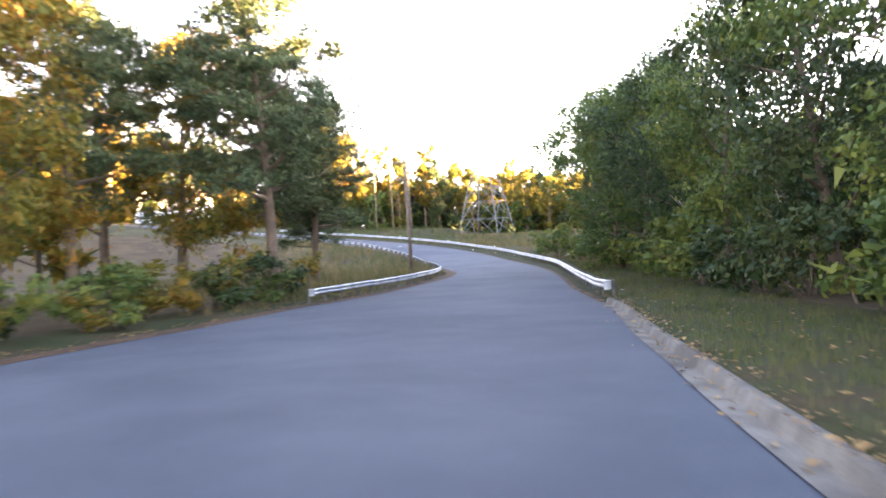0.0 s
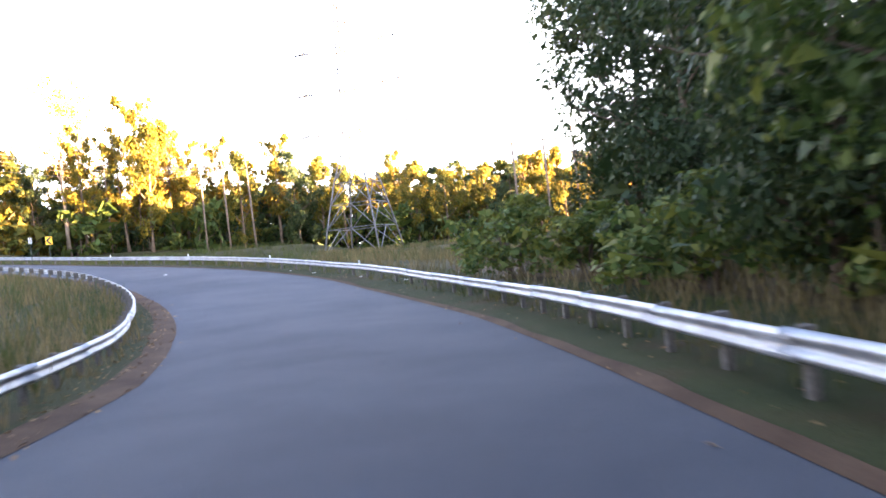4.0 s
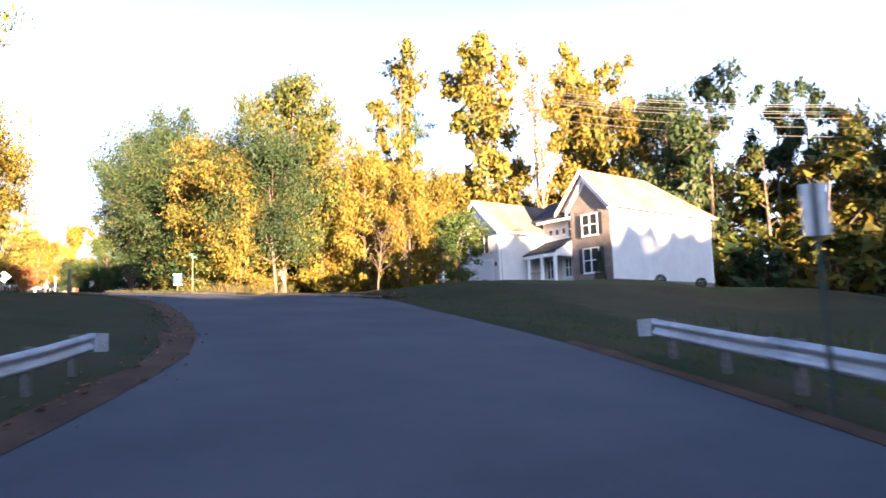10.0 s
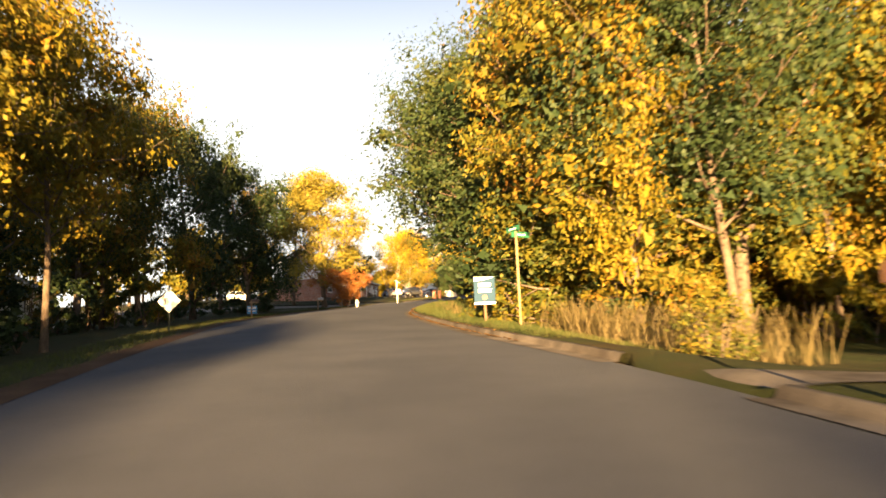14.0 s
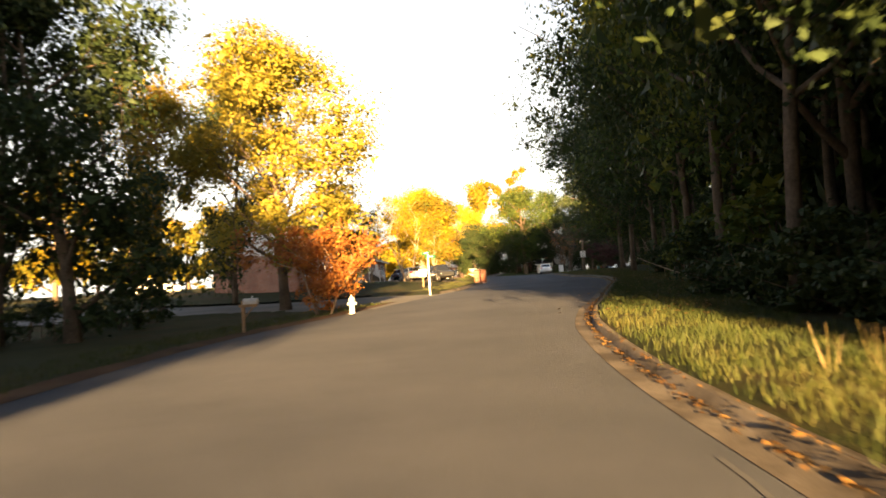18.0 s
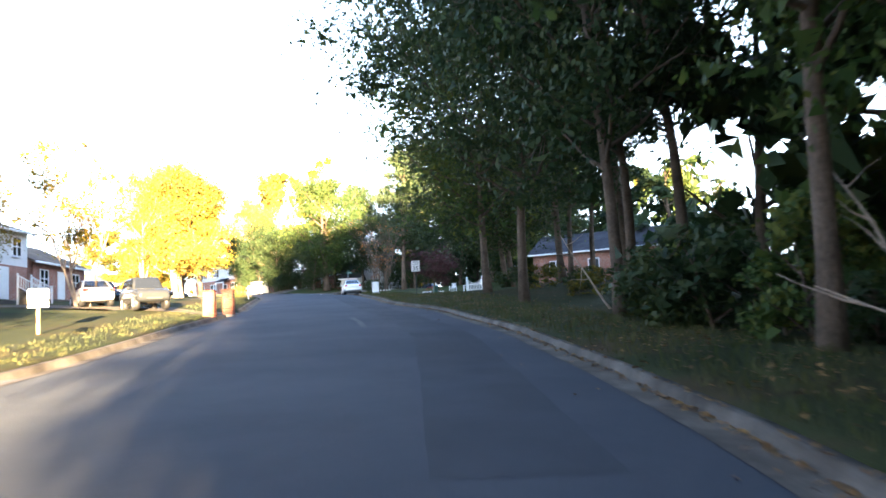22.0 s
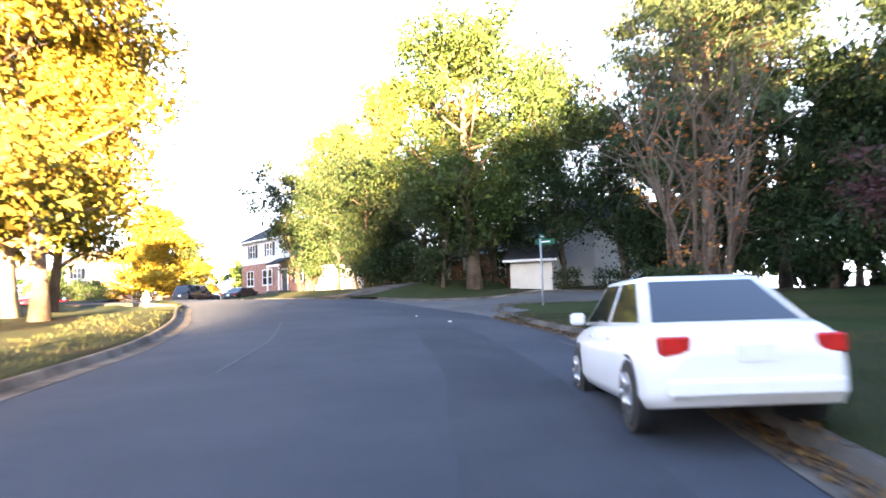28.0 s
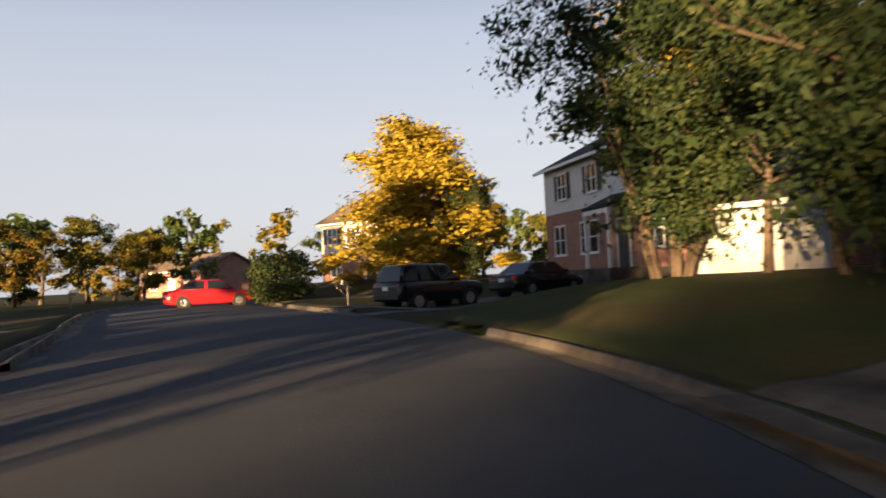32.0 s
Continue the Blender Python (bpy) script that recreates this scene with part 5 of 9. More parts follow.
# ---- guardrails ----
def sweep(bm, pts, outline):
    """Draws a flat outline of (across, up) along level points; across is to the left of the way."""
    rings = []
    for i, p in enumerate(pts):
        d = Vector(pts[min(i + 1, len(pts) - 1)]) - Vector(pts[max(i - 1, 0)])
        d.z = 0
        d.normalize()
        n = Vector((-d.y, d.x, 0))
        rings.append([bm.verts.new(Vector(p) + n * a + Vector((0, 0, b))) for a, b in outline])
    k = len(outline)
    for r0, r1 in zip(rings, rings[1:]):
        for j in range(k):
            f = bm.faces.new((r0[j], r1[j], r1[(j + 1) % k], r0[(j + 1) % k]))
            f.smooth = True
    bm.faces.new(rings[0][::-1])
    bm.faces.new(rings[-1])
    return bm


def beam_outline(side):
    front = [(0.0, 0.155), (0.03, 0.15), (0.075, 0.11), (0.08, 0.075), (0.03, 0.035), (0.005, 0.0), (0.03, -0.035), (0.08, -0.075), (0.075, -0.11), (0.03, -0.15), (0.0, -0.155)]
    back = [(a - 0.012, b) for a, b in front[::-1]]
    return [(side * a, b) for a, b in front + back]


def guardrail(table, s0, s1, side, label, rise=0.58):
    """side: +1 when the road lies to the left of the rail."""
    rail = empty("guardrail", Matrix(), label, "guardrail", "guardrails")
    n = round((s1 - s0) / 3.81)
    for k in range(n):
        a, b = s0 + (s1 - s0) * k / n - 0.12, s0 + (s1 - s0) * (k + 1) / n + 0.12
        off = 0.004 * (k % 2)
        pts = [at_road(s, edge(table, s) - side * off, 0) for s in np.linspace(a, b, 5)]
        pts = [(p.x, p.y, at_road(s, float(np.clip(edge(table, s), -6.8, 6.8))).z + rise + 0.012 * math.sin(k * 2.1)) for p, s in zip(pts, np.linspace(a, b, 5))]
        part("rail_panel", sweep(bmesh.new(), pts, beam_outline(side)), GALV, rail)
    for k in range(2 * n + 1):
        s = s0 + 0.2 + (s1 - s0 - 0.4) * k / (2 * n)
        p = at_road(s, edge(table, s) - side * 0.21)
        z = at_road(s, float(np.clip(edge(table, s), -6.8, 6.8))).z
        m = Matrix.Translation((p.x, p.y, z)) @ Matrix.Rotation(road_dir(s), 4, "Z")
        bm = bmesh.new()
        box(bm, -0.075, 0.075, -0.055, 0.055, -0.5, rise + 0.16, 0.008)
        post = part("post", bm, POST_WOOD, rail)
        post.matrix_basis = m
        bm = bmesh.new()
        box(bm, -0.07, 0.07, side * 0.06 - (0.14 if side < 0 else 0), side * 0.06 + (0.14 if side > 0 else 0), rise - 0.17, rise + 0.15, 0.008)
        blk = part("spacer_block", bm, POST_WOOD, rail)
        blk.matrix_basis = m
    for s, w in ((s0, -1), (s1, 1)):
        p = at_road(s, edge(table, s))
        z = at_road(s, float(np.clip(edge(table, s), -6.8, 6.8))).z
        m = Matrix.Translation((p.x, p.y, z + rise)) @ Matrix.Rotation(road_dir(s), 4, "Z")
        bm = bmesh.new()
        outline = [(0.0, -0.06), (0.25 * w, -0.09), (0.42 * w, -0.02), (0.45 * w, 0.1), (0.36 * w, 0.2), (0.2 * w, 0.16), (0.0, 0.09)]
        prism(bm, [(x, y * side) for x, y in outline], "z", -0.16, 0.16)
        end = part("end_shoe", bm, GALV, rail)
        end.matrix_basis = m
    return rail


POST_WOOD = surface("grey_post_wood", (0.075, 0.07, 0.065), (0.14, 0.13, 0.12), 3, 30, 0.9, 0, 0.4, 0.006)
RAIL_R = [(28.5, -3.55), (31, -3.3), (38, -3.35), (46, -3.3), (55, -3.45), (65, -3.95), (72, -4.2), (86, -4.4), (95, -4.2), (105, -3.9), (115, -4.2), (125, -4.8), (133, -4.95), (140.5, -4.8)]
RAIL_L = [(36, 9.4), (41, 8.4), (44, 7.75), (49, 6.7), (56, 6.0), (64, 5.8), (72, 6.2), (80, 6.9), (90, 7.1), (100, 7.2), (110, 6.9), (122, 6.5), (132, 5.9), (141, 5.2)]
guardrail(RAIL_R, 28.5, 142.9, 1, "dented galvanised steel guardrail on grey posts")
guardrail(RAIL_L, 35, 143.3, -1, "galvanised steel guardrail round the inside of the bend")
for s in (92, 104, 116, 127):
    p = at_road(s, edge(RAIL_R, s) - 0.05)
    bm = bmesh.new()
    box(bm, -0.04, 0.04, -0.015, 0.015, 0.70, 0.90, 0.006)
    ob = part("delineator", bm, WHITE_PAINT, None)
    ob.matrix_world = Matrix.Translation((p.x, p.y, at_road(s, -5).z + 0.02)) @ Matrix.Rotation(road_dir(s) + 1.57, 4, "Z")
    tagged(ob, "small white reflector tab on the guardrail", "reflector", "rail reflectors")

# ---- poles, wires, pylon ----
STEEL = surface("pylon_steel", (0.09, 0.093, 0.097), (0.15, 0.153, 0.157), 1.0, 20, 0.6, 0.3, 0.1, 0.003)
WIRE = plain("aluminium_wire", (0.30, 0.28, 0.25), 0.5, 0.6)
CERAMIC = plain("grey_porcelain", (0.35, 0.34, 0.32), 0.3)
GREY_METAL = plain("grey_metal", (0.36, 0.37, 0.38), 0.45, 0.6)


def bar(bm, a, b, r, n=4):
    return tube(bm, [a, b], [r, r], n)


def utility_pole(x, y, height, arms, label, lean=0.0, drum=False, turn=0.0, z=None):
    base = ground_z(x, y) if z is None else z
    pole = empty("utility_pole", Matrix.Translation((x, y, base)) @ Matrix.Rotation(turn, 4, "Z"), label, "utility pole", "utility poles")
    part("shaft", tube(bmesh.new(), [(0, 0, -0.6), (lean * 0.5, 0, height * 0.5), (lean, 0, height)], [0.17, 0.145, 0.11], 10), WOOD_POLE, pole)
    for h, ln in arms:
        part("crossarm", boxed(-ln / 2 + lean, ln / 2 + lean, -0.18, -0.08, h - 0.06, h + 0.06, 0.01), WOOD_POLE, pole)
        for u in (-0.46, -0.25, 0.25, 0.46):
            part("insulator", tube(bmesh.new(), [(u * ln + lean, -0.13, h + 0.05), (u * ln + lean, -0.13, h + 0.14), (u * ln + lean, -0.13, h + 0.2)], [0.03, 0.06, 0.025], 8), CERAMIC, pole)
        for sg in (-1, 1):
            part("brace", bar(bmesh.new(), (lean, -0.13, h - 0.6), (lean + sg * ln * 0.3, -0.13, h - 0.05), 0.02), WOOD_POLE, pole)
    if drum:
        part("transformer", tube(bmesh.new(), [(0.1, -0.34, height - 3.2), (0.1, -0.34, height - 2.3), (0.1, -0.34, height - 2.25)], [0.2, 0.2, 0.08], 12), GREY_METAL, pole)
    return pole


utility_pole(-2.8, 65.4, 10.2, [(9.5, 2.4), (8.1, 2.0)], "weathered wooden utility pole in the rough grass", -0.15, turn=0.4)
utility_pole(-36, 205.5, 18.0, [(17.2, 3.4), (15.8, 3.4)], "tall wooden utility pole with crossarms and a transformer", 0, True, turn=-0.6)
utility_pole(-80.5, 186, 26.5, [(25.8, 3.4), (24.4, 3.4)], "tall wooden utility pole among the trees", 0, turn=-0.6)
utility_pole(-16.2, 190, 16.5, [(12.2, 2.2)], "wooden utility pole before the woods", 0.2, turn=-0.6)
utility_pole(-11.8, 186.5, 18.2, [(14.4, 2.2)], "wooden utility pole before the woods", -0.2, turn=-0.6)
utility_pole(-7.2, 182.8, 17.2, [(13.5, 1.8)], "leaning wooden utility pole before the woods", -0.5, turn=-0.6)


def wire(a, b, sag, name, label, r=0.032):
    pts = [Vector(a).lerp(Vector(b), u) - Vector((0, 0, sag * 4 * u * (1 - u))) for u in np.linspace(0, 1, 15)]
    ob = part(name, tube(bmesh.new(), pts, [r] * 15, 4), WIRE, None)
    return tagged(ob, label, "cable", "overhead wires")


tz = ground_z(-36, 205.5)
z2, z3 = ground_z(-80.5, 186), ground_z(-11.8, 186.5)
for k, (h, u) in enumerate([(17.3, -1.5), (17.3, -0.8), (17.3, 0.8), (17.3, 1.5), (15.9, -1.5), (15.9, 1.5), (14.5, 0.0)]):
    o = Vector((math.cos(-0.6) * u, math.sin(-0.6) * u, 0))
    wire(Vector((-36, 205.5, tz + h)) + o, Vector((-80.5, 186, z2 + h + 8.5)) + o, 1.2, "overhead_wire", "thin sunlit overhead wire between poles")
    wire(Vector((-36, 205.5, tz + h)) + o, Vector((-11.8, 186.5, z3 + 14.5 + (h - 16.5) * 0.35)) + o * 0.7, 0.5, "overhead_wire", "thin sunlit overhead wire between poles")


def h_frame(x, y, z, height, turn):
    fr = empty("h_frame_pylon", Matrix.Translation((x, y, z)) @ Matrix.Rotation(turn, 4, "Z"), "three-pole wooden transmission frame with a top beam", "pylon")
    for k, dx in enumerate((-5.6, 0, 5.2)):
        part("pole", tube(bmesh.new(), [(dx, 0, -0.8), (dx, 0, height + (0.5 if k != 1 else 0))], [0.22, 0.16], 10), WOOD_POLE, fr)
        part("insulator_arm", boxed(dx - 0.1, dx + 0.75, -0.08, 0.08, height - 4.0, height - 3.85, 0.02), GREY_METAL, fr)
        part("insulator", tube(bmesh.new(), [(dx + 0.7, 0, height - 4.9), (dx + 0.7, 0, height - 4.0)], [0.07, 0.07], 8), CERAMIC, fr)
        part("bracket", boxed(dx - 0.1, dx + 0.5, -0.06, 0.06, height * 0.5, height * 0.5 + 0.12, 0.02), GREY_METAL, fr)
    part("top_beam", boxed(-5.8, 5.4, -0.09, 0.09, height - 1.5, height - 1.25, 0.02), WOOD_POLE, fr)
    return fr


h_frame(44.2, 184.0, ground_z(44.2, 184.0) - 0.3, 18.2, -0.36)


def lattice_tower(x, y, z, turn):
    """A steel transmission tower: four legs that bend in at the waist, braced panels and three pairs of arms."""
    tw = empty("transmission_tower", Matrix.Translation((x, y, z)) @ Matrix.Rotation(turn, 4, "Z"), "tall grey steel lattice transmission tower in the field", "pylon")
    prof = [(0, 5.1), (4.5, 4.3), (8.5, 3.55), (12, 2.9), (16, 1.9), (20, 1.15), (23.5, 1.05), (27, 0.98), (30.5, 0.92), (34, 0.86), (38, 0.8), (42, 0.5), (44, 0.1)]
    sg = [(1, 1), (-1, 1), (-1, -1), (1, -1)]
    for a, b in sg:
        part("leg", tube(bmesh.new(), [(a * w, b * w, h - (0.8 if h == 0 else 0)) for h, w in prof], [0.16 - 0.0015 * h for h, w in prof], 4), STEEL, tw)
    for (h0, w0), (h1, w1) in zip(prof[:-1], prof[1:]):
        for k in range(4):
            (a0, b0), (a1, b1) = sg[k], sg[(k + 1) % 4]
            bm = bmesh.new()
            r = 0.08 if h0 < 12 else 0.07
            if w0 > 2.5:
                mid = ((a0 + a1) / 2 * w1, (b0 + b1) / 2 * w1, h1)
                bar(bm, (a0 * w0, b0 * w0, h0), mid, r)
                bar(bm, (a1 * w0, b1 * w0, h0), mid, r)
            else:
                bar(bm, (a0 * w0, b0 * w0, h0), (a1 * w1, b1 * w1, h1), r)
                bar(bm, (a1 * w0, b1 * w0, h0), (a0 * w1, b0 * w1, h1), r)
            bar(bm, (a0 * w1, b0 * w1, h1), (a1 * w1, b1 * w1, h1), r)
            part("brace_panel", bm, STEEL, tw)
    for h, ln in ((20.5, 10.2), (27.5, 9.2), (34.5, 9.2)):
        for s in (-1, 1):
            bm = bmesh.new()
            tip = (s * ln, 0, h + 0.3)
            for b in (-0.95, 0.95):
                bar(bm, (s * 0.9, b, h), tip, 0.09)
                bar(bm, (s * 0.9, b, h + 1.3), tip, 0.08)
            for u in (0.3, 0.55, 0.78):
                p = s * (0.9 + (ln - 0.9) * u)
                wdt = 0.95 * (1 - u)
                bar(bm, (p, -wdt, h + 0.2 * u), (p, wdt, h + 0.2 * u), 0.035)
                bar(bm, (p, -wdt, h + 0.2 * u), (p, -wdt, h + 1.3 - 1.0 * u), 0.03)
            arm = part("arm", bm, STEEL, tw)
            part("insulator", tube(bmesh.new(), [(s * ln, 0, h + 0.3), (s * ln, 0, h - 1.6)], [0.07, 0.07], 6), CERAMIC, arm)
            part("end_plate", boxed(s * ln - 0.5, s * ln + 0.5, -0.12, 0.12, h + 0.22, h + 0.46, 0.03), STEEL, arm)
    return tw


lattice_tower(10.5, 179.5, ground_z(10.5, 179.5) - 0.3, -0.5)
for k, (x, y, ln, an) in enumerate([(14, 123, 1.7, 0.5), (17, 121, 1.5, 0.7), (19, 119.5, 1.9, 0.45), (27, 132, 1.8, -0.4)]):
    bm = bmesh.new()
    tube(bm, [(0, 0, -0.3), (math.sin(an) * ln, 0, math.cos(an) * ln)], [0.035, 0.035], 7)
    ob = part("guy_marker", bm, GREY_METAL, None)
    ob.location = (x, y, ground_z(x, y))
    tagged(ob, "pale leaning guy-wire marker in the rough field", "marker", "guy markers")

# ---- signs ----
SIGN_YELLOW = plain("yellow_sign", (0.75, 0.42, 0.01), 0.4, 0, 0.06)
SIGN_WHITE = plain("white_sign", (0.72, 0.72, 0.70), 0.4, 0, 0.05)
SIGN_GREEN = plain("green_sign", (0.003, 0.085, 0.042), 0.8, 0, 0.06)
SIGN_BLACK = plain("black_sign_ink", (0.012, 0.012, 0.012), 0.5)
SIGN_TEAL = plain("teal_sign", (0.002, 0.032, 0.07), 0.8, 0, 0.08)
SIGN_BLUE = plain("blue_sign", (0.05, 0.28, 0.55), 0.4, 0, 0.08)
ALU = plain("bare_aluminium", (0.42, 0.43, 0.44), 0.45, 0.7)
TAN_WOOD = surface("tan_wood", (0.22, 0.14, 0.08), (0.36, 0.24, 0.14), 3, 25, 0.85, 0, 0.3, 0.006)
BROWN_WOOD = surface("brown_wood", (0.09, 0.055, 0.035), (0.17, 0.105, 0.065), 3, 25, 0.85, 0, 0.3, 0.006)
DARK_METAL = plain("dark_green_metal", (0.02, 0.03, 0.025), 0.6, 0.3)


def stand(name, x, y, face, label, category, group="", z=None):
    """A thing on the ground at x, y whose front (its -y) looks along the heading face, in degrees from +x."""
    return empty(name, Matrix.Translation((x, y, ground_z(x, y) if z is None else z)) @ Matrix.Rotation(radians(face + 90), 4, "Z"), label, category, group)


def text_part(name, body, size, x, y, z, mat, parent):
    cu = bpy.data.curves.new(name, "FONT")
    cu.body, cu.size, cu.extrude, cu.align_x, cu.align_y = body, size, 0.002, "CENTER", "CENTER"
    cu.materials.append(mat)
    ob = new(name, cu)
    ob.parent = parent
    ob.matrix_basis = pose(x, y, z, 90, 0, 0)
    return ob


def bars(parent, rows, mat, y):
    """Lines of unreadable lettering: x0, x1, z0, z1 of each."""
    for x0, x1, z0, z1 in rows:
        part("lettering_bar", boxed(x0, x1, y - 0.003, y + 0.002, z0, z1), mat, parent)


def chevron_sign():
    s = stand("chevron_sign", -21.5, 129.5, -62, "yellow warning sign with a black chevron behind the rail", "road sign", z=2.3)
    part("post", boxed(-0.03, 0.03, 0.0, 0.05, -0.4, 2.5, 0.005), DARK_METAL, s)
    part("panel", boxed(-0.30, 0.30, -0.012, 0.0, 1.66, 2.44, 0.004), SIGN_YELLOW, s)
    bm = bmesh.new()
    prism(bm, [(0.25, 1.72), (0.06, 1.72), (-0.26, 2.05), (0.06, 2.38), (0.25, 2.38), (-0.05, 2.05)], "y", -0.018, -0.013)
    part("chevron", bm, SIGN_BLACK, s)


chevron_sign()
s = stand("back_of_sign", -23.3, 129.85, 120, "grey back of a small sign on a dark post", "road sign", z=2.54)
part("post", boxed(-0.03, 0.03, 0.004, 0.05, -0.4, 2.35, 0.005), DARK_METAL, s)
part("panel", boxed(-0.14, 0.14, -0.012, 0.0, 1.7, 2.3, 0.004), ALU, s)

s = stand("speed_limit_sign", -192.25, 175.5, -20, "white speed limit 35 sign on a dark post", "road sign", z=16.65)
part("post", boxed(-0.03, 0.03, 0.004, 0.05, -0.5, 2.6, 0.005), DARK_METAL, s)
pn = part("panel", boxed(-0.305, 0.305, -0.012, 0.0, 1.85, 2.61, 0.004), SIGN_WHITE, s)
bm = bmesh.new()
for q in ((-0.285, 0.285, 1.87, 1.882), (-0.285, 0.285, 2.578, 2.59), (-0.285, -0.273, 1.882, 2.578), (0.273, 0.285, 1.882, 2.578)):
    box(bm, q[0], q[1], -0.015, -0.0122, q[2], q[3])
part("border", bm, SIGN_BLACK, s)
text_part("lettering", "SPEED", 0.15, 0, -0.0135, 2.49, SIGN_BLACK, s)
text_part("lettering", "LIMIT", 0.15, 0, -0.0135, 2.345, SIGN_BLACK, s)
text_part("numerals", "35", 0.42, 0, -0.0135, 2.05, SIGN_BLACK, s)


def street_name(x, y, height, post_mat, turn, label, post_r=0.045, z=None):
    s = stand("street_name_sign", x, y, turn, label, "street sign", "street name signs", z)
    part("post", tube(bmesh.new(), [(0, 0, -0.8), (0, 0, height)], [post_r, post_r], 8), post_mat, s)
    for k, (tn, dz) in enumerate(((0, 0.02), (90, 0.26))):
        bm = boxed(-0.42 + 0.2, 0.42 + 0.2, -0.008, 0.008, height - 0.26 + dz, height - 0.04 + dz, 0.003)
        b = part("name_blade", bm, SIGN_GREEN, s)
        b.matrix_basis = Matrix.Rotation(radians(tn + 20), 4, "Z")
        for sd in (-1, 1):
            part("lettering_bar", boxed(-0.02, 0.42, sd * 0.0095 - 0.001, sd * 0.0095 + 0.001, height - 0.175 + dz, height - 0.125 + dz), SIGN_WHITE, b)
    return s


street_name(-88.5, 147.9, 3.5, TAN_WOOD, 0, "tan street sign post with green name blades at the kerb", 0.05, ground_z(-88.5, 147.9) + 0.3)
street_name(-156.4, 151.2, 2.7, WHITE_PAINT, 10, "white street sign post with green name blades", 0.055)
street_name(-239.9, 185.5, 2.75, GREY_METAL, -60, "grey street sign post with green name blades on the corner", 0.045)

s = stand("neighbourhood_sign", -88.7, 146.6, -8, "teal and white notice board on a dark post", "sign", z=ground_z(-88.7, 146.6) + 0.42)
part("post", boxed(-0.05, 0.05, 0.0, 0.08, -0.9, 1.2, 0.006), BROWN_WOOD, s)
part("board", boxed(-0.40, 0.40, -0.03, 0.0, 0.55, 1.6, 0.006), SIGN_TEAL, s)
part("white_strip", boxed(-0.39, 0.39, -0.034, -0.0305, 0.56, 0.64), SIGN_WHITE, s)
bm = bmesh.new()
prism(bm, [(-0.39, 1.59), (-0.39, 1.44), (-0.1, 1.47), (0.2, 1.53), (0.39, 1.59)], "y", -0.034, -0.0305)
part("white_corner", bm, SIGN_WHITE, s)
bars(s, [(-0.22, 0.24, 1.22, 1.36), (-0.24, 0.27, 1.10, 1.14), (-0.24, 0.27, 1.01, 1.05)], SIGN_WHITE, -0.034)
part("emblem", tube(bmesh.new(), [(0, -0.0305, 0.82), (0, -0.036, 0.82)], [0.1, 0.1], 8), TAN_WOOD, s)

s = stand("diamond_sign", -96.3, 133.9, 170, "grey back of a diamond warning sign on a post", "road sign", z=ground_z(-96.3, 133.9))
part("post", boxed(-0.03, 0.03, -0.06, -0.012, -0.4, 2.2, 0.005), DARK_METAL, s)
bm = bmesh.new()
prism(bm, [(0, 0.95), (0.54, 1.5), (0, 2.05), (-0.54, 1.5)], "y", -0.01, 0.0)
part("panel", bm, ALU, s)

s = stand("yard_sign", -119.8, 135.9, 0, "pale blue and white yard sign on a wooden post", "sign", z=ground_z(-119.8, 135.9))
part("post", boxed(-0.04, 0.04, 0.0, 0.06, -0.3, 1.35, 0.005), TAN_WOOD, s)
part("hanging_arm", boxed(-0.05, 0.6, 0.01, 0.05, 1.2, 1.27, 0.005), TAN_WOOD, s)
part("board", boxed(-0.36, 0.36, -0.03, -0.005, 0.25, 0.85, 0.004), SIGN_BLUE, s)
bars(s, [(-0.3, 0.3, 0.62, 0.78), (-0.26, 0.26, 0.42, 0.50)], SIGN_WHITE, -0.033)

s = stand("yard_sign", -173.0, 153.3, 0, "small white and blue yard sign on a tan post", "sign")
part("post", boxed(-0.05, 0.05, 0.0, 0.07, -0.3, 1.3, 0.005), TAN_WOOD, s)
part("board", boxed(-0.32, 0.32, -0.03, -0.003, 0.95, 1.6, 0.004), SIGN_WHITE, s)
bars(s, [(-0.22, 0.0, 1.22, 1.42), (0.03, 0.2, 1.25, 1.38)], SIGN_BLUE, -0.032)

# ---- mailboxes, hydrants, pillars ----
MB_BLACK = plain("black_enamel", (0.014, 0.014, 0.015), 0.35)
MB_BROWN = plain("brown_enamel", (0.10, 0.055, 0.035), 0.4)
HYDRANT_WHITE = plain("white_hydrant_paint", (0.74, 0.73, 0.70), 0.45, 0, 0.06)


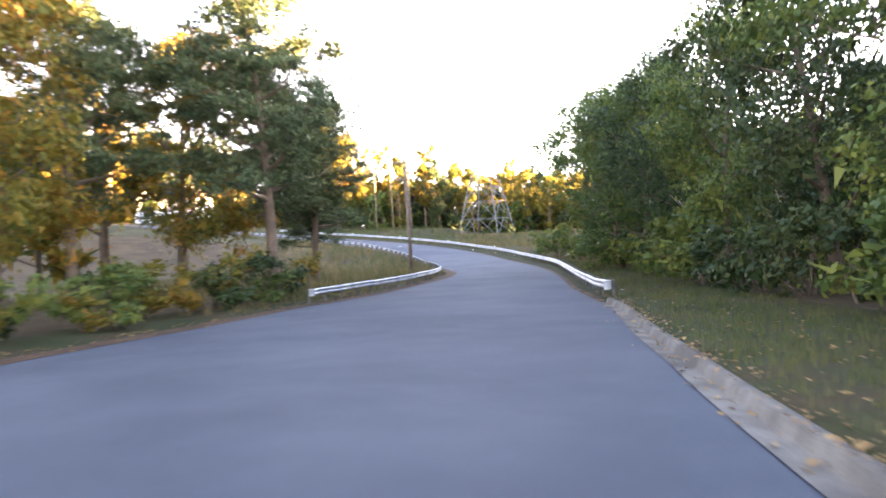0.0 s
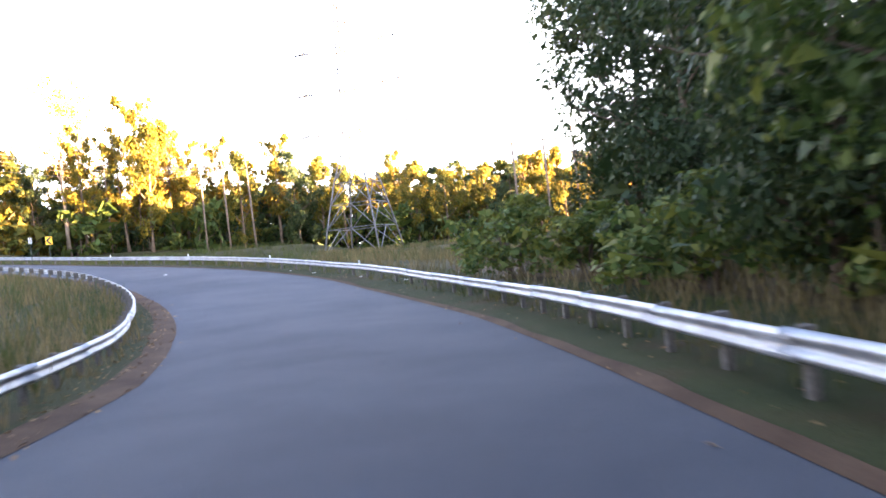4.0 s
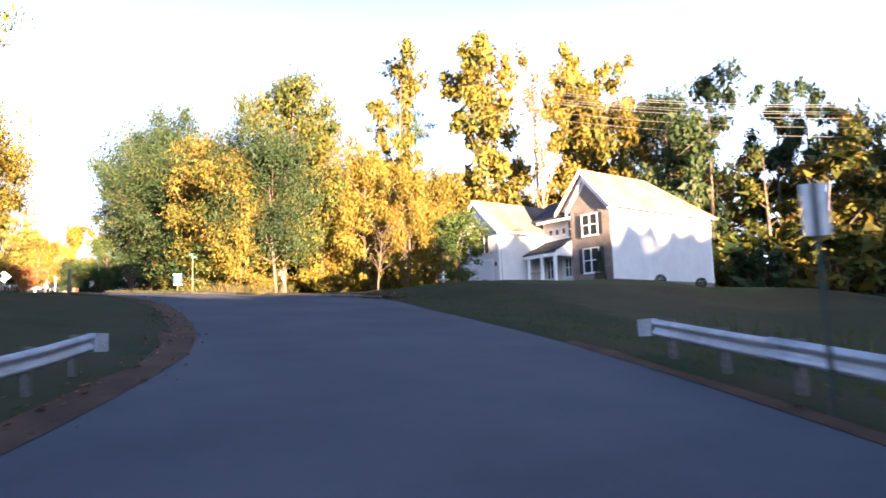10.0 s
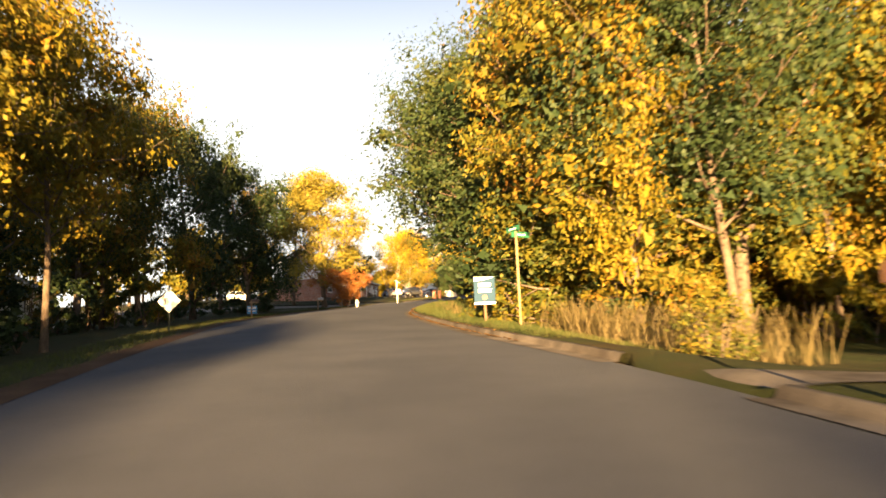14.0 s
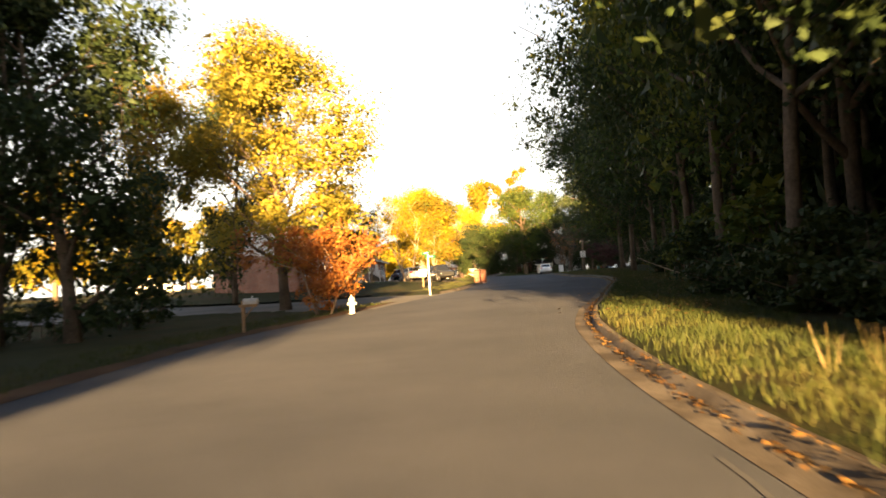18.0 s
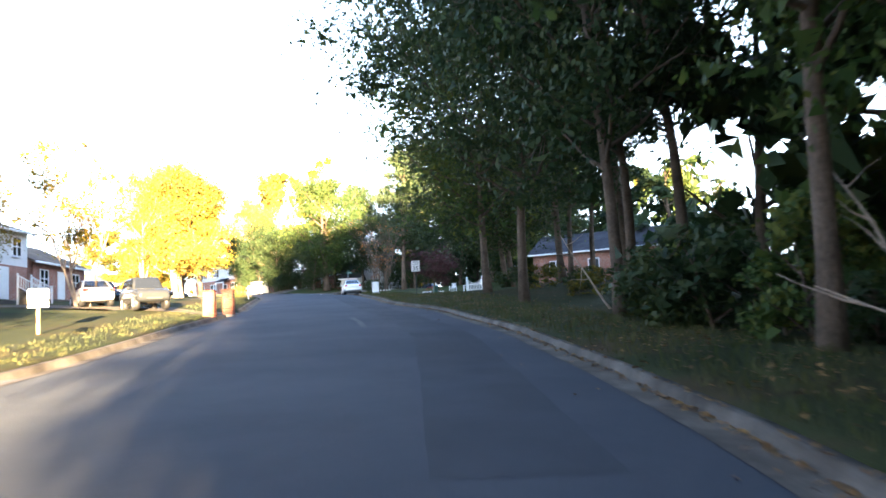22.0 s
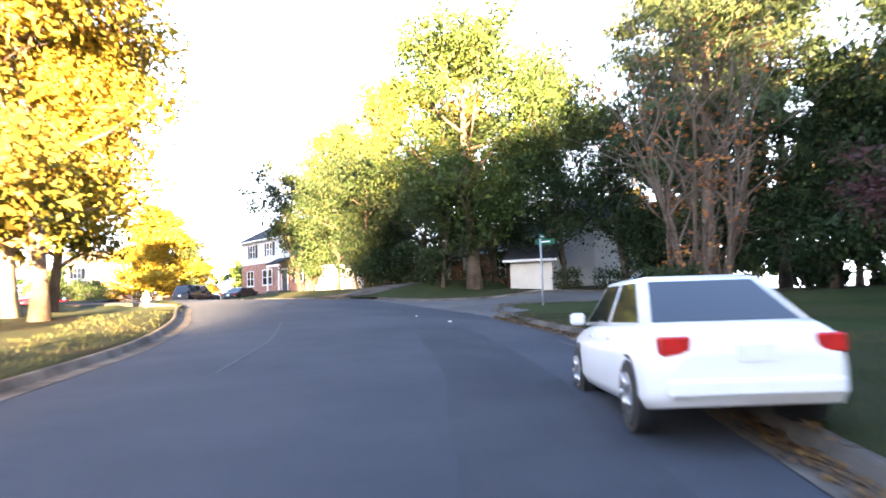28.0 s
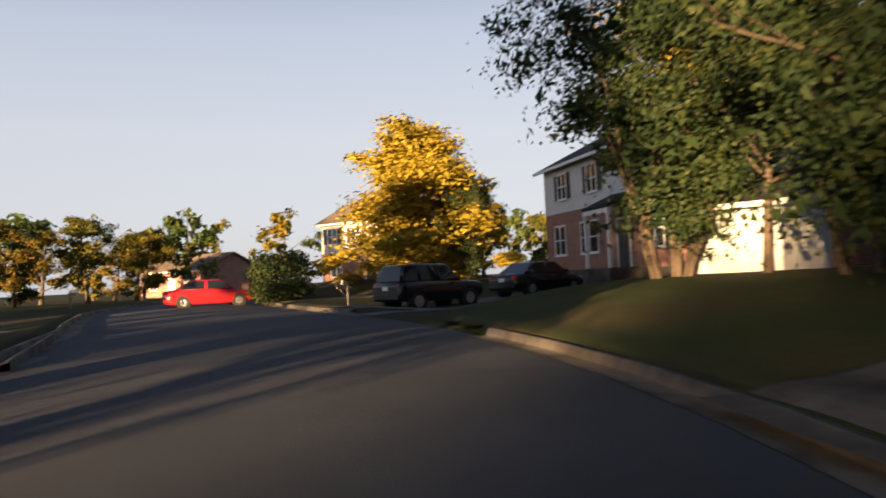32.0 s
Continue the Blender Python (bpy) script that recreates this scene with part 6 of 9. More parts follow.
def mailbox(x, y, face, label, post_mat, box_mat, height=1.05, arm=True, tag=False):
    m = stand("mailbox", x, y, face, label, "mailbox", "mailboxes")
    part("post", boxed(-0.05, 0.05, -0.05, 0.05, -0.4, height + (0.12 if arm else -0.02), 0.008), post_mat, m)
    if arm:
        part("arm", boxed(-0.04, 0.04, -0.5, 0.15, height - 0.09, height, 0.006), post_mat, m)
        part("brace", bar(bmesh.new(), (0, -0.05, height - 0.45), (0, -0.36, height - 0.09), 0.03), post_mat, m)
    bm = bmesh.new()
    arch = [(-0.085, 0.0), (0.085, 0.0)] + [(0.085 * math.cos(a), 0.12 + 0.085 * math.sin(a)) for a in np.linspace(0, math.pi, 7)]
    prism(bm, [(u, v + height + 0.001) for u, v in arch], "y", -0.50, -0.02)
    body = part("box", bm, box_mat, m)
    bm = bmesh.new()
    prism(bm, [(u * 1.04, v * 1.03 + height) for u, v in arch], "y", -0.52, -0.502)
    part("door", bm, box_mat, m)
    part("flag", boxed(0.09, 0.10, -0.32, -0.28, height + 0.08, height + 0.28, 0.002), SIGN_WHITE, m)
    if tag:
        bm = bmesh.new()
        tube(bm, [(0.056, -0.1, height - 0.25), (0.066, -0.1, height - 0.25)], [0.11, 0.11], 12)
        part("oval_plate", bm, SIGN_WHITE, m)
        tube_bm = bmesh.new()
        tube(tube_bm, [(0.052, 0, height - 0.55), (0.06, 0, height - 0.55)], [0.06, 0.06], 10)
        part("round_plate", tube_bm, SIGN_WHITE, m)
    return m


mailbox(-67.0, 146.0, -80, "brown wooden mailbox post with white plates", BROWN_WOOD, MB_BROWN, 1.2, True, True)
mailbox(-117.8, 136.0, 85, "weathered wooden mailbox post at the kerb", TAN_WOOD, MB_BROWN, 1.15)
mailbox(-133.3, 141.0, 75, "grey mailbox on a slim wooden post", TAN_WOOD, GREY_METAL, 1.0)
mailbox(-279.7, 165.5, -40, "black mailbox on a dark post by the drive", MB_BLACK, MB_BLACK, 1.05)
mailbox(-292, 142, 100, "white mailbox far down the street", TAN_WOOD, SIGN_WHITE, 1.0)
mailbox(-211.5, 167.4, 80, "white mailbox on a white post", WHITE_PAINT, SIGN_WHITE, 1.0)
mailbox(-222.5, 169.6, 80, "tan mailbox beside a dry bush", TAN_WOOD, MB_BROWN, 1.1)


def hydrant(x, y, label):
    h = stand("fire_hydrant", x, y, 0, label, "fire hydrant", "hydrants")
    part("barrel", tube(bmesh.new(), [(0, 0, -0.1), (0, 0, 0.04), (0, 0, 0.05), (0, 0, 0.58), (0, 0, 0.62)], [0.17, 0.17, 0.115, 0.115, 0.15], 12), HYDRANT_WHITE, h)
    part("bonnet", tube(bmesh.new(), [(0, 0, 0.62), (0, 0, 0.66), (0, 0, 0.74), (0, 0, 0.79)], [0.15, 0.14, 0.10, 0.03], 12), HYDRANT_WHITE, h)
    part("top_nut", tube(bmesh.new(), [(0, 0, 0.78), (0, 0, 0.85)], [0.035, 0.03], 5), HYDRANT_WHITE, h)
    for a in ((0.2, 0, 0), (-0.2, 0, 0), (0, -0.23, 0)):
        part("outlet", tube(bmesh.new(), [(a[0] * 0.4, a[1] * 0.4, 0.47), (a[0], a[1], 0.47)], [0.07, 0.07], 9), HYDRANT_WHITE, h)


hydrant(-140.3, 145.1, "white fire hydrant in the sunlit grass")
hydrant(-247.3, 169.2, "white fire hydrant on the corner lawn")

BRICK_RED = surface("red_brick", (0.20, 0.075, 0.045), (0.33, 0.13, 0.08), 1.5, 30, 0.9, 0, 0.4, 0.006)
MORTAR = surface("mortar", (0.30, 0.27, 0.24), (0.42, 0.39, 0.35), 2, 40, 0.95, 0, 0.3, 0.004)


def vary(m, amount=0.35):
    """Lets each object that shares the material take its own tone."""
    nt = m.node_tree
    b = nt.nodes["Principled BSDF"]
    src = b.inputs["Base Color"].links[0].from_socket
    info = nt.nodes.new("ShaderNodeObjectInfo")
    tone = ramp_node(nt, info.outputs["Random"], [(0.0, (1 - amount,) * 3), (1.0, (1 + amount,) * 3)])
    nt.links.new(mixed(nt, src, tone, 1.0, "MULTIPLY"), b.inputs["Base Color"])


vary(BRICK_RED)
brick_me = {}


def brick_mesh(l, w, h):
    key = (round(l, 3), round(w, 3), round(h, 3))
    if key not in brick_me:
        bm = boxed(-l / 2, l / 2, -w / 2, w / 2, 0, h, 0.006)
        me = bpy.data.meshes.new("brick")
        bm.normal_update()
        bm.to_mesh(me)
        bm.free()
        me.materials.append(BRICK_RED)
        brick_me[key] = me
    return brick_me[key]


def brick_pillar(x, y, face, w, h):
    p = stand("brick_mailbox", x, y, face, "red brick mailbox pillar at the kerb", "mailbox", "brick mailboxes")
    part("core", boxed(-w / 2 + 0.02, w / 2 - 0.02, -w / 2 + 0.02, w / 2 - 0.02, -0.3, h - 0.02), MORTAR, p)
    c, k, ch = 0, 0, 0.075
    while c * ch < h - 0.01:
        z = c * ch - 0.06
        for side in range(4):
            start = -w / 2 + (0.11 if (c + side) % 2 else 0.0)
            u = start
            while u < w / 2 - 0.06:
                l = min(0.205, w / 2 - u)
                b = new("brick", brick_mesh(l, 0.09, 0.065))
                b.parent = p
                b.matrix_basis = Matrix.Rotation(side * math.pi / 2, 4, "Z") @ Matrix.Translation((u + l / 2, -w / 2 + 0.045 + random.uniform(-0.003, 0.003), z))
                u += 0.215
        c += 1
    part("cap", boxed(-w / 2 - 0.03, w / 2 + 0.03, -w / 2 - 0.03, w / 2 + 0.03, c * ch - 0.06, c * ch + 0.02, 0.01), BRICK_RED, p)
    bm = boxed(-0.11, 0.11, -w / 2 - 0.02, -w / 2 + 0.05, h - 0.45, h - 0.2, 0.008)
    part("mail_door", bm, MB_BLACK, p)


brick_pillar(-181.8, 160.2, 70, 0.55, 1.25)
brick_pillar(-185.3, 161.65, 70, 0.55, 1.25)

s = stand("white_mailbox_column", -212.2, 179.5, -105, "white painted mailbox column with a small urn on top", "mailbox")
part("column", boxed(-0.30, 0.30, -0.30, 0.30, -0.2, 1.12, 0.015), WHITE_PAINT, s)
part("base_step", boxed(-0.38, 0.38, -0.38, 0.38, -0.25, 0.16, 0.02), WHITE_PAINT, s)
part("cap", boxed(-0.33, 0.33, -0.33, 0.33, 1.12, 1.18, 0.012), WHITE_PAINT, s)
part("mail_door", boxed(-0.12, 0.12, -0.315, -0.29, 0.7, 0.95, 0.008), GREY_METAL, s)
part("urn", tube(bmesh.new(), [(0, 0, 1.18), (0, 0, 1.23), (0, 0, 1.27), (0, 0, 1.36), (0, 0, 1.44), (0, 0, 1.48)], [0.10, 0.09, 0.05, 0.11, 0.09, 0.03], 10), CONCRETE, s)

s = stand("utility_pedestal", -200.1, 180.4, -90, "dark green utility pedestal on the lawn", "utility box")
part("body", boxed(-0.19, 0.19, -0.16, 0.16, -0.2, 0.78, 0.02), plain("green_enamel", (0.02, 0.07, 0.05), 0.45), s)
part("lid", boxed(-0.205, 0.205, -0.175, 0.175, 0.78, 0.86, 0.025), plain("green_enamel_lid", (0.02, 0.08, 0.055), 0.45), s)
part("latch", boxed(-0.03, 0.03, -0.185, -0.16, 0.55, 0.62, 0.004), GREY_METAL, s)

g = stand("picket_gate", -206.8, 187.4, -50, "white picket gate panel with a dipped top between two posts", "gate")
for x in (-0.78, 0.78):
    ps = part("post", boxed(x - 0.07, x + 0.07, -0.07, 0.07, -0.3, 1.35, 0.01), WHITE_PAINT, g)
    part("finial", tube(bmesh.new(), [(x, 0, 1.35), (x, 0, 1.38), (x, 0, 1.46), (x, 0, 1.5)], [0.09, 0.09, 0.06, 0.02], 8), WHITE_PAINT, ps)
for k in range(9):
    x = -0.62 + k * 0.155
    part("picket", boxed(x - 0.03, x + 0.03, -0.015, 0.015, 0.08, 0.78 + 0.28 * (abs(k - 4) / 4) ** 2 + 0.1, 0.006), WHITE_PAINT, g)
for z in (0.2, 0.7):
    part("rail", boxed(-0.72, 0.72, 0.015, 0.05, z, z + 0.08, 0.005), WHITE_PAINT, g)

# ---- houses ----
SIDING = plain("white_siding", (0.62, 0.62, 0.61), 0.55, 0, 0.06, 1.2)
SIDING_CREAM = plain("cream_siding", (0.62, 0.59, 0.52), 0.6, 0, 0.06, 1.2)
SHINGLE = surface("tan_shingles", (0.12, 0.09, 0.065), (0.20, 0.155, 0.115), 0.6, 12, 0.95, 0, 0.5, 0.02)
SHINGLE_DARK = surface("dark_shingles", (0.03, 0.032, 0.038), (0.06, 0.06, 0.068), 0.6, 12, 0.9, 0, 0.5, 0.02)
TRIM = plain("white_trim", (0.78, 0.78, 0.77), 0.45, 0, 0.04)
SHUTTER = plain("black_shutter", (0.02, 0.021, 0.024), 0.5)
GARAGE_DOOR = plain("white_garage_door", (0.66, 0.68, 0.72), 0.45, 0, 0.04)
GLASS, gnt, gb = mat_base("window_glass")
gb.inputs["Base Color"].default_value = (0.025, 0.03, 0.035, 1)
gb.inputs["Roughness"].default_value, gb.inputs["Specular IOR Level"].default_value = 0.06, 0.8


def brick_mat(name, c1, c2, mortar, scale=1.0):
    m, nt, b = mat_base(name)
    tc, mp = nt.nodes.new("ShaderNodeTexCoord"), nt.nodes.new("ShaderNodeMapping")
    # walls stand in two directions: lay the courses by height and by the sum of both plan axes
    sep, comb, add = nt.nodes.new("ShaderNodeSeparateXYZ"), nt.nodes.new("ShaderNodeCombineXYZ"), nt.nodes.new("ShaderNodeMath")
    nt.links.new(tc.outputs["Object"], sep.inputs[0])
    nt.links.new(sep.outputs[0], add.inputs[0])
    nt.links.new(sep.outputs[1], add.inputs[1])
    nt.links.new(add.outputs[0], comb.inputs[0])
    nt.links.new(sep.outputs[2], comb.inputs[1])
    br = nt.nodes.new("ShaderNodeTexBrick")
    br.inputs["Scale"].default_value = 1.0 / scale
    br.inputs["Brick Width"].default_value, br.inputs["Row Height"].default_value, br.inputs["Mortar Size"].default_value = 0.22, 0.075, 0.008
    for key, c in (("Color1", c1), ("Color2", c2), ("Mortar", mortar)):
        br.inputs[key].default_value = (*c, 1)
    nt.links.new(comb.outputs[0], br.inputs["Vector"])
    n = noise_node(nt, 1.3, 4, 0.6)
    nt.links.new(mixed(nt, br.outputs["Color"], ramp_node(nt, n.outputs[0], [(0.3, (0.75,) * 3), (0.7, (1.2,) * 3)]), 1.0, "MULTIPLY"), b.inputs["Base Color"])
    b.inputs["Roughness"].default_value = 0.9
    bumped(nt, b, br.outputs["Fac"], -0.4, 0.01)
    return m


BRICK_GREY = brick_mat("grey_brown_brick", (0.13, 0.10, 0.085), (0.20, 0.15, 0.12), (0.24, 0.22, 0.20))
BRICK_WALL = brick_mat("red_brick_wall", (0.24, 0.085, 0.05), (0.33, 0.13, 0.08), (0.36, 0.32, 0.28))


def siding(parent, a, b, z0, z1, mat=None, course=0.2, gable=None, thick=0.16):
    """A wall of lapped boards from a to b (plan points, outside to the right of the way), with an optional gable peak (share of the length, height)."""
    mat = mat or SIDING
    a, b = Vector((*a, 0)), Vector((*b, 0))
    d = b - a
    ln = d.length
    d.normalize()
    n = Vector((d.y, -d.x, 0))
    top = gable[1] if gable else z1
    bm = bmesh.new()
    z = z0
    def span(h):
        if not gable or h <= z1:
            return 0.0, ln
        u = (h - z1) / (gable[1] - z1)
        return gable[0] * ln * u, ln - (1 - gable[0]) * ln * u
    while z < top - 1e-6:
        h = min(z + course, top, z1 if z < z1 - 1e-6 else top)
        l0, r0 = span(z)
        l1, r1 = span(h)
        r1, r0 = max(r1, l1 + 0.001), max(r0, l0 + 0.001)
        v = [bm.verts.new(a + d * l0 + n * 0.022 + Vector((0, 0, z))), bm.verts.new(a + d * r0 + n * 0.022 + Vector((0, 0, z))), bm.verts.new(a + d * r1 + n * 0.004 + Vector((0, 0, h))), bm.verts.new(a + d * l1 + n * 0.004 + Vector((0, 0, h)))]
        w = [bm.verts.new(a + d * l0 + n * 0.004 + Vector((0, 0, z))), bm.verts.new(a + d * r0 + n * 0.004 + Vector((0, 0, z)))]
        bm.faces.new(v)
        bm.faces.new((w[0], w[1], v[1], v[0]))
        k = [bm.verts.new(a + d * l0 - n * thick + Vector((0, 0, z))), bm.verts.new(a + d * r0 - n * thick + Vector((0, 0, z))), bm.verts.new(a + d * r1 - n * thick + Vector((0, 0, h))), bm.verts.new(a + d * l1 - n * thick + Vector((0, 0, h)))]
        bm.faces.new(k[::-1])
        z = h
    return part("siding_wall", bm, mat, parent)


def flat_wall(parent, a, b, z0, z1, mat, gable=None, thick=0.18, name="brick_wall", proud=0.0):
    a, b = Vector((*a, 0)), Vector((*b, 0))
    d = (b - a).normalized()
    n = Vector((d.y, -d.x, 0))
    ln = (b - a).length
    out = [(0, z0), (ln, z0), (ln, z1)] + ([(gable[0] * ln, gable[1])] if gable else []) + [(0, z1)]
    bm = bmesh.new()
    f0 = [bm.verts.new(a + d * u + n * proud + Vector((0, 0, v))) for u, v in out]
    f1 = [bm.verts.new(a + d * u - n * thick + Vector((0, 0, v))) for u, v in out]
    bm.faces.new(f0)
    bm.faces.new(f1[::-1])
    for k in range(len(out)):
        bm.faces.new((f0[k], f1[k], f1[(k + 1) % len(out)], f0[(k + 1) % len(out)]))
    bmesh.ops.recalc_face_normals(bm, faces=bm.faces)
    return part(name, bm, mat, parent)


def slab(parent, quad, thick, mat, name="roof"):
    """A roof plane: its corners, thickened downwards."""
    bm = bmesh.new()
    t = [bm.verts.new(Vector(p)) for p in quad]
    u = [bm.verts.new(Vector(p) - Vector((0, 0, thick))) for p in quad]
    bm.faces.new(t)
    bm.faces.new(u[::-1])
    for k in range(len(quad)):
        bm.faces.new((t[k], u[k], u[(k + 1) % len(quad)], t[(k + 1) % len(quad)]))
    bmesh.ops.recalc_face_normals(bm, faces=bm.faces)
    return part(name, bm, mat, parent)


def window(parent, c, way, w, h, shutters=True, lights=(2, 2), shut_w=0.38):
    """A framed window on a wall: c is the middle of its sill on the wall's face, way the wall's direction (outside to the right)."""
    d = Vector((*way, 0)).normalized()
    ang = math.atan2(d.y, d.x)
    win = new("window")
    win.parent = parent
    win.matrix_basis = Matrix.Translation(c) @ Matrix.Rotation(ang, 4, "Z")
    part("pane", boxed(-w / 2, w / 2, -0.035, -0.026, 0, h), GLASS, win)
    bm = bmesh.new()
    f = 0.07
    for q in ((-w / 2 - f, w / 2 + f, -f, 0), (-w / 2 - f, w / 2 + f, h, h + f), (-w / 2 - f, -w / 2, 0, h), (w / 2, w / 2 + f, 0, h)):
        box(bm, q[0], q[1], -0.07, 0.0, q[2], q[3])
    part("frame", bm, TRIM, win)
    bm = bmesh.new()
    for k in range(1, lights[0]):
        x = -w / 2 + w * k / lights[0]
        box(bm, x - 0.045, x + 0.045, -0.06, -0.036, 0, h)
    for k in range(1, lights[1]):
        z = h * k / lights[1]
        box(bm, -w / 2, w / 2, -0.055, -0.036, z - 0.03, z + 0.03)
    part("sash", bm, TRIM, win)
    part("sill", boxed(-w / 2 - 0.1, w / 2 + 0.1, -0.1, -0.0, -f - 0.05, -f), TRIM, win)
    if shutters:
        for sgn in (-1, 1):
            x0 = sgn * (w / 2 + f + 0.02)
            x1 = x0 + sgn * shut_w
            sh = part("shutter", boxed(min(x0, x1), max(x0, x1), -0.045, -0.003, -0.05, h + 0.05, 0.006), SHUTTER, win)
    return win


def door(parent, c, way, w, h, mat, name="door", panels=4):
    d = Vector((*way, 0)).normalized()
    ob = part(name, boxed(-w / 2, w / 2, -0.05, -0.005, 0, h, 0.004), mat, parent)
    ob.matrix_basis = Matrix.Translation(c) @ Matrix.Rotation(math.atan2(d.y, d.x), 4, "Z")
    for k in range(panels):
        z0 = h * k / panels
        part("panel", boxed(-w / 2 + 0.06, w / 2 - 0.06, -0.062, -0.051, z0 + 0.04, z0 + h / panels - 0.03, 0.004), mat, ob)
    bm = bmesh.new()
    for q in ((-w / 2 - 0.1, -w / 2, 0, h + 0.1), (w / 2, w / 2 + 0.1, 0, h + 0.1), (-w / 2, w / 2, h, h + 0.1)):
        box(bm, q[0], q[1], -0.07, 0.0, q[2], q[3])
    part("frame", bm, TRIM, ob)
    return ob


def white_house():
    z = 6.95
    h = empty("house", Matrix(), "two-storey white siding house with a brick gable and garage", "house")
    E, W, F, B = -52.0, -63.4, 162.8, 175.0          # east, west, front, back
    GF, GE = 158.7, -58.8                              # front and east side of the garage wing
    eave, ridge = z + 5.55, z + 8.3
    # foundation
    flat_wall(h, (W, GF), (GE, GF), z - 0.6, z + 0.1, BRICK_GREY, proud=0.03)
    flat_wall(h, (GE, GF), (GE, F), z - 0.6, z + 0.75, BRICK_GREY, proud=0.03)
    flat_wall(h, (E, F), (E, B), z - 0.6, z + 0.35, BRICK_GREY, proud=0.03)
    # east side
    siding(h, (E, F), (E, B), z + 0.35, eave)
    siding(h, (E, B), (W, B), z, eave)
    siding(h, (W, B), (W, GF), z, eave - 0.7)
    # brick gable wing
    bw = -55.5
    flat_wall(h, (bw, F), (E, F), z - 0.6, eave, BRICK_GREY, (0.5, ridge - 0.75), thick=0.3, proud=0.06)
    siding(h, (-56.4, F + 0.05), (E, F + 0.05), eave, eave + 0.01, gable=(0.5, ridge - 0.12))
    mx = (-56.4 + E) / 2
    o = 0.35
    slab(h, [(mx, F - o, ridge), (mx, F + 7.2, ridge), (E + 0.45, B + 0.4, eave - 0.1), (E + 0.45, F - o, eave - 0.1)], 0.16, SHINGLE)
    slab(h, [(mx, F - o, ridge), (-56.4 - 0.35, F - o, eave - 0.05), (-56.4 - 0.35, F + 5, eave - 0.05), (mx, F + 5, ridge)], 0.16, SHINGLE)
    slab(h, [(mx, F + 7.2, ridge), (mx - 3.0, F + 7.2, ridge), (W - 0.3, B + 0.4, eave - 0.1), (E + 0.45, B + 0.4, eave - 0.1)], 0.16, SHINGLE)
    for a, b in (((mx, ridge), (E + 0.35, eave - 0.1)), ((mx, ridge), (-56.4 - 0.3, eave - 0.05))):
        bm = bmesh.new()
        prism(bm, [(a[0], a[1] - 0.02), (b[0], b[1] - 0.02), (b[0], b[1] - 0.30), (a[0], a[1] - 0.34)], "y", F - o - 0.04, F - o)
        part("bargeboard", bm, TRIM, h)
    for a, b in (((mx, ridge - 0.55), (E - 0.02, eave - 0.2)), ((mx, ridge - 0.55), (bw - 0.35, eave - 0.15))):
        bm = bmesh.new()
        prism(bm, [(a[0], a[1]), (b[0], b[1]), (b[0], b[1] - 0.22), (a[0], a[1] - 0.25)], "y", F - 0.2, F - 0.02)
        part("inner_bargeboard", bm, TRIM, h)
    part("gutter", boxed(E + 0.35, E + 0.5, F - 0.3, B + 0.3, eave - 0.3, eave - 0.12, 0.02), TRIM, h)
    part("corner_board", boxed(E - 0.02, E + 0.06, B - 0.15, B + 0.03, z + 0.3, eave), TRIM, h)
    # middle part: upper wall, dark roof, porch
    siding(h, (GE, F + 0.6), (bw, F + 0.6), z, eave - 0.35)
    slab(h, [(GE - 3.4, F - 0.1, eave - 0.45), (-55.6, F - 0.1, eave - 0.15), (-54.6, F + 5.2, ridge - 0.1), (GE - 3.4, F + 5.2, ridge - 0.75)], 0.14, SHINGLE_DARK)
    part("fascia", boxed(GE - 0.1, -55.4, F - 0.06, F + 0.02, eave - 0.62, eave - 0.42, 0.01), TRIM, h)
    for x in (-58.0, -57.35, -56.7):
        window(h, (x, F + 0.58, z + 4.05), (1, 0), 0.34, 0.42, False, (1, 1))
    window(h, (-55.95, F + 0.58, z + 3.75), (1, 0), 0.62, 1.15, False, (1, 2))
    slab(h, [(GE + 0.02, F - 1.75, z + 2.55), (bw - 0.02, F - 1.75, z + 2.7), (bw - 0.02, F + 0.55, z + 3.75), (GE + 0.02, F + 0.55, z + 3.6)], 0.12, SHINGLE_DARK, "porch_roof")
    part("porch_beam", boxed(GE + 0.02, bw - 0.05, F - 1.72, F - 1.55, z + 2.22, z + 2.46, 0.01), TRIM, h)
    bm = bmesh.new()
    prism(bm, [(F - 1.7, z + 2.25), (F + 0.5, z + 2.25), (F + 0.5, z + 3.6), (F - 1.7, z + 2.6)], "x", bw - 0.12, bw - 0.03)
    part("porch_end", bm, TRIM, h)
    part("porch_floor", boxed(GE + 0.02, bw, F - 1.8, F + 0.6, z - 0.5, z + 0.3, 0.02), CONCRETE, h)
    for x in (GE + 0.5, -57.0, bw - 0.25):
        part("porch_post", boxed(x - 0.1, x + 0.1, F - 1.72, F - 1.52, z + 0.3, z + 2.25, 0.015), TRIM, h)
    bm = bmesh.new()
    for x in np.arange(GE + 0.6, -57.1, 0.13):
        box(bm, x - 0.01, x + 0.01, F - 1.63, F - 1.61, z + 0.4, z + 1.15)
    box(bm, GE + 0.55, -57.05, F - 1.65, F - 1.59, z + 1.15, z + 1.2)
    part("porch_rail", bm, SHUTTER, h)
    door(h, (-57.4, F + 0.57, z + 0.3), (1, 0), 0.85, 2.0, SIDING_CREAM)
    window(h, (-56.4, F + 0.57, z + 0.9), (1, 0), 0.55, 1.3, False)
    window(h, (-58.2, F + 0.57, z + 0.9), (1, 0), 0.55, 1.3, False)
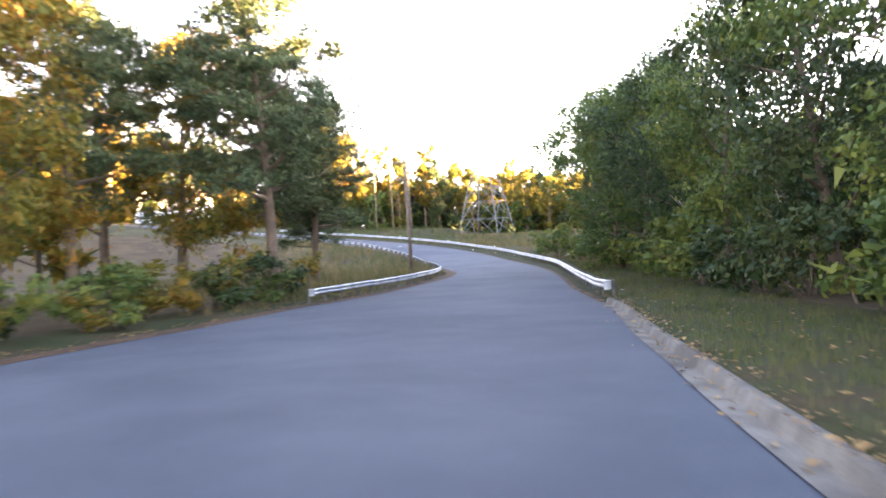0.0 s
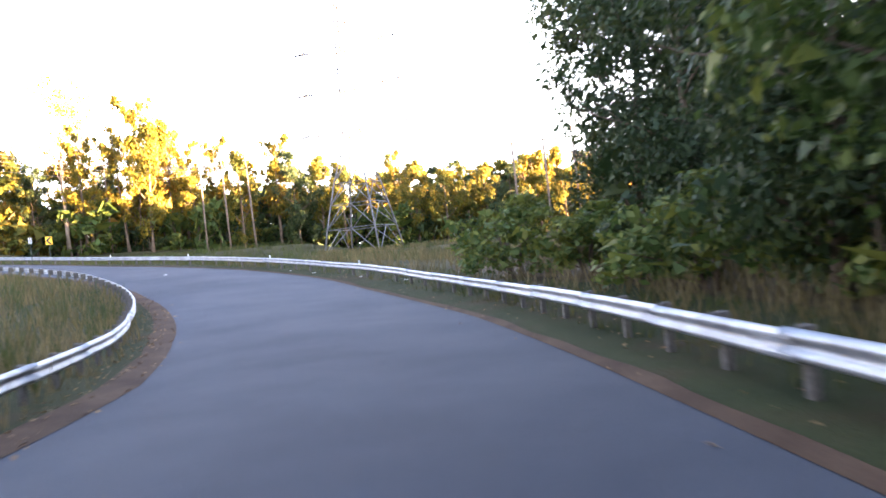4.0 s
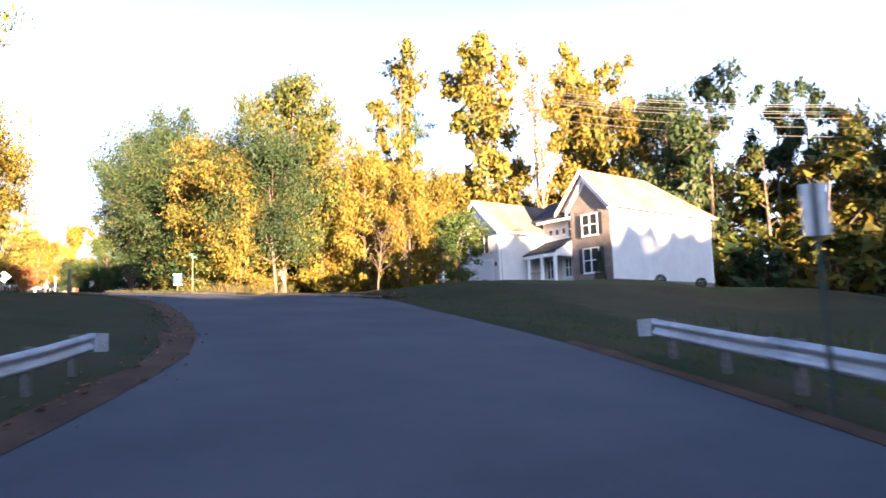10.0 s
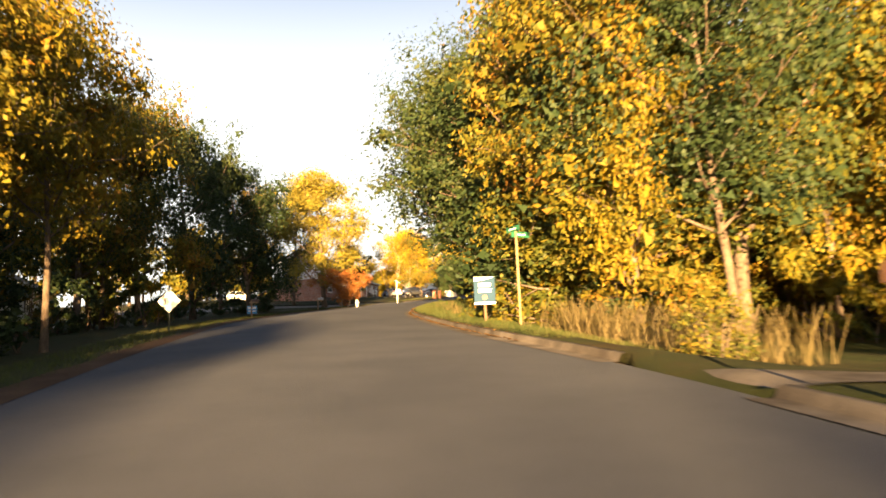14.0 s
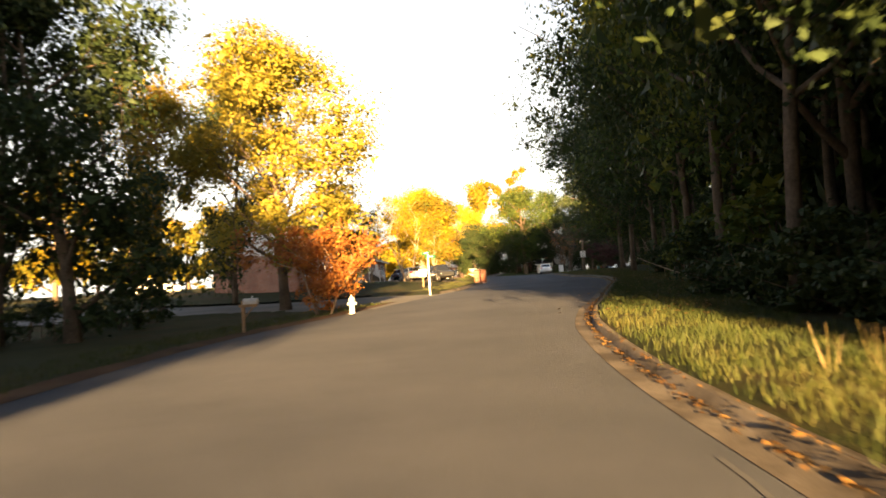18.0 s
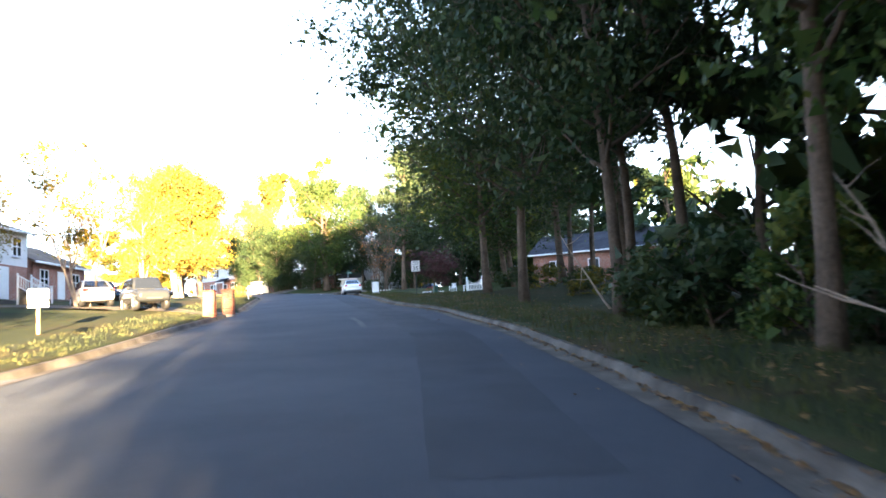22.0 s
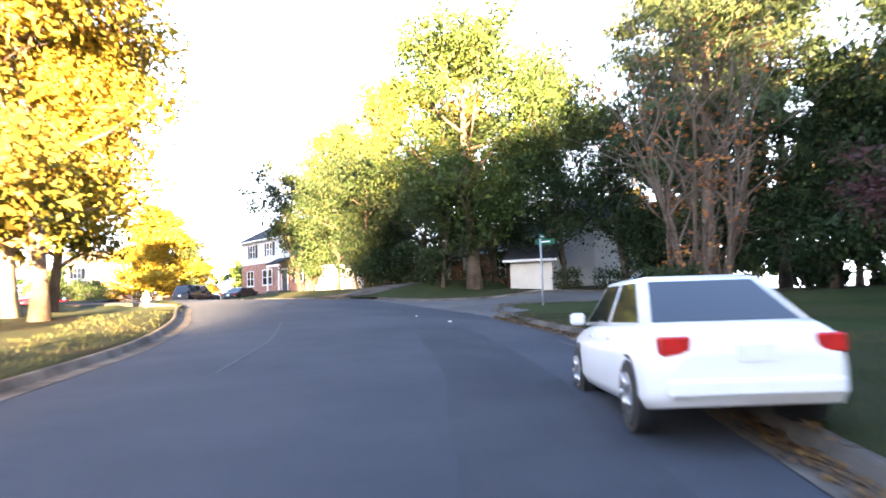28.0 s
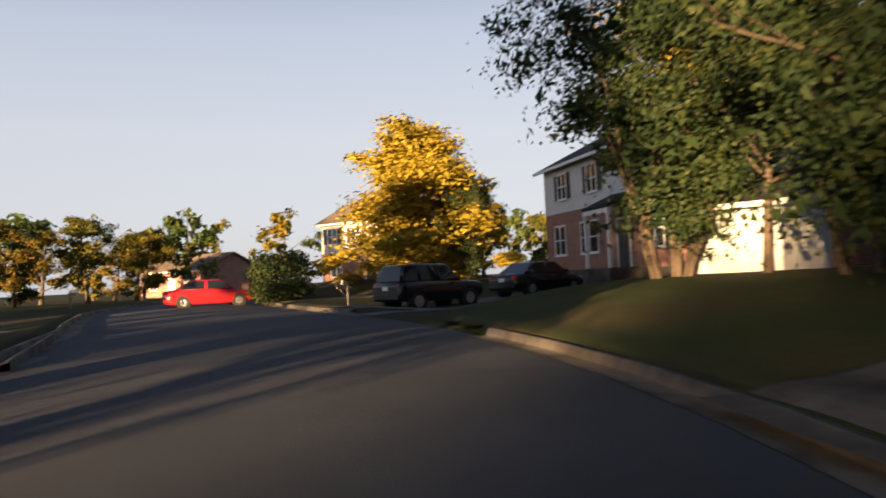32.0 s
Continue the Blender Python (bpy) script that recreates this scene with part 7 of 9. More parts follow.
    for zz, hh in ((z + 0.95, 1.62), (z + 3.55, 1.42)):
        window(h, (-53.75, F - 0.07, zz), (1, 0), 1.3, hh, True, (2, 2), 0.36)
        part("soldier_course", boxed(-54.9, -52.6, F - 0.09, F - 0.062, zz + hh + 0.08, zz + hh + 0.32), BRICK_GREY, h)
    # garage wing
    ge, gr = z + 4.35, z + 6.75
    gm = (W + GE) / 2
    siding(h, (W, GF), (GE, GF), z + 0.1, ge, gable=(0.5, gr))
    siding(h, (GE, GF), (GE, F + 0.6), z + 0.75, ge)
    slab(h, [(gm, GF - 0.3, gr + 0.1), (GE + 0.35, GF - 0.3, ge - 0.1), (GE + 0.35, F + 2.2, ge - 0.1), (gm + 0.2, F + 4.6, gr + 0.1)], 0.15, SHINGLE)
    slab(h, [(gm, GF - 0.3, gr + 0.1), (gm, B, gr + 0.1), (W - 0.35, B, ge - 0.1), (W - 0.35, GF - 0.3, ge - 0.1)], 0.15, SHINGLE)
    for a in (GE + 0.3, W - 0.3):
        bm = bmesh.new()
        prism(bm, [(gm, gr + 0.06), (a, ge - 0.12), (a, ge - 0.38), (gm, gr - 0.26)], "y", GF - 0.34, GF - 0.3)
        part("bargeboard", bm, TRIM, h)
    part("garage_gutter", boxed(GE + 0.28, GE + 0.42, GF - 0.3, F + 0.4, ge - 0.3, ge - 0.14, 0.02), TRIM, h)
    window(h, (gm + 0.35, GF - 0.03, z + 2.85), (1, 0), 0.95, 1.2, True, (2, 2), 0.32)
    door(h, (gm - 0.1, GF - 0.03, z + 0.05), (1, 0), 3.4, 2.15, GARAGE_DOOR, "garage_door", 4)
    part("corner_board", boxed(GE - 0.12, GE + 0.04, GF - 0.04, GF + 0.1, z + 0.1, ge), TRIM, h)
    part("downpipe", tube(bmesh.new(), [(GE + 0.1, GF + 0.2, z + 0.1), (GE + 0.1, GF + 0.2, ge - 0.2)], [0.05, 0.05], 6), TRIM, h)
    part("wall_lamp", boxed(GE - 0.35, GE - 0.22, GF - 0.14, GF - 0.03, z + 1.75, z + 2.05, 0.02), SHUTTER, h)
    # yard
    for x, y, s2 in ((-59.2, 157.6, 0.42), (-50.9, 166.5, 0.4), (-50.9, 171.5, 0.4)):
        ball_shrub(x, y, s2, "clipped dark green ball shrub by the wall")
    cone_shrub(-52.4, 161.9, 0.45, 2.3)


def leaf_mass(points, size, mat, seed, name="foliage", parent=None):
    rg = np.random.default_rng(seed)
    v, f = leaf_cards(points, np.array([0, 0, 0.4]), size, rg)
    ob = new(name, fast_mesh(name, v, f, mat))
    if parent is not None:
        ob.parent = parent
    return ob


def ball_shrub(x, y, r, label, mat=None, flat=1.0, n=1500, size=0.07):
    rg = np.random.default_rng(int(abs(x * 13 + y * 7)))
    d = rg.normal(size=(n, 3))
    d /= np.linalg.norm(d, axis=1)[:, None]
    p = d * r * rg.uniform(0.75, 1.05, (n, 1)) * np.array([1, 1, flat]) + np.array([0, 0, r * flat * 0.8])
    sh = new("shrub")
    sh.location = (x, y, ground_z(x, y) - 0.05)
    leaf_mass(p, size, mat or LEAF_DARK, 3, "foliage", sh)
    part("stems", tube(bmesh.new(), [(0, 0, -0.1), (0, 0, r)], [0.05, 0.02], 6), BARK, sh)
    return tagged(sh, label, "shrub", "shrubs")


def cone_shrub(x, y, r, h):
    rg = np.random.default_rng(5)
    n = 2600
    u = rg.uniform(0, 1, n) ** 0.8
    a = rg.uniform(0, math.tau, n)
    w = r * (1 - u) ** 0.7 * rg.uniform(0.8, 1.05, n)
    p = np.stack([w * np.cos(a), w * np.sin(a), u * h], 1)
    sh = new("conifer_shrub")
    sh.location = (x, y, ground_z(x, y) - 0.05)
    leaf_mass(p, 0.08, LEAF_DARK, 4, "foliage", sh)
    part("stem", tube(bmesh.new(), [(0, 0, -0.1), (0, 0, h * 0.8)], [0.05, 0.02], 6), BARK, sh)
    return tagged(sh, "narrow dark conifer shrub at the brick corner", "shrub")


white_house()


def simple_house(name, x, y, z, turn, w, d, eave, ridge, lower, upper, split, roofm, label, wins, doors, gable_axis="x", porch=None):
    """A house with its front along local x at y = 0 and its depth towards +y. lower and upper wall materials meet at the height split."""
    h = empty(name, Matrix.Translation((x, y, z)) @ Matrix.Rotation(radians(turn), 4, "Z"), label, "house", "houses")
    def wall(a, b, gable=None):
        if lower is upper and lower in (SIDING, SIDING_CREAM):
            siding(h, a, b, 0, eave, lower, gable=gable)
        else:
            flat_wall(h, a, b, -0.6, min(split, eave), lower, gable if split >= eave else None)
            if split < eave:
                siding(h, a, b, split, eave, upper, gable=gable)
    wall((-w / 2, 0), (w / 2, 0), (0.5, ridge) if gable_axis == "y" else None)
    wall((w / 2, 0), (w / 2, d), (0.5, ridge) if gable_axis == "x" else None)
    wall((w / 2, d), (-w / 2, d), (0.5, ridge) if gable_axis == "y" else None)
    wall((-w / 2, d), (-w / 2, 0), (0.5, ridge) if gable_axis == "x" else None)
    flat_wall(h, (-w / 2, 0), (w / 2, 0), -1.2, -0.02, CONCRETE, name="footing", proud=0.02)
    o = 0.4
    if gable_axis == "x":
        slab(h, [(-w / 2 - o, -o, eave - 0.12), (w / 2 + o, -o, eave - 0.12), (w / 2 + o, d / 2, ridge + 0.08), (-w / 2 - o, d / 2, ridge + 0.08)], 0.15, roofm)
        slab(h, [(-w / 2 - o, d / 2, ridge + 0.08), (w / 2 + o, d / 2, ridge + 0.08), (w / 2 + o, d + o, eave - 0.12), (-w / 2 - o, d + o, eave - 0.12)], 0.15, roofm)
        part("gutter", boxed(-w / 2 - o, w / 2 + o, -o - 0.1, -o, eave - 0.3, eave - 0.14, 0.02), TRIM, h)
    else:
        slab(h, [(-w / 2 - o, -o, eave - 0.12), (0, -o, ridge + 0.08), (0, d + o, ridge + 0.08), (-w / 2 - o, d + o, eave - 0.12)], 0.15, roofm)
        slab(h, [(0, -o, ridge + 0.08), (w / 2 + o, -o, eave - 0.12), (w / 2 + o, d + o, eave - 0.12), (0, d + o, ridge + 0.08)], 0.15, roofm)
        for sg in (-1, 1):
            bm = bmesh.new()
            prism(bm, [(0, ridge + 0.05), (sg * (w / 2 + o), eave - 0.15), (sg * (w / 2 + o), eave - 0.38), (0, ridge - 0.2)], "y", -o - 0.04, -o)
            part("bargeboard", bm, TRIM, h)
    for cx, cz, ww, hh, sh in wins:
        window(h, (cx, -0.025, cz), (1, 0), ww, hh, sh)
    for cx, ww, hh, mt in doors:
        door(h, (cx, -0.025, 0.0), (1, 0), ww, hh, mt)
    if porch:
        x0, x1, dp, ph = porch
        slab(h, [(x0, -dp, ph), (x1, -dp, ph), (x1, 0, ph + 0.6), (x0, 0, ph + 0.6)], 0.12, roofm, "porch_roof")
        part("porch_floor", boxed(x0, x1, -dp, 0, -0.6, 0.02, 0.02), CONCRETE, h)
        for px in (x0 + 0.12, x1 - 0.12):
            part("porch_post", boxed(px - 0.07, px + 0.07, -dp + 0.05, -dp + 0.19, 0.02, ph - 0.12, 0.01), TRIM, h)
        part("porch_beam", boxed(x0, x1, -dp + 0.03, -dp + 0.2, ph - 0.32, ph - 0.12, 0.01), TRIM, h)
    return h


gz_ = ground_z
# brick and siding houses along the far street
simple_house("house", -284.5, 176.2, 21.9, 28, 17, 9, 5.4, 7.6, BRICK_WALL, SIDING, 2.9, SHINGLE_DARK, "two-storey house, red brick below and white siding above", [(-6.5, 0.8, 1.3, 1.4, False), (-3.0, 0.8, 1.8, 1.4, False), (3.0, 0.8, 1.3, 1.4, True), (-6.0, 3.6, 1.0, 1.2, True), (-2.5, 3.6, 1.0, 1.2, True), (2.5, 3.6, 1.0, 1.2, True)], [(0.4, 1.0, 2.05, SHUTTER)], porch=(-0.8, 1.6, 1.4, 2.6))
simple_house("house", -275.0, 179.6, 20.9, 62, 2.8, 5, 2.9, 3.8, SIDING, SIDING, 9, SHINGLE_DARK, "white siding wing of a house behind shrubs", [], [])
simple_house("house", -309.0, 156.2, 21.4, 74, 10, 8, 5.3, 7.0, BRICK_WALL, SIDING, 2.7, SHINGLE, "two-storey house with white siding over pale brick", [(-3.8, 3.5, 0.9, 1.2, True), (-1.4, 3.5, 0.9, 1.2, True), (1.2, 3.5, 0.9, 1.2, True), (3.7, 3.5, 0.9, 1.2, True), (-3.5, 0.8, 1.0, 1.5, False), (3.5, 0.8, 1.0, 1.5, False)], [(0, 1.0, 2.05, SHUTTER)])
simple_house("house", -269.5, 190.0, 21.2, 22, 14, 9, 2.9, 5.2, BRICK_WALL, BRICK_WALL, 9, SHINGLE_DARK, "low dark brick house behind a big tree", [(-4.8, 0.8, 1.3, 1.3, False), (-2.4, 0.8, 1.2, 1.3, False), (4.6, 0.8, 1.2, 1.3, False)], [(0.9, 1.0, 2.05, SHUTTER)], porch=(-0.4, 2.2, 1.6, 2.5))
simple_house("house", -261.0, 196, 21.0, 22, 3.6, 5, 4.6, 6.4, SIDING, SIDING, 9, SHINGLE_DARK, "white upper gable behind the big tree", [(0, 4.2, 0.7, 1.0, False)], [], gable_axis="y")
simple_house("garage", -255.4, 190.6, 20.6, 62, 2.6, 5, 2.1, 3.0, SIDING_CREAM, SIDING_CREAM, 9, SHINGLE_DARK, "cream siding garage wall beside the brick house", [], [])
simple_house("house", -207.5, 201.5, 18.6, 40, 13, 9, 3.1, 5.2, BRICK_WALL, BRICK_WALL, 9, SHINGLE_DARK, "low red brick house behind the lawn", [(-4, 0.8, 1.2, 1.3, False), (3.5, 0.8, 1.2, 1.3, False)], [(0, 1.0, 2.05, SHUTTER)])
simple_house("house", -240, 214, 20.2, 20, 12, 8, 3.0, 5.0, BRICK_WALL, BRICK_WALL, 9, SHINGLE_DARK, "brick house in the shade of tall trees", [(-3.5, 0.8, 1.2, 1.3, False), (3, 0.8, 1.2, 1.3, False)], [(0, 1.0, 2.05, WHITE_PAINT)])
simple_house("house", -177.0, 144.6, gz_(-177, 144.6) + 0.2, 156, 10, 8, 5.2, 7.0, BRICK_WALL, SIDING, 2.7, SHINGLE_DARK, "two-storey house with dark brick below and white siding above", [(-3.2, 0.8, 1.5, 1.3, False), (3.0, 0.8, 1.5, 1.3, False), (-3.2, 3.5, 1.0, 1.2, True), (0.0, 3.5, 1.0, 1.2, True), (3.0, 3.5, 1.0, 1.2, True)], [(0, 1.0, 2.05, SHUTTER)])
simple_house("house", -190.0, 147.6, gz_(-190, 147.6) + 0.2, 156, 9, 8, 3.2, 5.0, SIDING, SIDING, 9, SHINGLE, "pale siding house with a low gable end", [(-2.6, 1.0, 1.1, 1.2, False), (2.4, 1.0, 1.1, 1.2, False)], [(0, 1.0, 2.05, WHITE_PAINT)])
simple_house("house", -200.0, 149.6, gz_(-200, 149.6) + 0.3, 156, 6.0, 7, 4.8, 6.0, BRICK_WALL, SIDING, 2.3, SHINGLE, "tall narrow split-level house with white siding over brick", [(-1.6, 3.0, 1.0, 1.2, False), (1.6, 3.0, 1.0, 1.2, False)], [(0, 1.0, 2.05, WHITE_PAINT)])
simple_house("house", -210.5, 152.6, gz_(-210.5, 152.6) + 0.2, 158, 9, 8, 2.8, 4.6, BRICK_WALL, BRICK_WALL, 9, SHINGLE, "low red brick house behind the sunlit lawn", [(-2.8, 0.8, 1.2, 1.3, False), (2.6, 0.8, 1.2, 1.3, False)], [(0, 1.0, 2.05, WHITE_PAINT)])


def step_railing(x, y, face, label):
    """Front steps with white railings on both sides."""
    st = stand("front_steps", x, y, face, label, "steps")
    for k in range(5):
        part("step", boxed(-0.75, 0.75, -0.28 * (k + 1), -0.28 * k, -0.3, 0.9 - 0.18 * k, 0.01), CONCRETE, st)
    for q in (-0.82, 0.82):
        for yy, zz in ((-0.05, 0.9), (-1.4, 0.1)):
            part("post", boxed(q - 0.05, q + 0.05, yy - 0.05, yy + 0.05, -0.3, zz + 1.05, 0.008), WHITE_PAINT, st)
        for dz in (0.2, 0.92):
            part("rail", bar(bmesh.new(), (q, -0.05, 0.9 + dz), (q, -1.4, 0.1 + dz), 0.035), WHITE_PAINT, st)
        for k in range(9):
            f = (k + 0.5) / 9
            part("baluster", boxed(q - 0.02, q + 0.02, -0.07 - 1.35 * f, -0.03 - 1.35 * f, 1.1 - 0.8 * f, 1.82 - 0.8 * f), WHITE_PAINT, st)


step_railing(-199.2, 150.9, 66, "concrete front steps between white balustrades")
simple_house("house", -226, 151.5, 17.9, 165, 13, 8, 2.8, 4.8, BRICK_WALL, BRICK_WALL, 9, SHINGLE, "low brick house behind the sunlit lawn", [(-4, 0.8, 1.2, 1.3, False), (3.5, 0.8, 1.2, 1.3, False)], [(0, 1.0, 2.05, WHITE_PAINT)])
simple_house("house", -126, 119, 11.0, 185, 12, 8, 3.0, 5.0, SIDING, SIDING, 9, SHINGLE, "white house glimpsed between the yard trees", [(-3.5, 0.8, 1.2, 1.3, True), (3, 0.8, 1.2, 1.3, True)], [(0, 1.0, 2.05, SHUTTER)])
simple_house("house", -103, 119, 9.4, 185, 11, 8, 3.0, 5.0, SIDING_CREAM, SIDING_CREAM, 9, SHINGLE, "pale house behind the roadside trees", [(-3.5, 0.8, 1.2, 1.3, True), (3, 0.8, 1.2, 1.3, True)], [(0, 1.0, 2.05, SHUTTER)])
simple_house("house", -330, 124, 20.9, 70, 12, 8, 3.0, 4.8, BRICK_WALL, BRICK_WALL, 9, SHINGLE, "low brick house far down the street", [(-3.5, 0.8, 1.2, 1.3, False), (3, 0.8, 1.2, 1.3, False)], [(0, 1.0, 2.05, WHITE_PAINT)])

# ---- cars ----
TYRE = plain("tyre_rubber", (0.018, 0.018, 0.018), 0.85)
RIM = plain("alloy_rim", (0.5, 0.5, 0.5), 0.3, 0.9)
CAR_GLASS, cgn, cgb = mat_base("car_glass")
cgb.inputs["Base Color"].default_value = (0.012, 0.014, 0.016, 1)
cgb.inputs["Roughness"].default_value, cgb.inputs["Specular IOR Level"].default_value = 0.05, 0.9
LAMP_RED = plain("red_lamp", (0.45, 0.02, 0.015), 0.2)
LAMP_CLEAR = plain("clear_lamp", (0.65, 0.65, 0.65), 0.15)
CHROME = plain("chrome", (0.7, 0.7, 0.7), 0.15, 1.0)


def paint(name, c):
    return plain(name, c, 0.24, 0.0, 0.04, 0.8, 0, 0.15)


def loft(bm, sections):
    """Skins closed rings of equal length, one after another, with capped ends."""
    rings = [[bm.verts.new(p) for p in s] for s in sections]
    n = len(rings[0])
    for a, b in zip(rings, rings[1:]):
        for k in range(n):
            f = bm.faces.new((a[k], a[(k + 1) % n], b[(k + 1) % n], b[k]))
            f.smooth = True
    bm.faces.new(rings[0][::-1])
    bm.faces.new(rings[-1])
    bmesh.ops.recalc_face_normals(bm, faces=bm.faces)
    return bm


SHAPES = {
    # length, width, stations along x of (x, low z, waist z, half width), cabin (x of glass base and roof, roof z), wheel radius, wheelbase ends
    "sedan": dict(L=4.75, W=1.82, body=[(-2.37, 0.45, 0.72, 0.70), (-2.30, 0.28, 0.92, 0.82), (-1.9, 0.22, 1.00, 0.89), (-1.0, 0.20, 1.00, 0.91), (0.3, 0.20, 0.97, 0.91), (1.1, 0.21, 0.93, 0.90), (1.8, 0.24, 0.82, 0.86), (2.25, 0.30, 0.68, 0.76), (2.37, 0.42, 0.56, 0.62)],
                  cab=[(-1.75, -0.95, 0.45, 1.15), 1.44], wheels=(-1.42, 1.38), r=0.325),
    "suv": dict(L=4.5, W=1.84, body=[(-2.25, 0.52, 0.95, 0.80), (-2.20, 0.40, 1.12, 0.88), (-1.8, 0.36, 1.16, 0.91), (-0.8, 0.34, 1.16, 0.92), (0.6, 0.34, 1.12, 0.92), (1.0, 0.34, 1.10, 0.91), (1.9, 0.38, 1.04, 0.88), (2.18, 0.44, 0.94, 0.80), (2.25, 0.55, 0.80, 0.70)],
                cab=[(-2.12, -1.85, 0.35, 0.95), 1.76], wheels=(-1.35, 1.35), r=0.37),
}


def car(shape, x, y, heading, colour, label, z=None, name="car"):
    sp = SHAPES[shape]
    base = empty(name, Matrix.Translation((x, y, ground_z(x, y) + 0.02 if z is None else z)) @ Matrix.Rotation(radians(heading), 4, "Z"), label, "car", "parked cars")
    bm = bmesh.new()
    secs = []
    for sx, lo, hi, w in sp["body"]:
        mid = lo + (hi - lo) * 0.55
        secs.append([(sx, -w * 0.93, lo), (sx, -w, lo + 0.12), (sx, -w * 1.0, mid), (sx, -w * 0.95, hi - 0.06), (sx, -w * 0.82, hi), (sx, w * 0.82, hi), (sx, w * 0.95, hi - 0.06), (sx, w, mid), (sx, w, lo + 0.12), (sx, w * 0.93, lo)])
    loft(bm, secs)
    part("body", bm, colour, base)
    (x0, x1, x2, x3), rz = sp["cab"]
    waist = 0.97 if shape == "sedan" else 1.12
    wb, wt = sp["W"] / 2 - 0.09, sp["W"] / 2 - 0.28
    low = [(x0, -wb, waist), (x3, -wb, waist - 0.03), (x3, wb, waist - 0.03), (x0, wb, waist)]
    top = [(x1, -wt, rz), (x2, -wt, rz), (x2, wt, rz), (x1, wt, rz)]
    bm = bmesh.new()
    crown = [((x1 + 0.12), -wt + 0.12, rz + 0.035), (x2 - 0.12, -wt + 0.12, rz + 0.035), (x2 - 0.12, wt - 0.12, rz + 0.035), (x1 + 0.12, wt - 0.12, rz + 0.035)]
    loft(bm, [low, top, crown])
    part("cabin", bm, colour, base)
    def pane(nm, quad, k=0.86, push=0.008):
        c = sum((Vector(q) for q in quad), Vector()) / 4
        n = (Vector(quad[1]) - Vector(quad[0])).cross(Vector(quad[3]) - Vector(quad[0])).normalized()
        if n.dot(c - Vector((0, 0, waist))) < 0:
            n = -n
        bm = bmesh.new()
        f = [bm.verts.new(c + (Vector(q) - c) * k + n * push) for q in quad]
        g = [bm.verts.new(c + (Vector(q) - c) * k - n * 0.01) for q in quad]
        bm.faces.new(f)
        for i in range(4):
            bm.faces.new((f[i], g[i], g[(i + 1) % 4], f[(i + 1) % 4]))
        bmesh.ops.recalc_face_normals(bm, faces=bm.faces)
        part(nm, bm, CAR_GLASS, base)
    pane("windscreen", [low[1], low[2], top[2], top[1]])
    pane("rear_window", [low[3], low[0], top[0], top[3]])
    for sgn, (la, lb, ta, tb) in ((-1, (low[0], low[1], top[0], top[1])), (1, (low[3], low[2], top[3], top[2]))):
        cuts = (0.0, 0.5, 1.0) if shape == "sedan" else (0.0, 0.3, 0.62, 1.0)
        for a, b in zip(cuts, cuts[1:]):
            pane("side_window", [Vector(la).lerp(Vector(lb), a), Vector(la).lerp(Vector(lb), b), Vector(ta).lerp(Vector(tb), b), Vector(ta).lerp(Vector(tb), a)], 0.85)
        m = part("mirror", boxed(x3 - 0.42, x3 - 0.28, sgn * (wb + 0.16) - 0.09, sgn * (wb + 0.16) + 0.09, waist - 0.02, waist + 0.13, 0.03), colour, base)
        for dx in ((x0 + x3) / 2 - 0.35, (x0 + x3) / 2 + 0.65):
            part("door_handle", boxed(dx, dx + 0.17, sgn * (sp["W"] / 2 - 0.035) - 0.02, sgn * (sp["W"] / 2 - 0.035) + 0.02, waist - 0.16, waist - 0.125, 0.006), colour, base)
    L, W = sp["L"], sp["W"]
    hi = 0.82 if shape == "sedan" else 0.98
    for sgn in (-1, 1):
        part("tail_lamp", boxed(-L / 2 + 0.02, -L / 2 + 0.2, sgn * 0.68 - 0.13, sgn * 0.68 + 0.13, hi - 0.10, hi + 0.07, 0.02), LAMP_RED, base)
        part("headlamp", boxed(L / 2 - 0.36, L / 2 - 0.10, sgn * 0.62 - 0.13, sgn * 0.62 + 0.13, hi - 0.22, hi - 0.07, 0.02), LAMP_CLEAR, base)
    part("number_plate", boxed(-L / 2 - 0.012, -L / 2 + 0.03, -0.16, 0.16, hi - 0.16, hi - 0.01, 0.004), SIGN_WHITE, base)
    part("rear_bumper", boxed(-L / 2 - 0.03, -L / 2 + 0.12, -W / 2 + 0.14, W / 2 - 0.14, 0.36 if shape == "sedan" else 0.46, 0.52 if shape == "sedan" else 0.66, 0.03), colour if shape == "sedan" else BLACK, base)
    part("front_grille", boxed(L / 2 - 0.10, L / 2 + 0.0, -0.42, 0.42, 0.48, 0.60, 0.02), BLACK, base)
    for wx in sp["wheels"]:
        for sgn in (-1, 1):
            r, yw = sp["r"], sgn * (W / 2 - 0.10)
            bm = bmesh.new()
            tube(bm, [(wx, yw - 0.105, r), (wx, yw - 0.09, r), (wx, yw + 0.09, r), (wx, yw + 0.105, r)], [r * 0.9, r, r, r * 0.9], 20)
            wh = part("wheel", bm, TYRE, base)
            bm = bmesh.new()
            yo = yw + sgn * 0.107
            tube(bm, [(wx, yo - sgn * 0.02, r), (wx, yo, r)], [r * 0.66, r * 0.62], 16)
            part("rim", bm, RIM, wh)
            bm = bmesh.new()
            for k in range(5):
                a = k * math.tau / 5
                bar(bm, (wx + math.cos(a) * r * 0.12, yo + sgn * 0.006, r + math.sin(a) * r * 0.12), (wx + math.cos(a) * r * 0.6, yo + sgn * 0.006, r + math.sin(a) * r * 0.6), 0.028, 4)
            part("spokes", bm, RIM, wh)
            bm = bmesh.new()
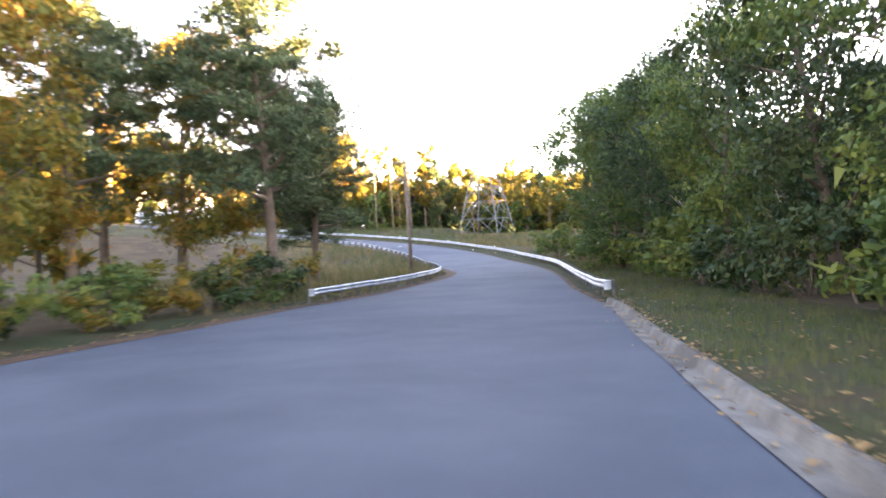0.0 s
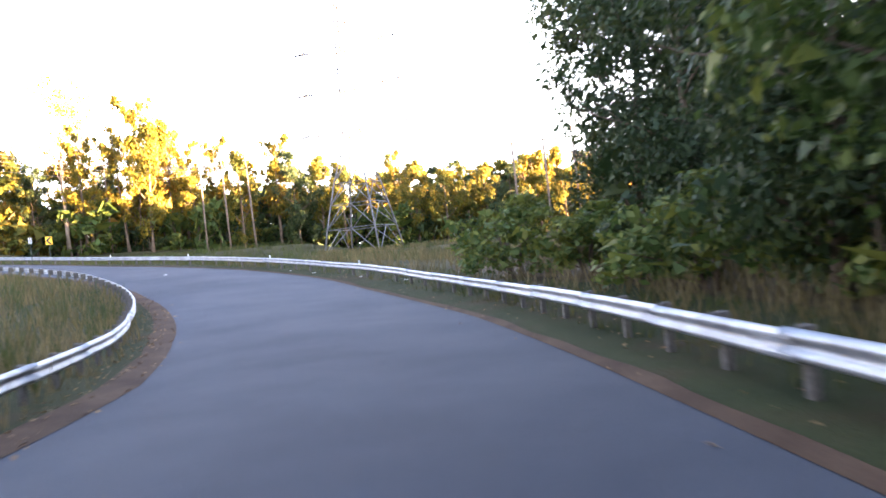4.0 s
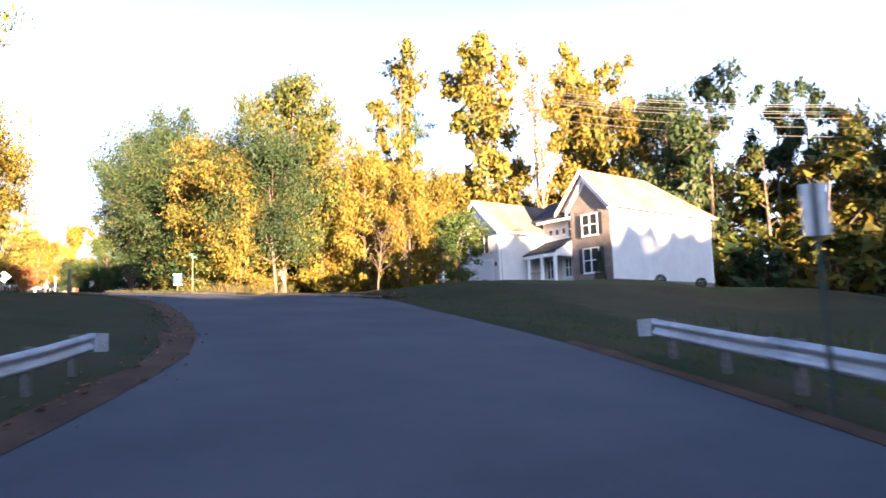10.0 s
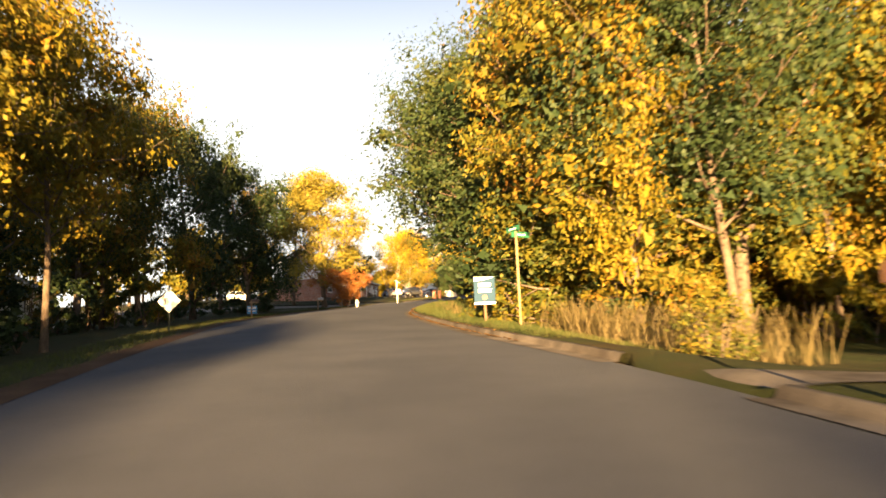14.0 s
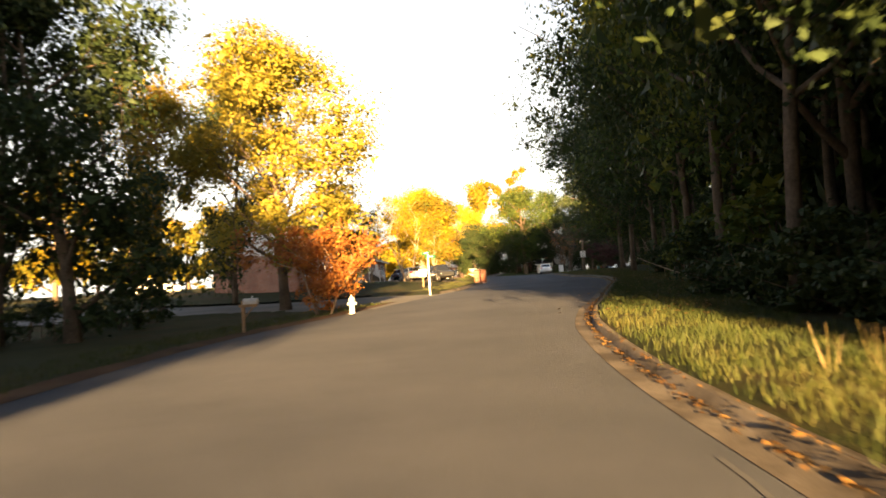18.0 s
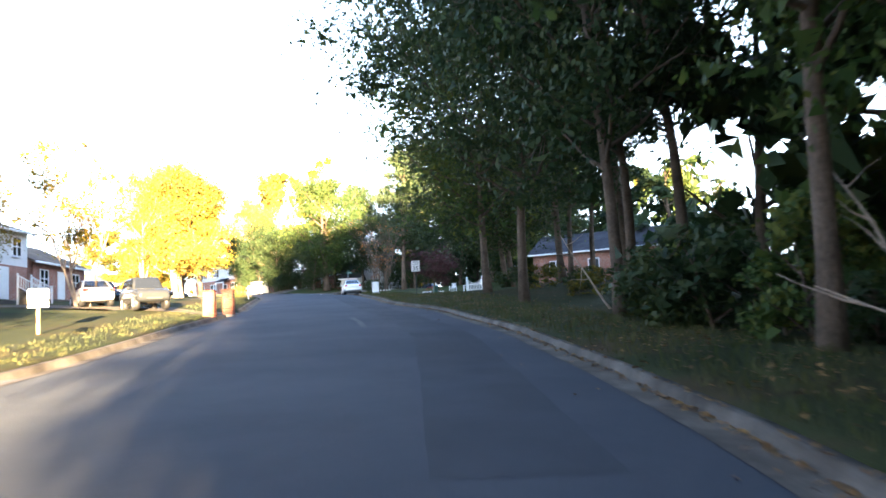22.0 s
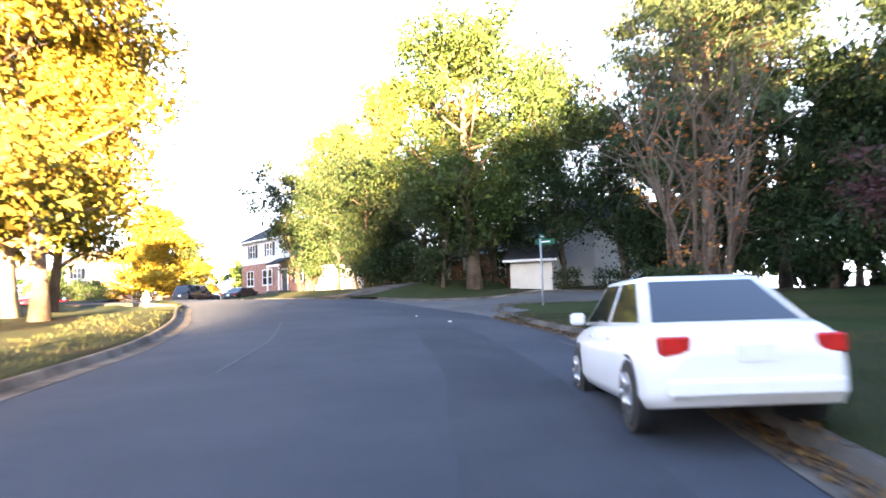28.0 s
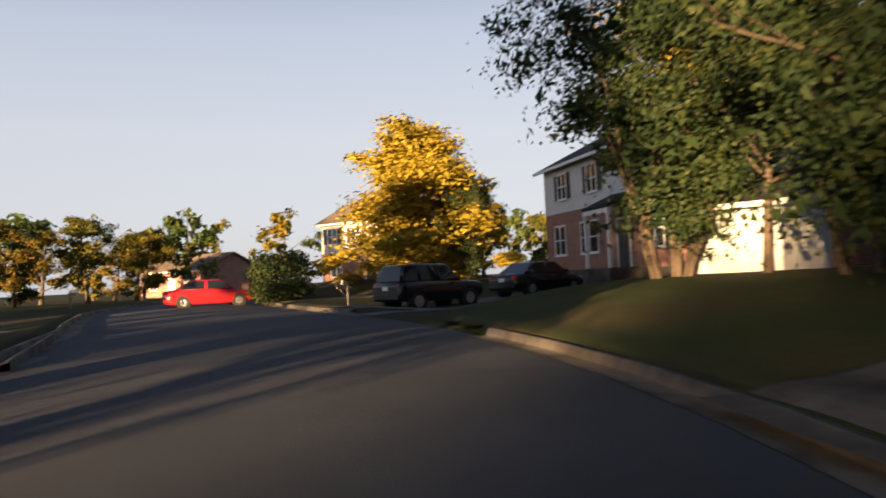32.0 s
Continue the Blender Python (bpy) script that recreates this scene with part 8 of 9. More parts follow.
            tube(bm, [(wx, sgn * (W / 2 - 0.28), r), (wx, sgn * (W / 2 - 0.012), r)], [r * 1.17, r * 1.17], 18)
            part("wheel_arch", bm, BLACK, base)
    return base


PAINT_WHITE, PAINT_BLACK, PAINT_BLUE, PAINT_RED, PAINT_GREY, PAINT_DARK = paint("white_car_paint", (0.75, 0.75, 0.74)), paint("black_car_paint", (0.008, 0.008, 0.010)), paint("blue_car_paint", (0.006, 0.016, 0.05)), paint("red_car_paint", (0.35, 0.015, 0.02)), paint("grey_car_paint", (0.25, 0.26, 0.27)), paint("charcoal_car_paint", (0.02, 0.022, 0.025))
rd_ = math.degrees(road_dir(333))
pw = at_road(338.9, -2.75)
car("sedan", pw.x, pw.y, rd_, PAINT_WHITE, "white sedan parked at the kerb", pw.z + 0.03)
car("sedan", -228.9, 160.4, 48, PAINT_BLUE, "dark blue sedan on a concrete drive")
car("suv", -188.5, 157.6, 10, PAINT_DARK, "dark SUV parked on a front lawn drive")
car("sedan", -192.5, 154.9, 190, PAINT_GREY, "grey sedan behind a dark SUV")
car("sedan", -205, 155.5, 15, PAINT_BLUE, "blue sedan in a sunlit yard")
car("suv", -280.5, 168.7, 146, PAINT_BLACK, "black SUV parked in a drive")
car("sedan", -285.0, 172.5, 146, PAINT_BLACK, "black sedan parked in a drive by the brick house")
car("sedan", -287.5, 154.6, 128, PAINT_RED, "red car parked at the far kerb")
car("sedan", -261, 206.5, 35, PAINT_BLUE, "dark blue sedan parked on the side street")
car("sedan", -255.5, 160.5, 15, PAINT_GREY, "grey car far off in a yard")
car("sedan", -176, 130, 100, PAINT_WHITE, "white car in a yard behind trees")


# ---- grass, litter and small things on the ground ----
def blades(name, x, y, z, height, width, mat, label, category="grass", lean=0.35):
    """Blades of grass, one narrow face each, standing at arrays of places."""
    rg = np.random.default_rng(len(x))
    n = len(x)
    a = rg.uniform(0, math.tau, n)
    h = height * rg.uniform(0.55, 1.25, n)
    dx, dy = np.cos(a), np.sin(a)
    b = rg.uniform(0, math.tau, n)
    lx, ly = np.cos(b) * h * lean * rg.uniform(0.2, 1.2, n), np.sin(b) * h * lean * rg.uniform(0.2, 1.2, n)
    w = width * rg.uniform(0.6, 1.4, n)
    p0 = np.stack([x - dx * w, y - dy * w, z - 0.03], 1)
    p1 = np.stack([x + dx * w, y + dy * w, z - 0.03], 1)
    p2 = np.stack([x + lx + dx * w * 0.25, y + ly + dy * w * 0.25, z + h], 1)
    p3 = np.stack([x + lx - dx * w * 0.25, y + ly - dy * w * 0.25, z + h * 0.97], 1)
    v = np.stack([p0, p1, p2, p3], 1).reshape(-1, 3)
    return tagged(new(name, fast_mesh(name, v, np.arange(4 * n).reshape(n, 4), mat)), label, category, kind="stuff")


def verge_spots(n, s0, s1, side, w0, w1, seed, tuft=6, spread=0.12, thin=1.0):
    """Places on a verge, gathered in tufts: x, y, z arrays."""
    rg = np.random.default_rng(seed)
    table = LEFT_EDGE if side > 0 else RIGHT_EDGE
    out = []
    for _ in range(n // tuft):
        s = rg.uniform(s0, s1)
        w = w0 + (w1 - w0) * rg.uniform() ** thin
        p = at_road(s, edge(table, s) + side * w)
        base = at_road(s, float(np.clip(edge(table, s) + side * w, -6.9, 6.9))).z
        z = base + verge_height(s, side, table, w) if w < 6.6 else ground_z(p.x, p.y)
        q = rg.normal(size=(tuft, 2)) * spread
        out.append(np.stack([p.x + q[:, 0], p.y + q[:, 1], np.full(tuft, z)], 1))
    return np.concatenate(out).T


def field_spots(n, x0, x1, y0, y1, road, seed, keep=None, tuft=8, spread=0.22):
    rg = np.random.default_rng(seed)
    x, y = rg.uniform(x0, x1, n // tuft), rg.uniform(y0, y1, n // tuft)
    ok = nearest_road(x, y) > road
    if keep is not None:
        ok &= keep(x, y)
    x, y = x[ok], y[ok]
    z = land(x, y)
    q = rg.normal(size=(len(x), tuft, 2)) * spread
    return (x[:, None] + q[:, :, 0]).ravel(), (y[:, None] + q[:, :, 1]).ravel(), np.repeat(z, tuft)


blades("meadow_grass", *field_spots(26000, 3, 40, 60, 178, 3.2, 31, lambda x, y: x > 3 + 0 * y), 0.75, 0.02, DRY_BLADE, "tall dry grass and weeds in the field", lean=0.5)
blades("meadow_grass", *field_spots(24000, -30, 34, 104, 180, 3.0, 32, lambda x, y: (y > 112) | (x > 4)), 0.7, 0.022, GRASS_BLADE, "tall green weeds in the field", lean=0.5)
blades("meadow_grass", *field_spots(18000, -24, 1, 40, 112, 1.4, 33), 0.6, 0.018, DRY_BLADE, "dry weeds and grass inside the bend", lean=0.5)
blades("meadow_grass", *field_spots(9000, -24, 1, 38, 112, 1.6, 34), 0.8, 0.02, GRASS_BLADE, "green weeds inside the bend", lean=0.5)
blades("verge_grass", *verge_spots(9000, 0, 34, -1, 0.5, 5.2, 35), 0.16, 0.009, GRASS_BLADE, "short green grass by the kerb")
blades("verge_grass", *verge_spots(12000, 34, 140, -1, 1.2, 5.2, 36), 0.24, 0.011, GRASS_BLADE, "weedy grass under the guardrail")
blades("verge_grass", *verge_spots(7000, 30, 140, 1, 0.9, 4.5, 37), 0.24, 0.011, DRY_BLADE, "weedy dry grass under the guardrail")
blades("verge_grass", *verge_spots(8000, 140, 172, -1, 0.3, 5.2, 38), 0.09, 0.008, GRASS_BLADE, "mown grass before the white house")
blades("verge_grass", *verge_spots(52000, 193, 262, -1, 0.45, 4.6, 39, 9, 0.10), 0.13, 0.006, GRASS_BLADE, "sunlit uncut grass behind the kerb", lean=0.6)
blades("verge_grass", *verge_spots(16000, 262, 335, -1, 0.5, 4.6, 40), 0.18, 0.009, GRASS_BLADE, "shaded grass and weeds behind the kerb", lean=0.6)
blades("verge_grass", *verge_spots(14000, 178, 262, 1, 0.5, 3.6, 41), 0.12, 0.009, GRASS_BLADE, "short grass along the kerb")
blades("verge_grass", *verge_spots(8000, 277, 362, 1, 0.5, 3.6, 42), 0.09, 0.009, GRASS_BLADE, "sunlit lawn grass along the kerb")
blades("verge_grass", *verge_spots(8000, 318, 355, -1, 0.5, 5.0, 43), 0.08, 0.008, GRASS_BLADE, "mown lawn grass behind the kerb")
blades("tall_weeds", *verge_spots(220, 193, 232, -1, 1.6, 3.4, 44, 12, 0.10), 0.55, 0.008, DRY_BLADE, "tall dry weed stalks behind the kerb", lean=0.5)
blades("tall_weeds", *verge_spots(1500, 191, 206, -1, 3.4, 6.2, 45, 22, 0.30), 1.15, 0.012, DRY_BLADE, "clumps of tall dry grass by the sign", lean=0.45)

# bare earth where the road has no kerb
strip("road_shoulder", 28, 146, 1.0, lambda s: [edge(RIGHT_EDGE, s) + w for w in (0.03, -0.08, -0.2 - 0.14 * noise.noise(Vector((s * 0.35, 0, 0))))], DIRT, lambda s: [0.012, 0.028, 0.045], label="strip of bare brown earth beside the asphalt", category="road shoulder")
strip("road_shoulder", -30, 262, 1.0, lambda s: [edge(LEFT_EDGE, s) + w for w in (-0.05, 0.3, 0.7 + 0.35 * noise.noise(Vector((s * 0.35, 5, 0))))], DIRT, lambda s: [0.012, 0.028, 0.045], label="strip of bare reddish earth beside the asphalt", category="road shoulder")

# fallen leaves
LITTER = leaf_mat("fallen_leaves", [(0.15, (0.07, 0.04, 0.018)), (0.5, (0.16, 0.085, 0.03)), (0.9, (0.27, 0.16, 0.05))], 0.1)


def fallen(n, s0, s1, side, w0, w1, seed, dz, label, size=0.1):
    rg = np.random.default_rng(seed)
    table = LEFT_EDGE if side > 0 else RIGHT_EDGE
    pts = []
    for _ in range(n):
        s = rg.uniform(s0, s1)
        w = rg.normal((w0 + w1) / 2, (w1 - w0) / 3)
        p = at_road(s, edge(table, s) + side * w)
        base = at_road(s, float(np.clip(edge(table, s) + side * w, -6.9, 6.9))).z
        on = 0.02 if w < 0.15 else 0.18 if w < 0.38 else verge_height(s, side, table, w) + 0.03
        pts.append((p.x, p.y, base + on + dz))
    c = np.array(pts)
    a = rg.uniform(0, math.tau, n)
    u = np.stack([np.cos(a), np.sin(a), rg.uniform(-0.3, 0.3, n)], 1)
    w = np.stack([-np.sin(a), np.cos(a), rg.uniform(-0.3, 0.3, n)], 1)
    ln = size * rg.uniform(0.5, 1.4, (n, 1))
    v = np.stack([c - u * ln / 2, c + w * ln * 0.33, c + u * ln / 2, c - w * ln * 0.33], 1).reshape(-1, 3)
    v[:, 2] += np.tile([0.0, 0.012, 0.004, 0.02], n)
    return tagged(new("leaf_litter", fast_mesh("leaf_litter", v, np.arange(4 * n).reshape(n, 4), LITTER)), label, "leaves", kind="stuff")


fallen(2600, 195, 335, -1, 0.0, 0.2, 51, 0.01, "brown fallen leaves gathered in the gutter")
fallen(2600, 240, 330, -1, 0.5, 4.5, 52, 0.03, "brown fallen leaves on the shaded verge", 0.12)
fallen(900, 6, 140, -1, 0.2, 3.5, 53, 0.03, "fallen leaves along the road's edge")
fallen(1800, 335, 356, -1, -0.15, 0.2, 54, 0.01, "dry leaves and grit along the kerb")
fallen(900, 166.5, 171.5, -1, -0.6, 0.9, 56, 0.02, "heap of dead leaves where the kerb begins", 0.14)
fallen(700, 354, 362, -1, 0.2, 2.0, 58, -0.14, "dirt and dead leaves at the corner of the side street", 0.07)
fallen(600, -10, 29, -1, -0.05, 0.6, 57, 0.012, "dead leaves and dirt over the low kerb")
fallen(1800, -20, 175, 1, 0.0, 1.2, 55, 0.01, "dry leaves along the road's edge")

# patches, seams and covers in the road
ASPHALT_NEW = surface("new_asphalt", (0.040, 0.045, 0.056), (0.056, 0.063, 0.076), 0.4, 90, 0.8, 0, 0.9, 0.016)
STREAK = surface("pale_road_dust", (0.078, 0.083, 0.09), (0.105, 0.108, 0.112), 0.8, 60, 0.9, 0, 0.4, 0.004)
ROAD_LATS = np.linspace(0, 1, 9)


def road_top(s, lat):
    """Height of the crowned road above its line."""
    u = (lat - edge(RIGHT_EDGE, s)) / (edge(LEFT_EDGE, s) - edge(RIGHT_EDGE, s))
    return float(np.interp(u, ROAD_LATS, [0.0, 0.04, 0.07, 0.09, 0.10, 0.09, 0.07, 0.04, 0.0]))


def road_strip(name, s0, s1, lat0, lat1, mat, label, wobble=0.0, dz=0.006):
    def across(s):
        k = wobble * noise.noise(Vector((s * 0.3, lat0, 0))) + wobble * 0.4 * noise.noise(Vector((s * 1.3, lat0, 4)))
        f = (s - s0) / (s1 - s0)
        a, b = (lat0(f), lat1(f)) if callable(lat0) else (lat0, lat1)
        return [a + k, (a + b) / 2 + k, b + k]
    strip(name, s0, s1, 0.75, across, mat, lambda s: [road_top(s, l) + dz for l in across(s)], label=label, category="road surface")


road_strip("asphalt_patch", 266, 352, -1.75, -0.1, ASPHALT_NEW, "darker strip of newer asphalt along the lane", 0.10)
for k, (s0, s1, lat, wd) in enumerate([(343, 356, 3.5, 0.07), (285, 292, 0.9, 0.2), (361, 367, 3.4, 0.08)]):
    road_strip("road_seam", s0, s1, lat, lat + wd, STREAK, "pale worn seam along the asphalt", 0.07, 0.009)
rg7 = np.random.default_rng(77)
for s0 in (346, 349, 351.5, 353.4, 341, 222.5, 226):
    road_strip("road_scuff", s0, s0 + rg7.uniform(0.8, 1.8), edge(RIGHT_EDGE, s0) + 0.5, edge(RIGHT_EDGE, s0) + 0.56, STREAK, "pale scuff on the asphalt by the gutter", 0.1, 0.011)
IRON = surface("cast_iron", (0.025, 0.022, 0.02), (0.045, 0.04, 0.036), 6, 60, 0.8, 0.0, 0.3, 0.004)


def manhole(x, y, s, lat):
    p = at_road(s, lat)
    m = empty("manhole_cover", Matrix.Translation((x, y, p.z + road_top(s, lat) + 0.006)), "round worn cast-iron manhole cover in the asphalt", "manhole cover", "manhole covers")
    ring = [(math.cos(a * math.tau / 28), math.sin(a * math.tau / 28)) for a in range(28)]
    bm = bmesh.new()
    vs = [[bm.verts.new((c * r, q * r, h)) for c, q in ring] for r, h in ((0.42, -0.02), (0.42, 0.002), (0.34, 0.002), (0.34, -0.02))]
    for r0, r1 in zip(vs, vs[1:]):
        for k in range(28):
            bm.faces.new((r0[k], r0[(k + 1) % 28], r1[(k + 1) % 28], r1[k]))
    part("frame_ring", bm, IRON, m)
    part("lid", prism(bmesh.new(), [(c * 0.332, q * 0.332) for c, q in ring], "z", -0.02, 0.003), IRON, m)
    for k in range(-3, 4):
        w = math.sqrt(0.3 ** 2 - (k * 0.08) ** 2)
        part("rib", boxed(-w, w, k * 0.08 - 0.012, k * 0.08 + 0.012, 0.003, 0.008), IRON, m)


manhole(-185.9, 168.3, 304.2, 0.4)
manhole(-245.9, 175.5, 366.3, 2.25)

# scraps of paper and a can
PAPER = plain("litter_paper", (0.72, 0.72, 0.70), 0.8, 0, 0.1)
for k, (x, y, w) in enumerate([(8.2, 88.6, 0.2), (3.7, 97.5, 0.22), (6.2, 92.3, 0.16), (-5.8, 103.2, 0.2), (2.2, 100.6, 0.14), (7.6, 33.0, 0.22), (-52.8, 144.0, 0.26), (-53.6, 143.6, 0.13), (-233.4, 180.0, 0.1), (-236.2, 179.5, 0.09)]):
    rg = np.random.default_rng(80 + k)
    g = 4
    d = (LINE[:, 0] - x) ** 2 + (LINE[:, 1] - y) ** 2
    i = int(d.argmin())
    lat = float((x - LINE[i, 0]) * NORM[i, 0] + (y - LINE[i, 1]) * NORM[i, 1])
    s = ALONG[i]
    over = edge(RIGHT_EDGE, s) - lat
    z = LINE[i, 2] + (road_top(s, lat) if over < 0 else verge_height(s, -1, RIGHT_EDGE, over)) + 0.02
    vs = [(w * (a / g - 0.5), w * 0.75 * (b / g - 0.5), rg.uniform(0, 0.05)) for b in range(g + 1) for a in range(g + 1)]
    top = [(a + b * (g + 1), a + 1 + b * (g + 1), a + 1 + (b + 1) * (g + 1), a + (b + 1) * (g + 1)) for b in range(g) for a in range(g)]
    n = len(vs)
    vs += [(a, b, c - 0.004) for a, b, c in vs]
    ob = mesh_ob("litter", vs, top + [tuple(q + n for q in f[::-1]) for f in top], PAPER)
    ob.matrix_world = Matrix.Translation((x, y, z)) @ Matrix.Rotation(rg.uniform(0, 6), 4, "Z")
    tagged(ob, "crumpled scrap of white paper litter on the ground", "litter", "scraps of litter")

# garden things
STONE_WHITE = surface("whitewashed_stone", (0.55, 0.54, 0.50), (0.74, 0.73, 0.70), 4, 40, 0.85, 0, 0.4, 0.01)
FLOWER = leaf_mat("red_flowers", [(0.2, (0.35, 0.02, 0.02)), (0.8, (0.55, 0.06, 0.05))], 0.2)
MULCH = surface("mulch", (0.05, 0.032, 0.02), (0.11, 0.07, 0.045), 3, 30, 0.95, 0, 0.8, 0.03)


def stone_ring(name, x, y, r, n, label, flowers=True, fill=MULCH, size=0.14, white=True):
    z = ground_z(x, y)
    bed = empty(name, Matrix.Translation((x, y, z)), label, "flower bed")
    bm = bmesh.new()
    bmesh.ops.create_uvsphere(bm, u_segments=20, v_segments=8, radius=1.0)
    for v in bm.verts:
        v.co = Vector((v.co.x * r, v.co.y * r, v.co.z * 0.16 + 0.02 * noise.noise(v.co * 4)))
    part("soil", bm, fill, bed)
    if white:
        bm = bmesh.new()
        bmesh.ops.create_icosphere(bm, subdivisions=1, radius=size)
        for v in bm.verts:
            v.co *= 0.85 + 0.3 * noise.noise(v.co * 9)
            v.co.z *= 0.7
        first = part("stone", bm, STONE_WHITE, bed)
        first.location = (r, 0, 0.06)
        for k in range(1, n):
            ob = new("stone", first.data)
            ob.parent = bed
            a = k * math.tau / n
            ob.matrix_basis = Matrix.LocRotScale((r * math.cos(a), r * math.sin(a), 0.06), Euler((0, 0, a * 2.3)), (1, 0.9 + 0.2 * (k % 3) / 2, 1))
    if flowers:
        rg = np.random.default_rng(3)
        q = np.stack([rg.normal(0, r * 0.4, 500), rg.normal(0, r * 0.4, 500), rg.uniform(0.1, 0.45, 500)], 1)
        leaf_mass(q, 0.09, LEAF_GREEN, 5, "leaves", bed)
        leaf_mass(q[:220] + np.array([0, 0, 0.12]), 0.08, FLOWER, 6, "flowers", bed)


stone_ring("flower_bed", -209.2, 184.2, 0.95, 18, "round flower bed of red flowers edged with white stones")
stone_ring("flower_bed", -228.9, 186.0, 1.2, 20, "round bed edged with white stones on the lawn", False)
stone_ring("mulch_ring", -62.5, 150.7, 0.9, 0, "low mound of brown mulch round a sapling", False, white=False)


def lawn_chair(x, y, turn):
    z = ground_z(x, y)
    ch = empty("lawn_chair", Matrix.Translation((x, y, z)) @ Matrix.Rotation(radians(turn), 4, "Z"), "white plastic lawn chair standing on the grass", "chair")
    part("seat", boxed(-0.25, 0.25, -0.22, 0.24, 0.38, 0.41, 0.008), WHITE_PAINT, ch)
    for k in range(5):
        part("back_slat", boxed(-0.22 + k * 0.095, -0.16 + k * 0.095, 0.22, 0.25, 0.45, 0.86, 0.005), WHITE_PAINT, ch)
    part("top_rail", boxed(-0.26, 0.26, 0.21, 0.26, 0.84, 0.90, 0.01), WHITE_PAINT, ch)
    for q in (-0.27, 0.27):
        part("armrest", boxed(q - 0.03, q + 0.03, -0.22, 0.24, 0.60, 0.63, 0.008), WHITE_PAINT, ch)
        for w in (-0.2, 0.22):
            part("leg", boxed(q - 0.025, q + 0.025, w - 0.025, w + 0.025, -0.03, 0.60, 0.006), WHITE_PAINT, ch)


lawn_chair(-214, 188.5, 30)
lawn_chair(-212.6, 189.3, -20)


def leafy(name, x, y, rx, ry, h, n, size, mat, label, turn=0, category="shrub"):
    """A shrub or hedge with thick foliage over a few stems."""
    rg = np.random.default_rng(int(abs(x * 31 + y * 17)))
    d = rg.normal(size=(n, 3))
    d /= np.linalg.norm(d, axis=1)[:, None]
    d = np.sign(d) * np.abs(d) ** 0.7
    lump = 1 + 0.12 * np.sin(d[:, 0] * 7 + 1) * np.cos(d[:, 1] * 6) + 0.08 * np.sin(d[:, 2] * 9)
    q = d * (rg.uniform(0.55, 1.04, n) * lump)[:, None] * np.array([rx, ry, h / 2]) + np.array([0, 0, h / 2])
    sh = empty(name, Matrix.Translation((x, y, ground_z(x, y) - 0.04)) @ Matrix.Rotation(radians(turn), 4, "Z"), label, category, "shrubs")
    leaf_mass(q, size, mat, 9, "foliage", sh)
    for k in range(4):
        a = k * 1.6
        part("stem", tube(bmesh.new(), [(0.1 * rx * math.cos(a), 0.1 * ry * math.sin(a), -0.1), (0.5 * rx * math.cos(a), 0.5 * ry * math.sin(a), h * 0.7)], [0.04, 0.015], 6), BARK, sh)


leafy("shrub", -76.8, 149.2, 0.95, 0.95, 1.7, 1300, 0.11, LEAF_MIX, "brown twiggy shrub beside the drive")
leafy("shrub", -85.9, 151.0, 0.5, 0.5, 1.0, 500, 0.1, LEAF_MIX, "small dark shrub by the drive")
leafy("hedge", -289.6, 157.8, 4.0, 1.7, 2.8, 9000, 0.17, LEAF_DARK, "tall dark clipped hedge by the pavement", 20, "hedge")
leafy("hedge", -300, 152, 2.4, 1.2, 1.9, 2400, 0.2, LEAF_DARK, "dark hedge before a brick house", 10, "hedge")
leafy("shrub", -224.4, 168.8, 0.8, 0.8, 1.2, 1300, 0.1, LEAF_GOLD, "tan dry bush beside the drive")
leafy("garden_plant", -218.3, 166.9, 0.5, 0.5, 0.5, 500, 0.16, LEAF_GREEN, "low broad-leaved garden plant by the kerb")
leafy("shrub", -228.7, 184.95, 0.85, 0.85, 1.4, 5200, 0.09, LEAF_DARK, "low rounded bush on the lawn")
for k, (x, y, r, h) in enumerate([(-258.2, 187.6, 1.2, 1.5), (-261.3, 185.6, 1.3, 1.7), (-264.3, 184.6, 1.2, 1.6), (-267.4, 183.2, 1.2, 1.5), (-254.4, 192.6, 1.1, 1.6), (-253.2, 194.8, 1.2, 1.6), (-252.4, 197.4, 1.2, 1.5)]):
    leafy("shrub", x, y, r, r * 0.8, h, 1500, 0.13, LEAF_DARK, "dark evergreen shrub before the brick house")

# fountain on the lawn, old wooden post
bx, by = -59.9, 154.4
bb = empty("fountain", Matrix.Translation((bx, by, ground_z(bx, by))), "white two-tiered garden fountain on the lawn", "fountain")
part("pedestal", tube(bmesh.new(), [(0, 0, -0.05), (0, 0, 0.06), (0, 0, 0.1), (0, 0, 0.62)], [0.2, 0.19, 0.1, 0.08], 14), STONE_WHITE, bb)
part("basin", tube(bmesh.new(), [(0, 0, 0.60), (0, 0, 0.66), (0, 0, 0.74)], [0.1, 0.36, 0.46], 18), STONE_WHITE, bb)
part("upper_column", tube(bmesh.new(), [(0, 0, 0.70), (0, 0, 0.78), (0, 0, 1.05)], [0.14, 0.07, 0.06], 12), STONE_WHITE, bb)
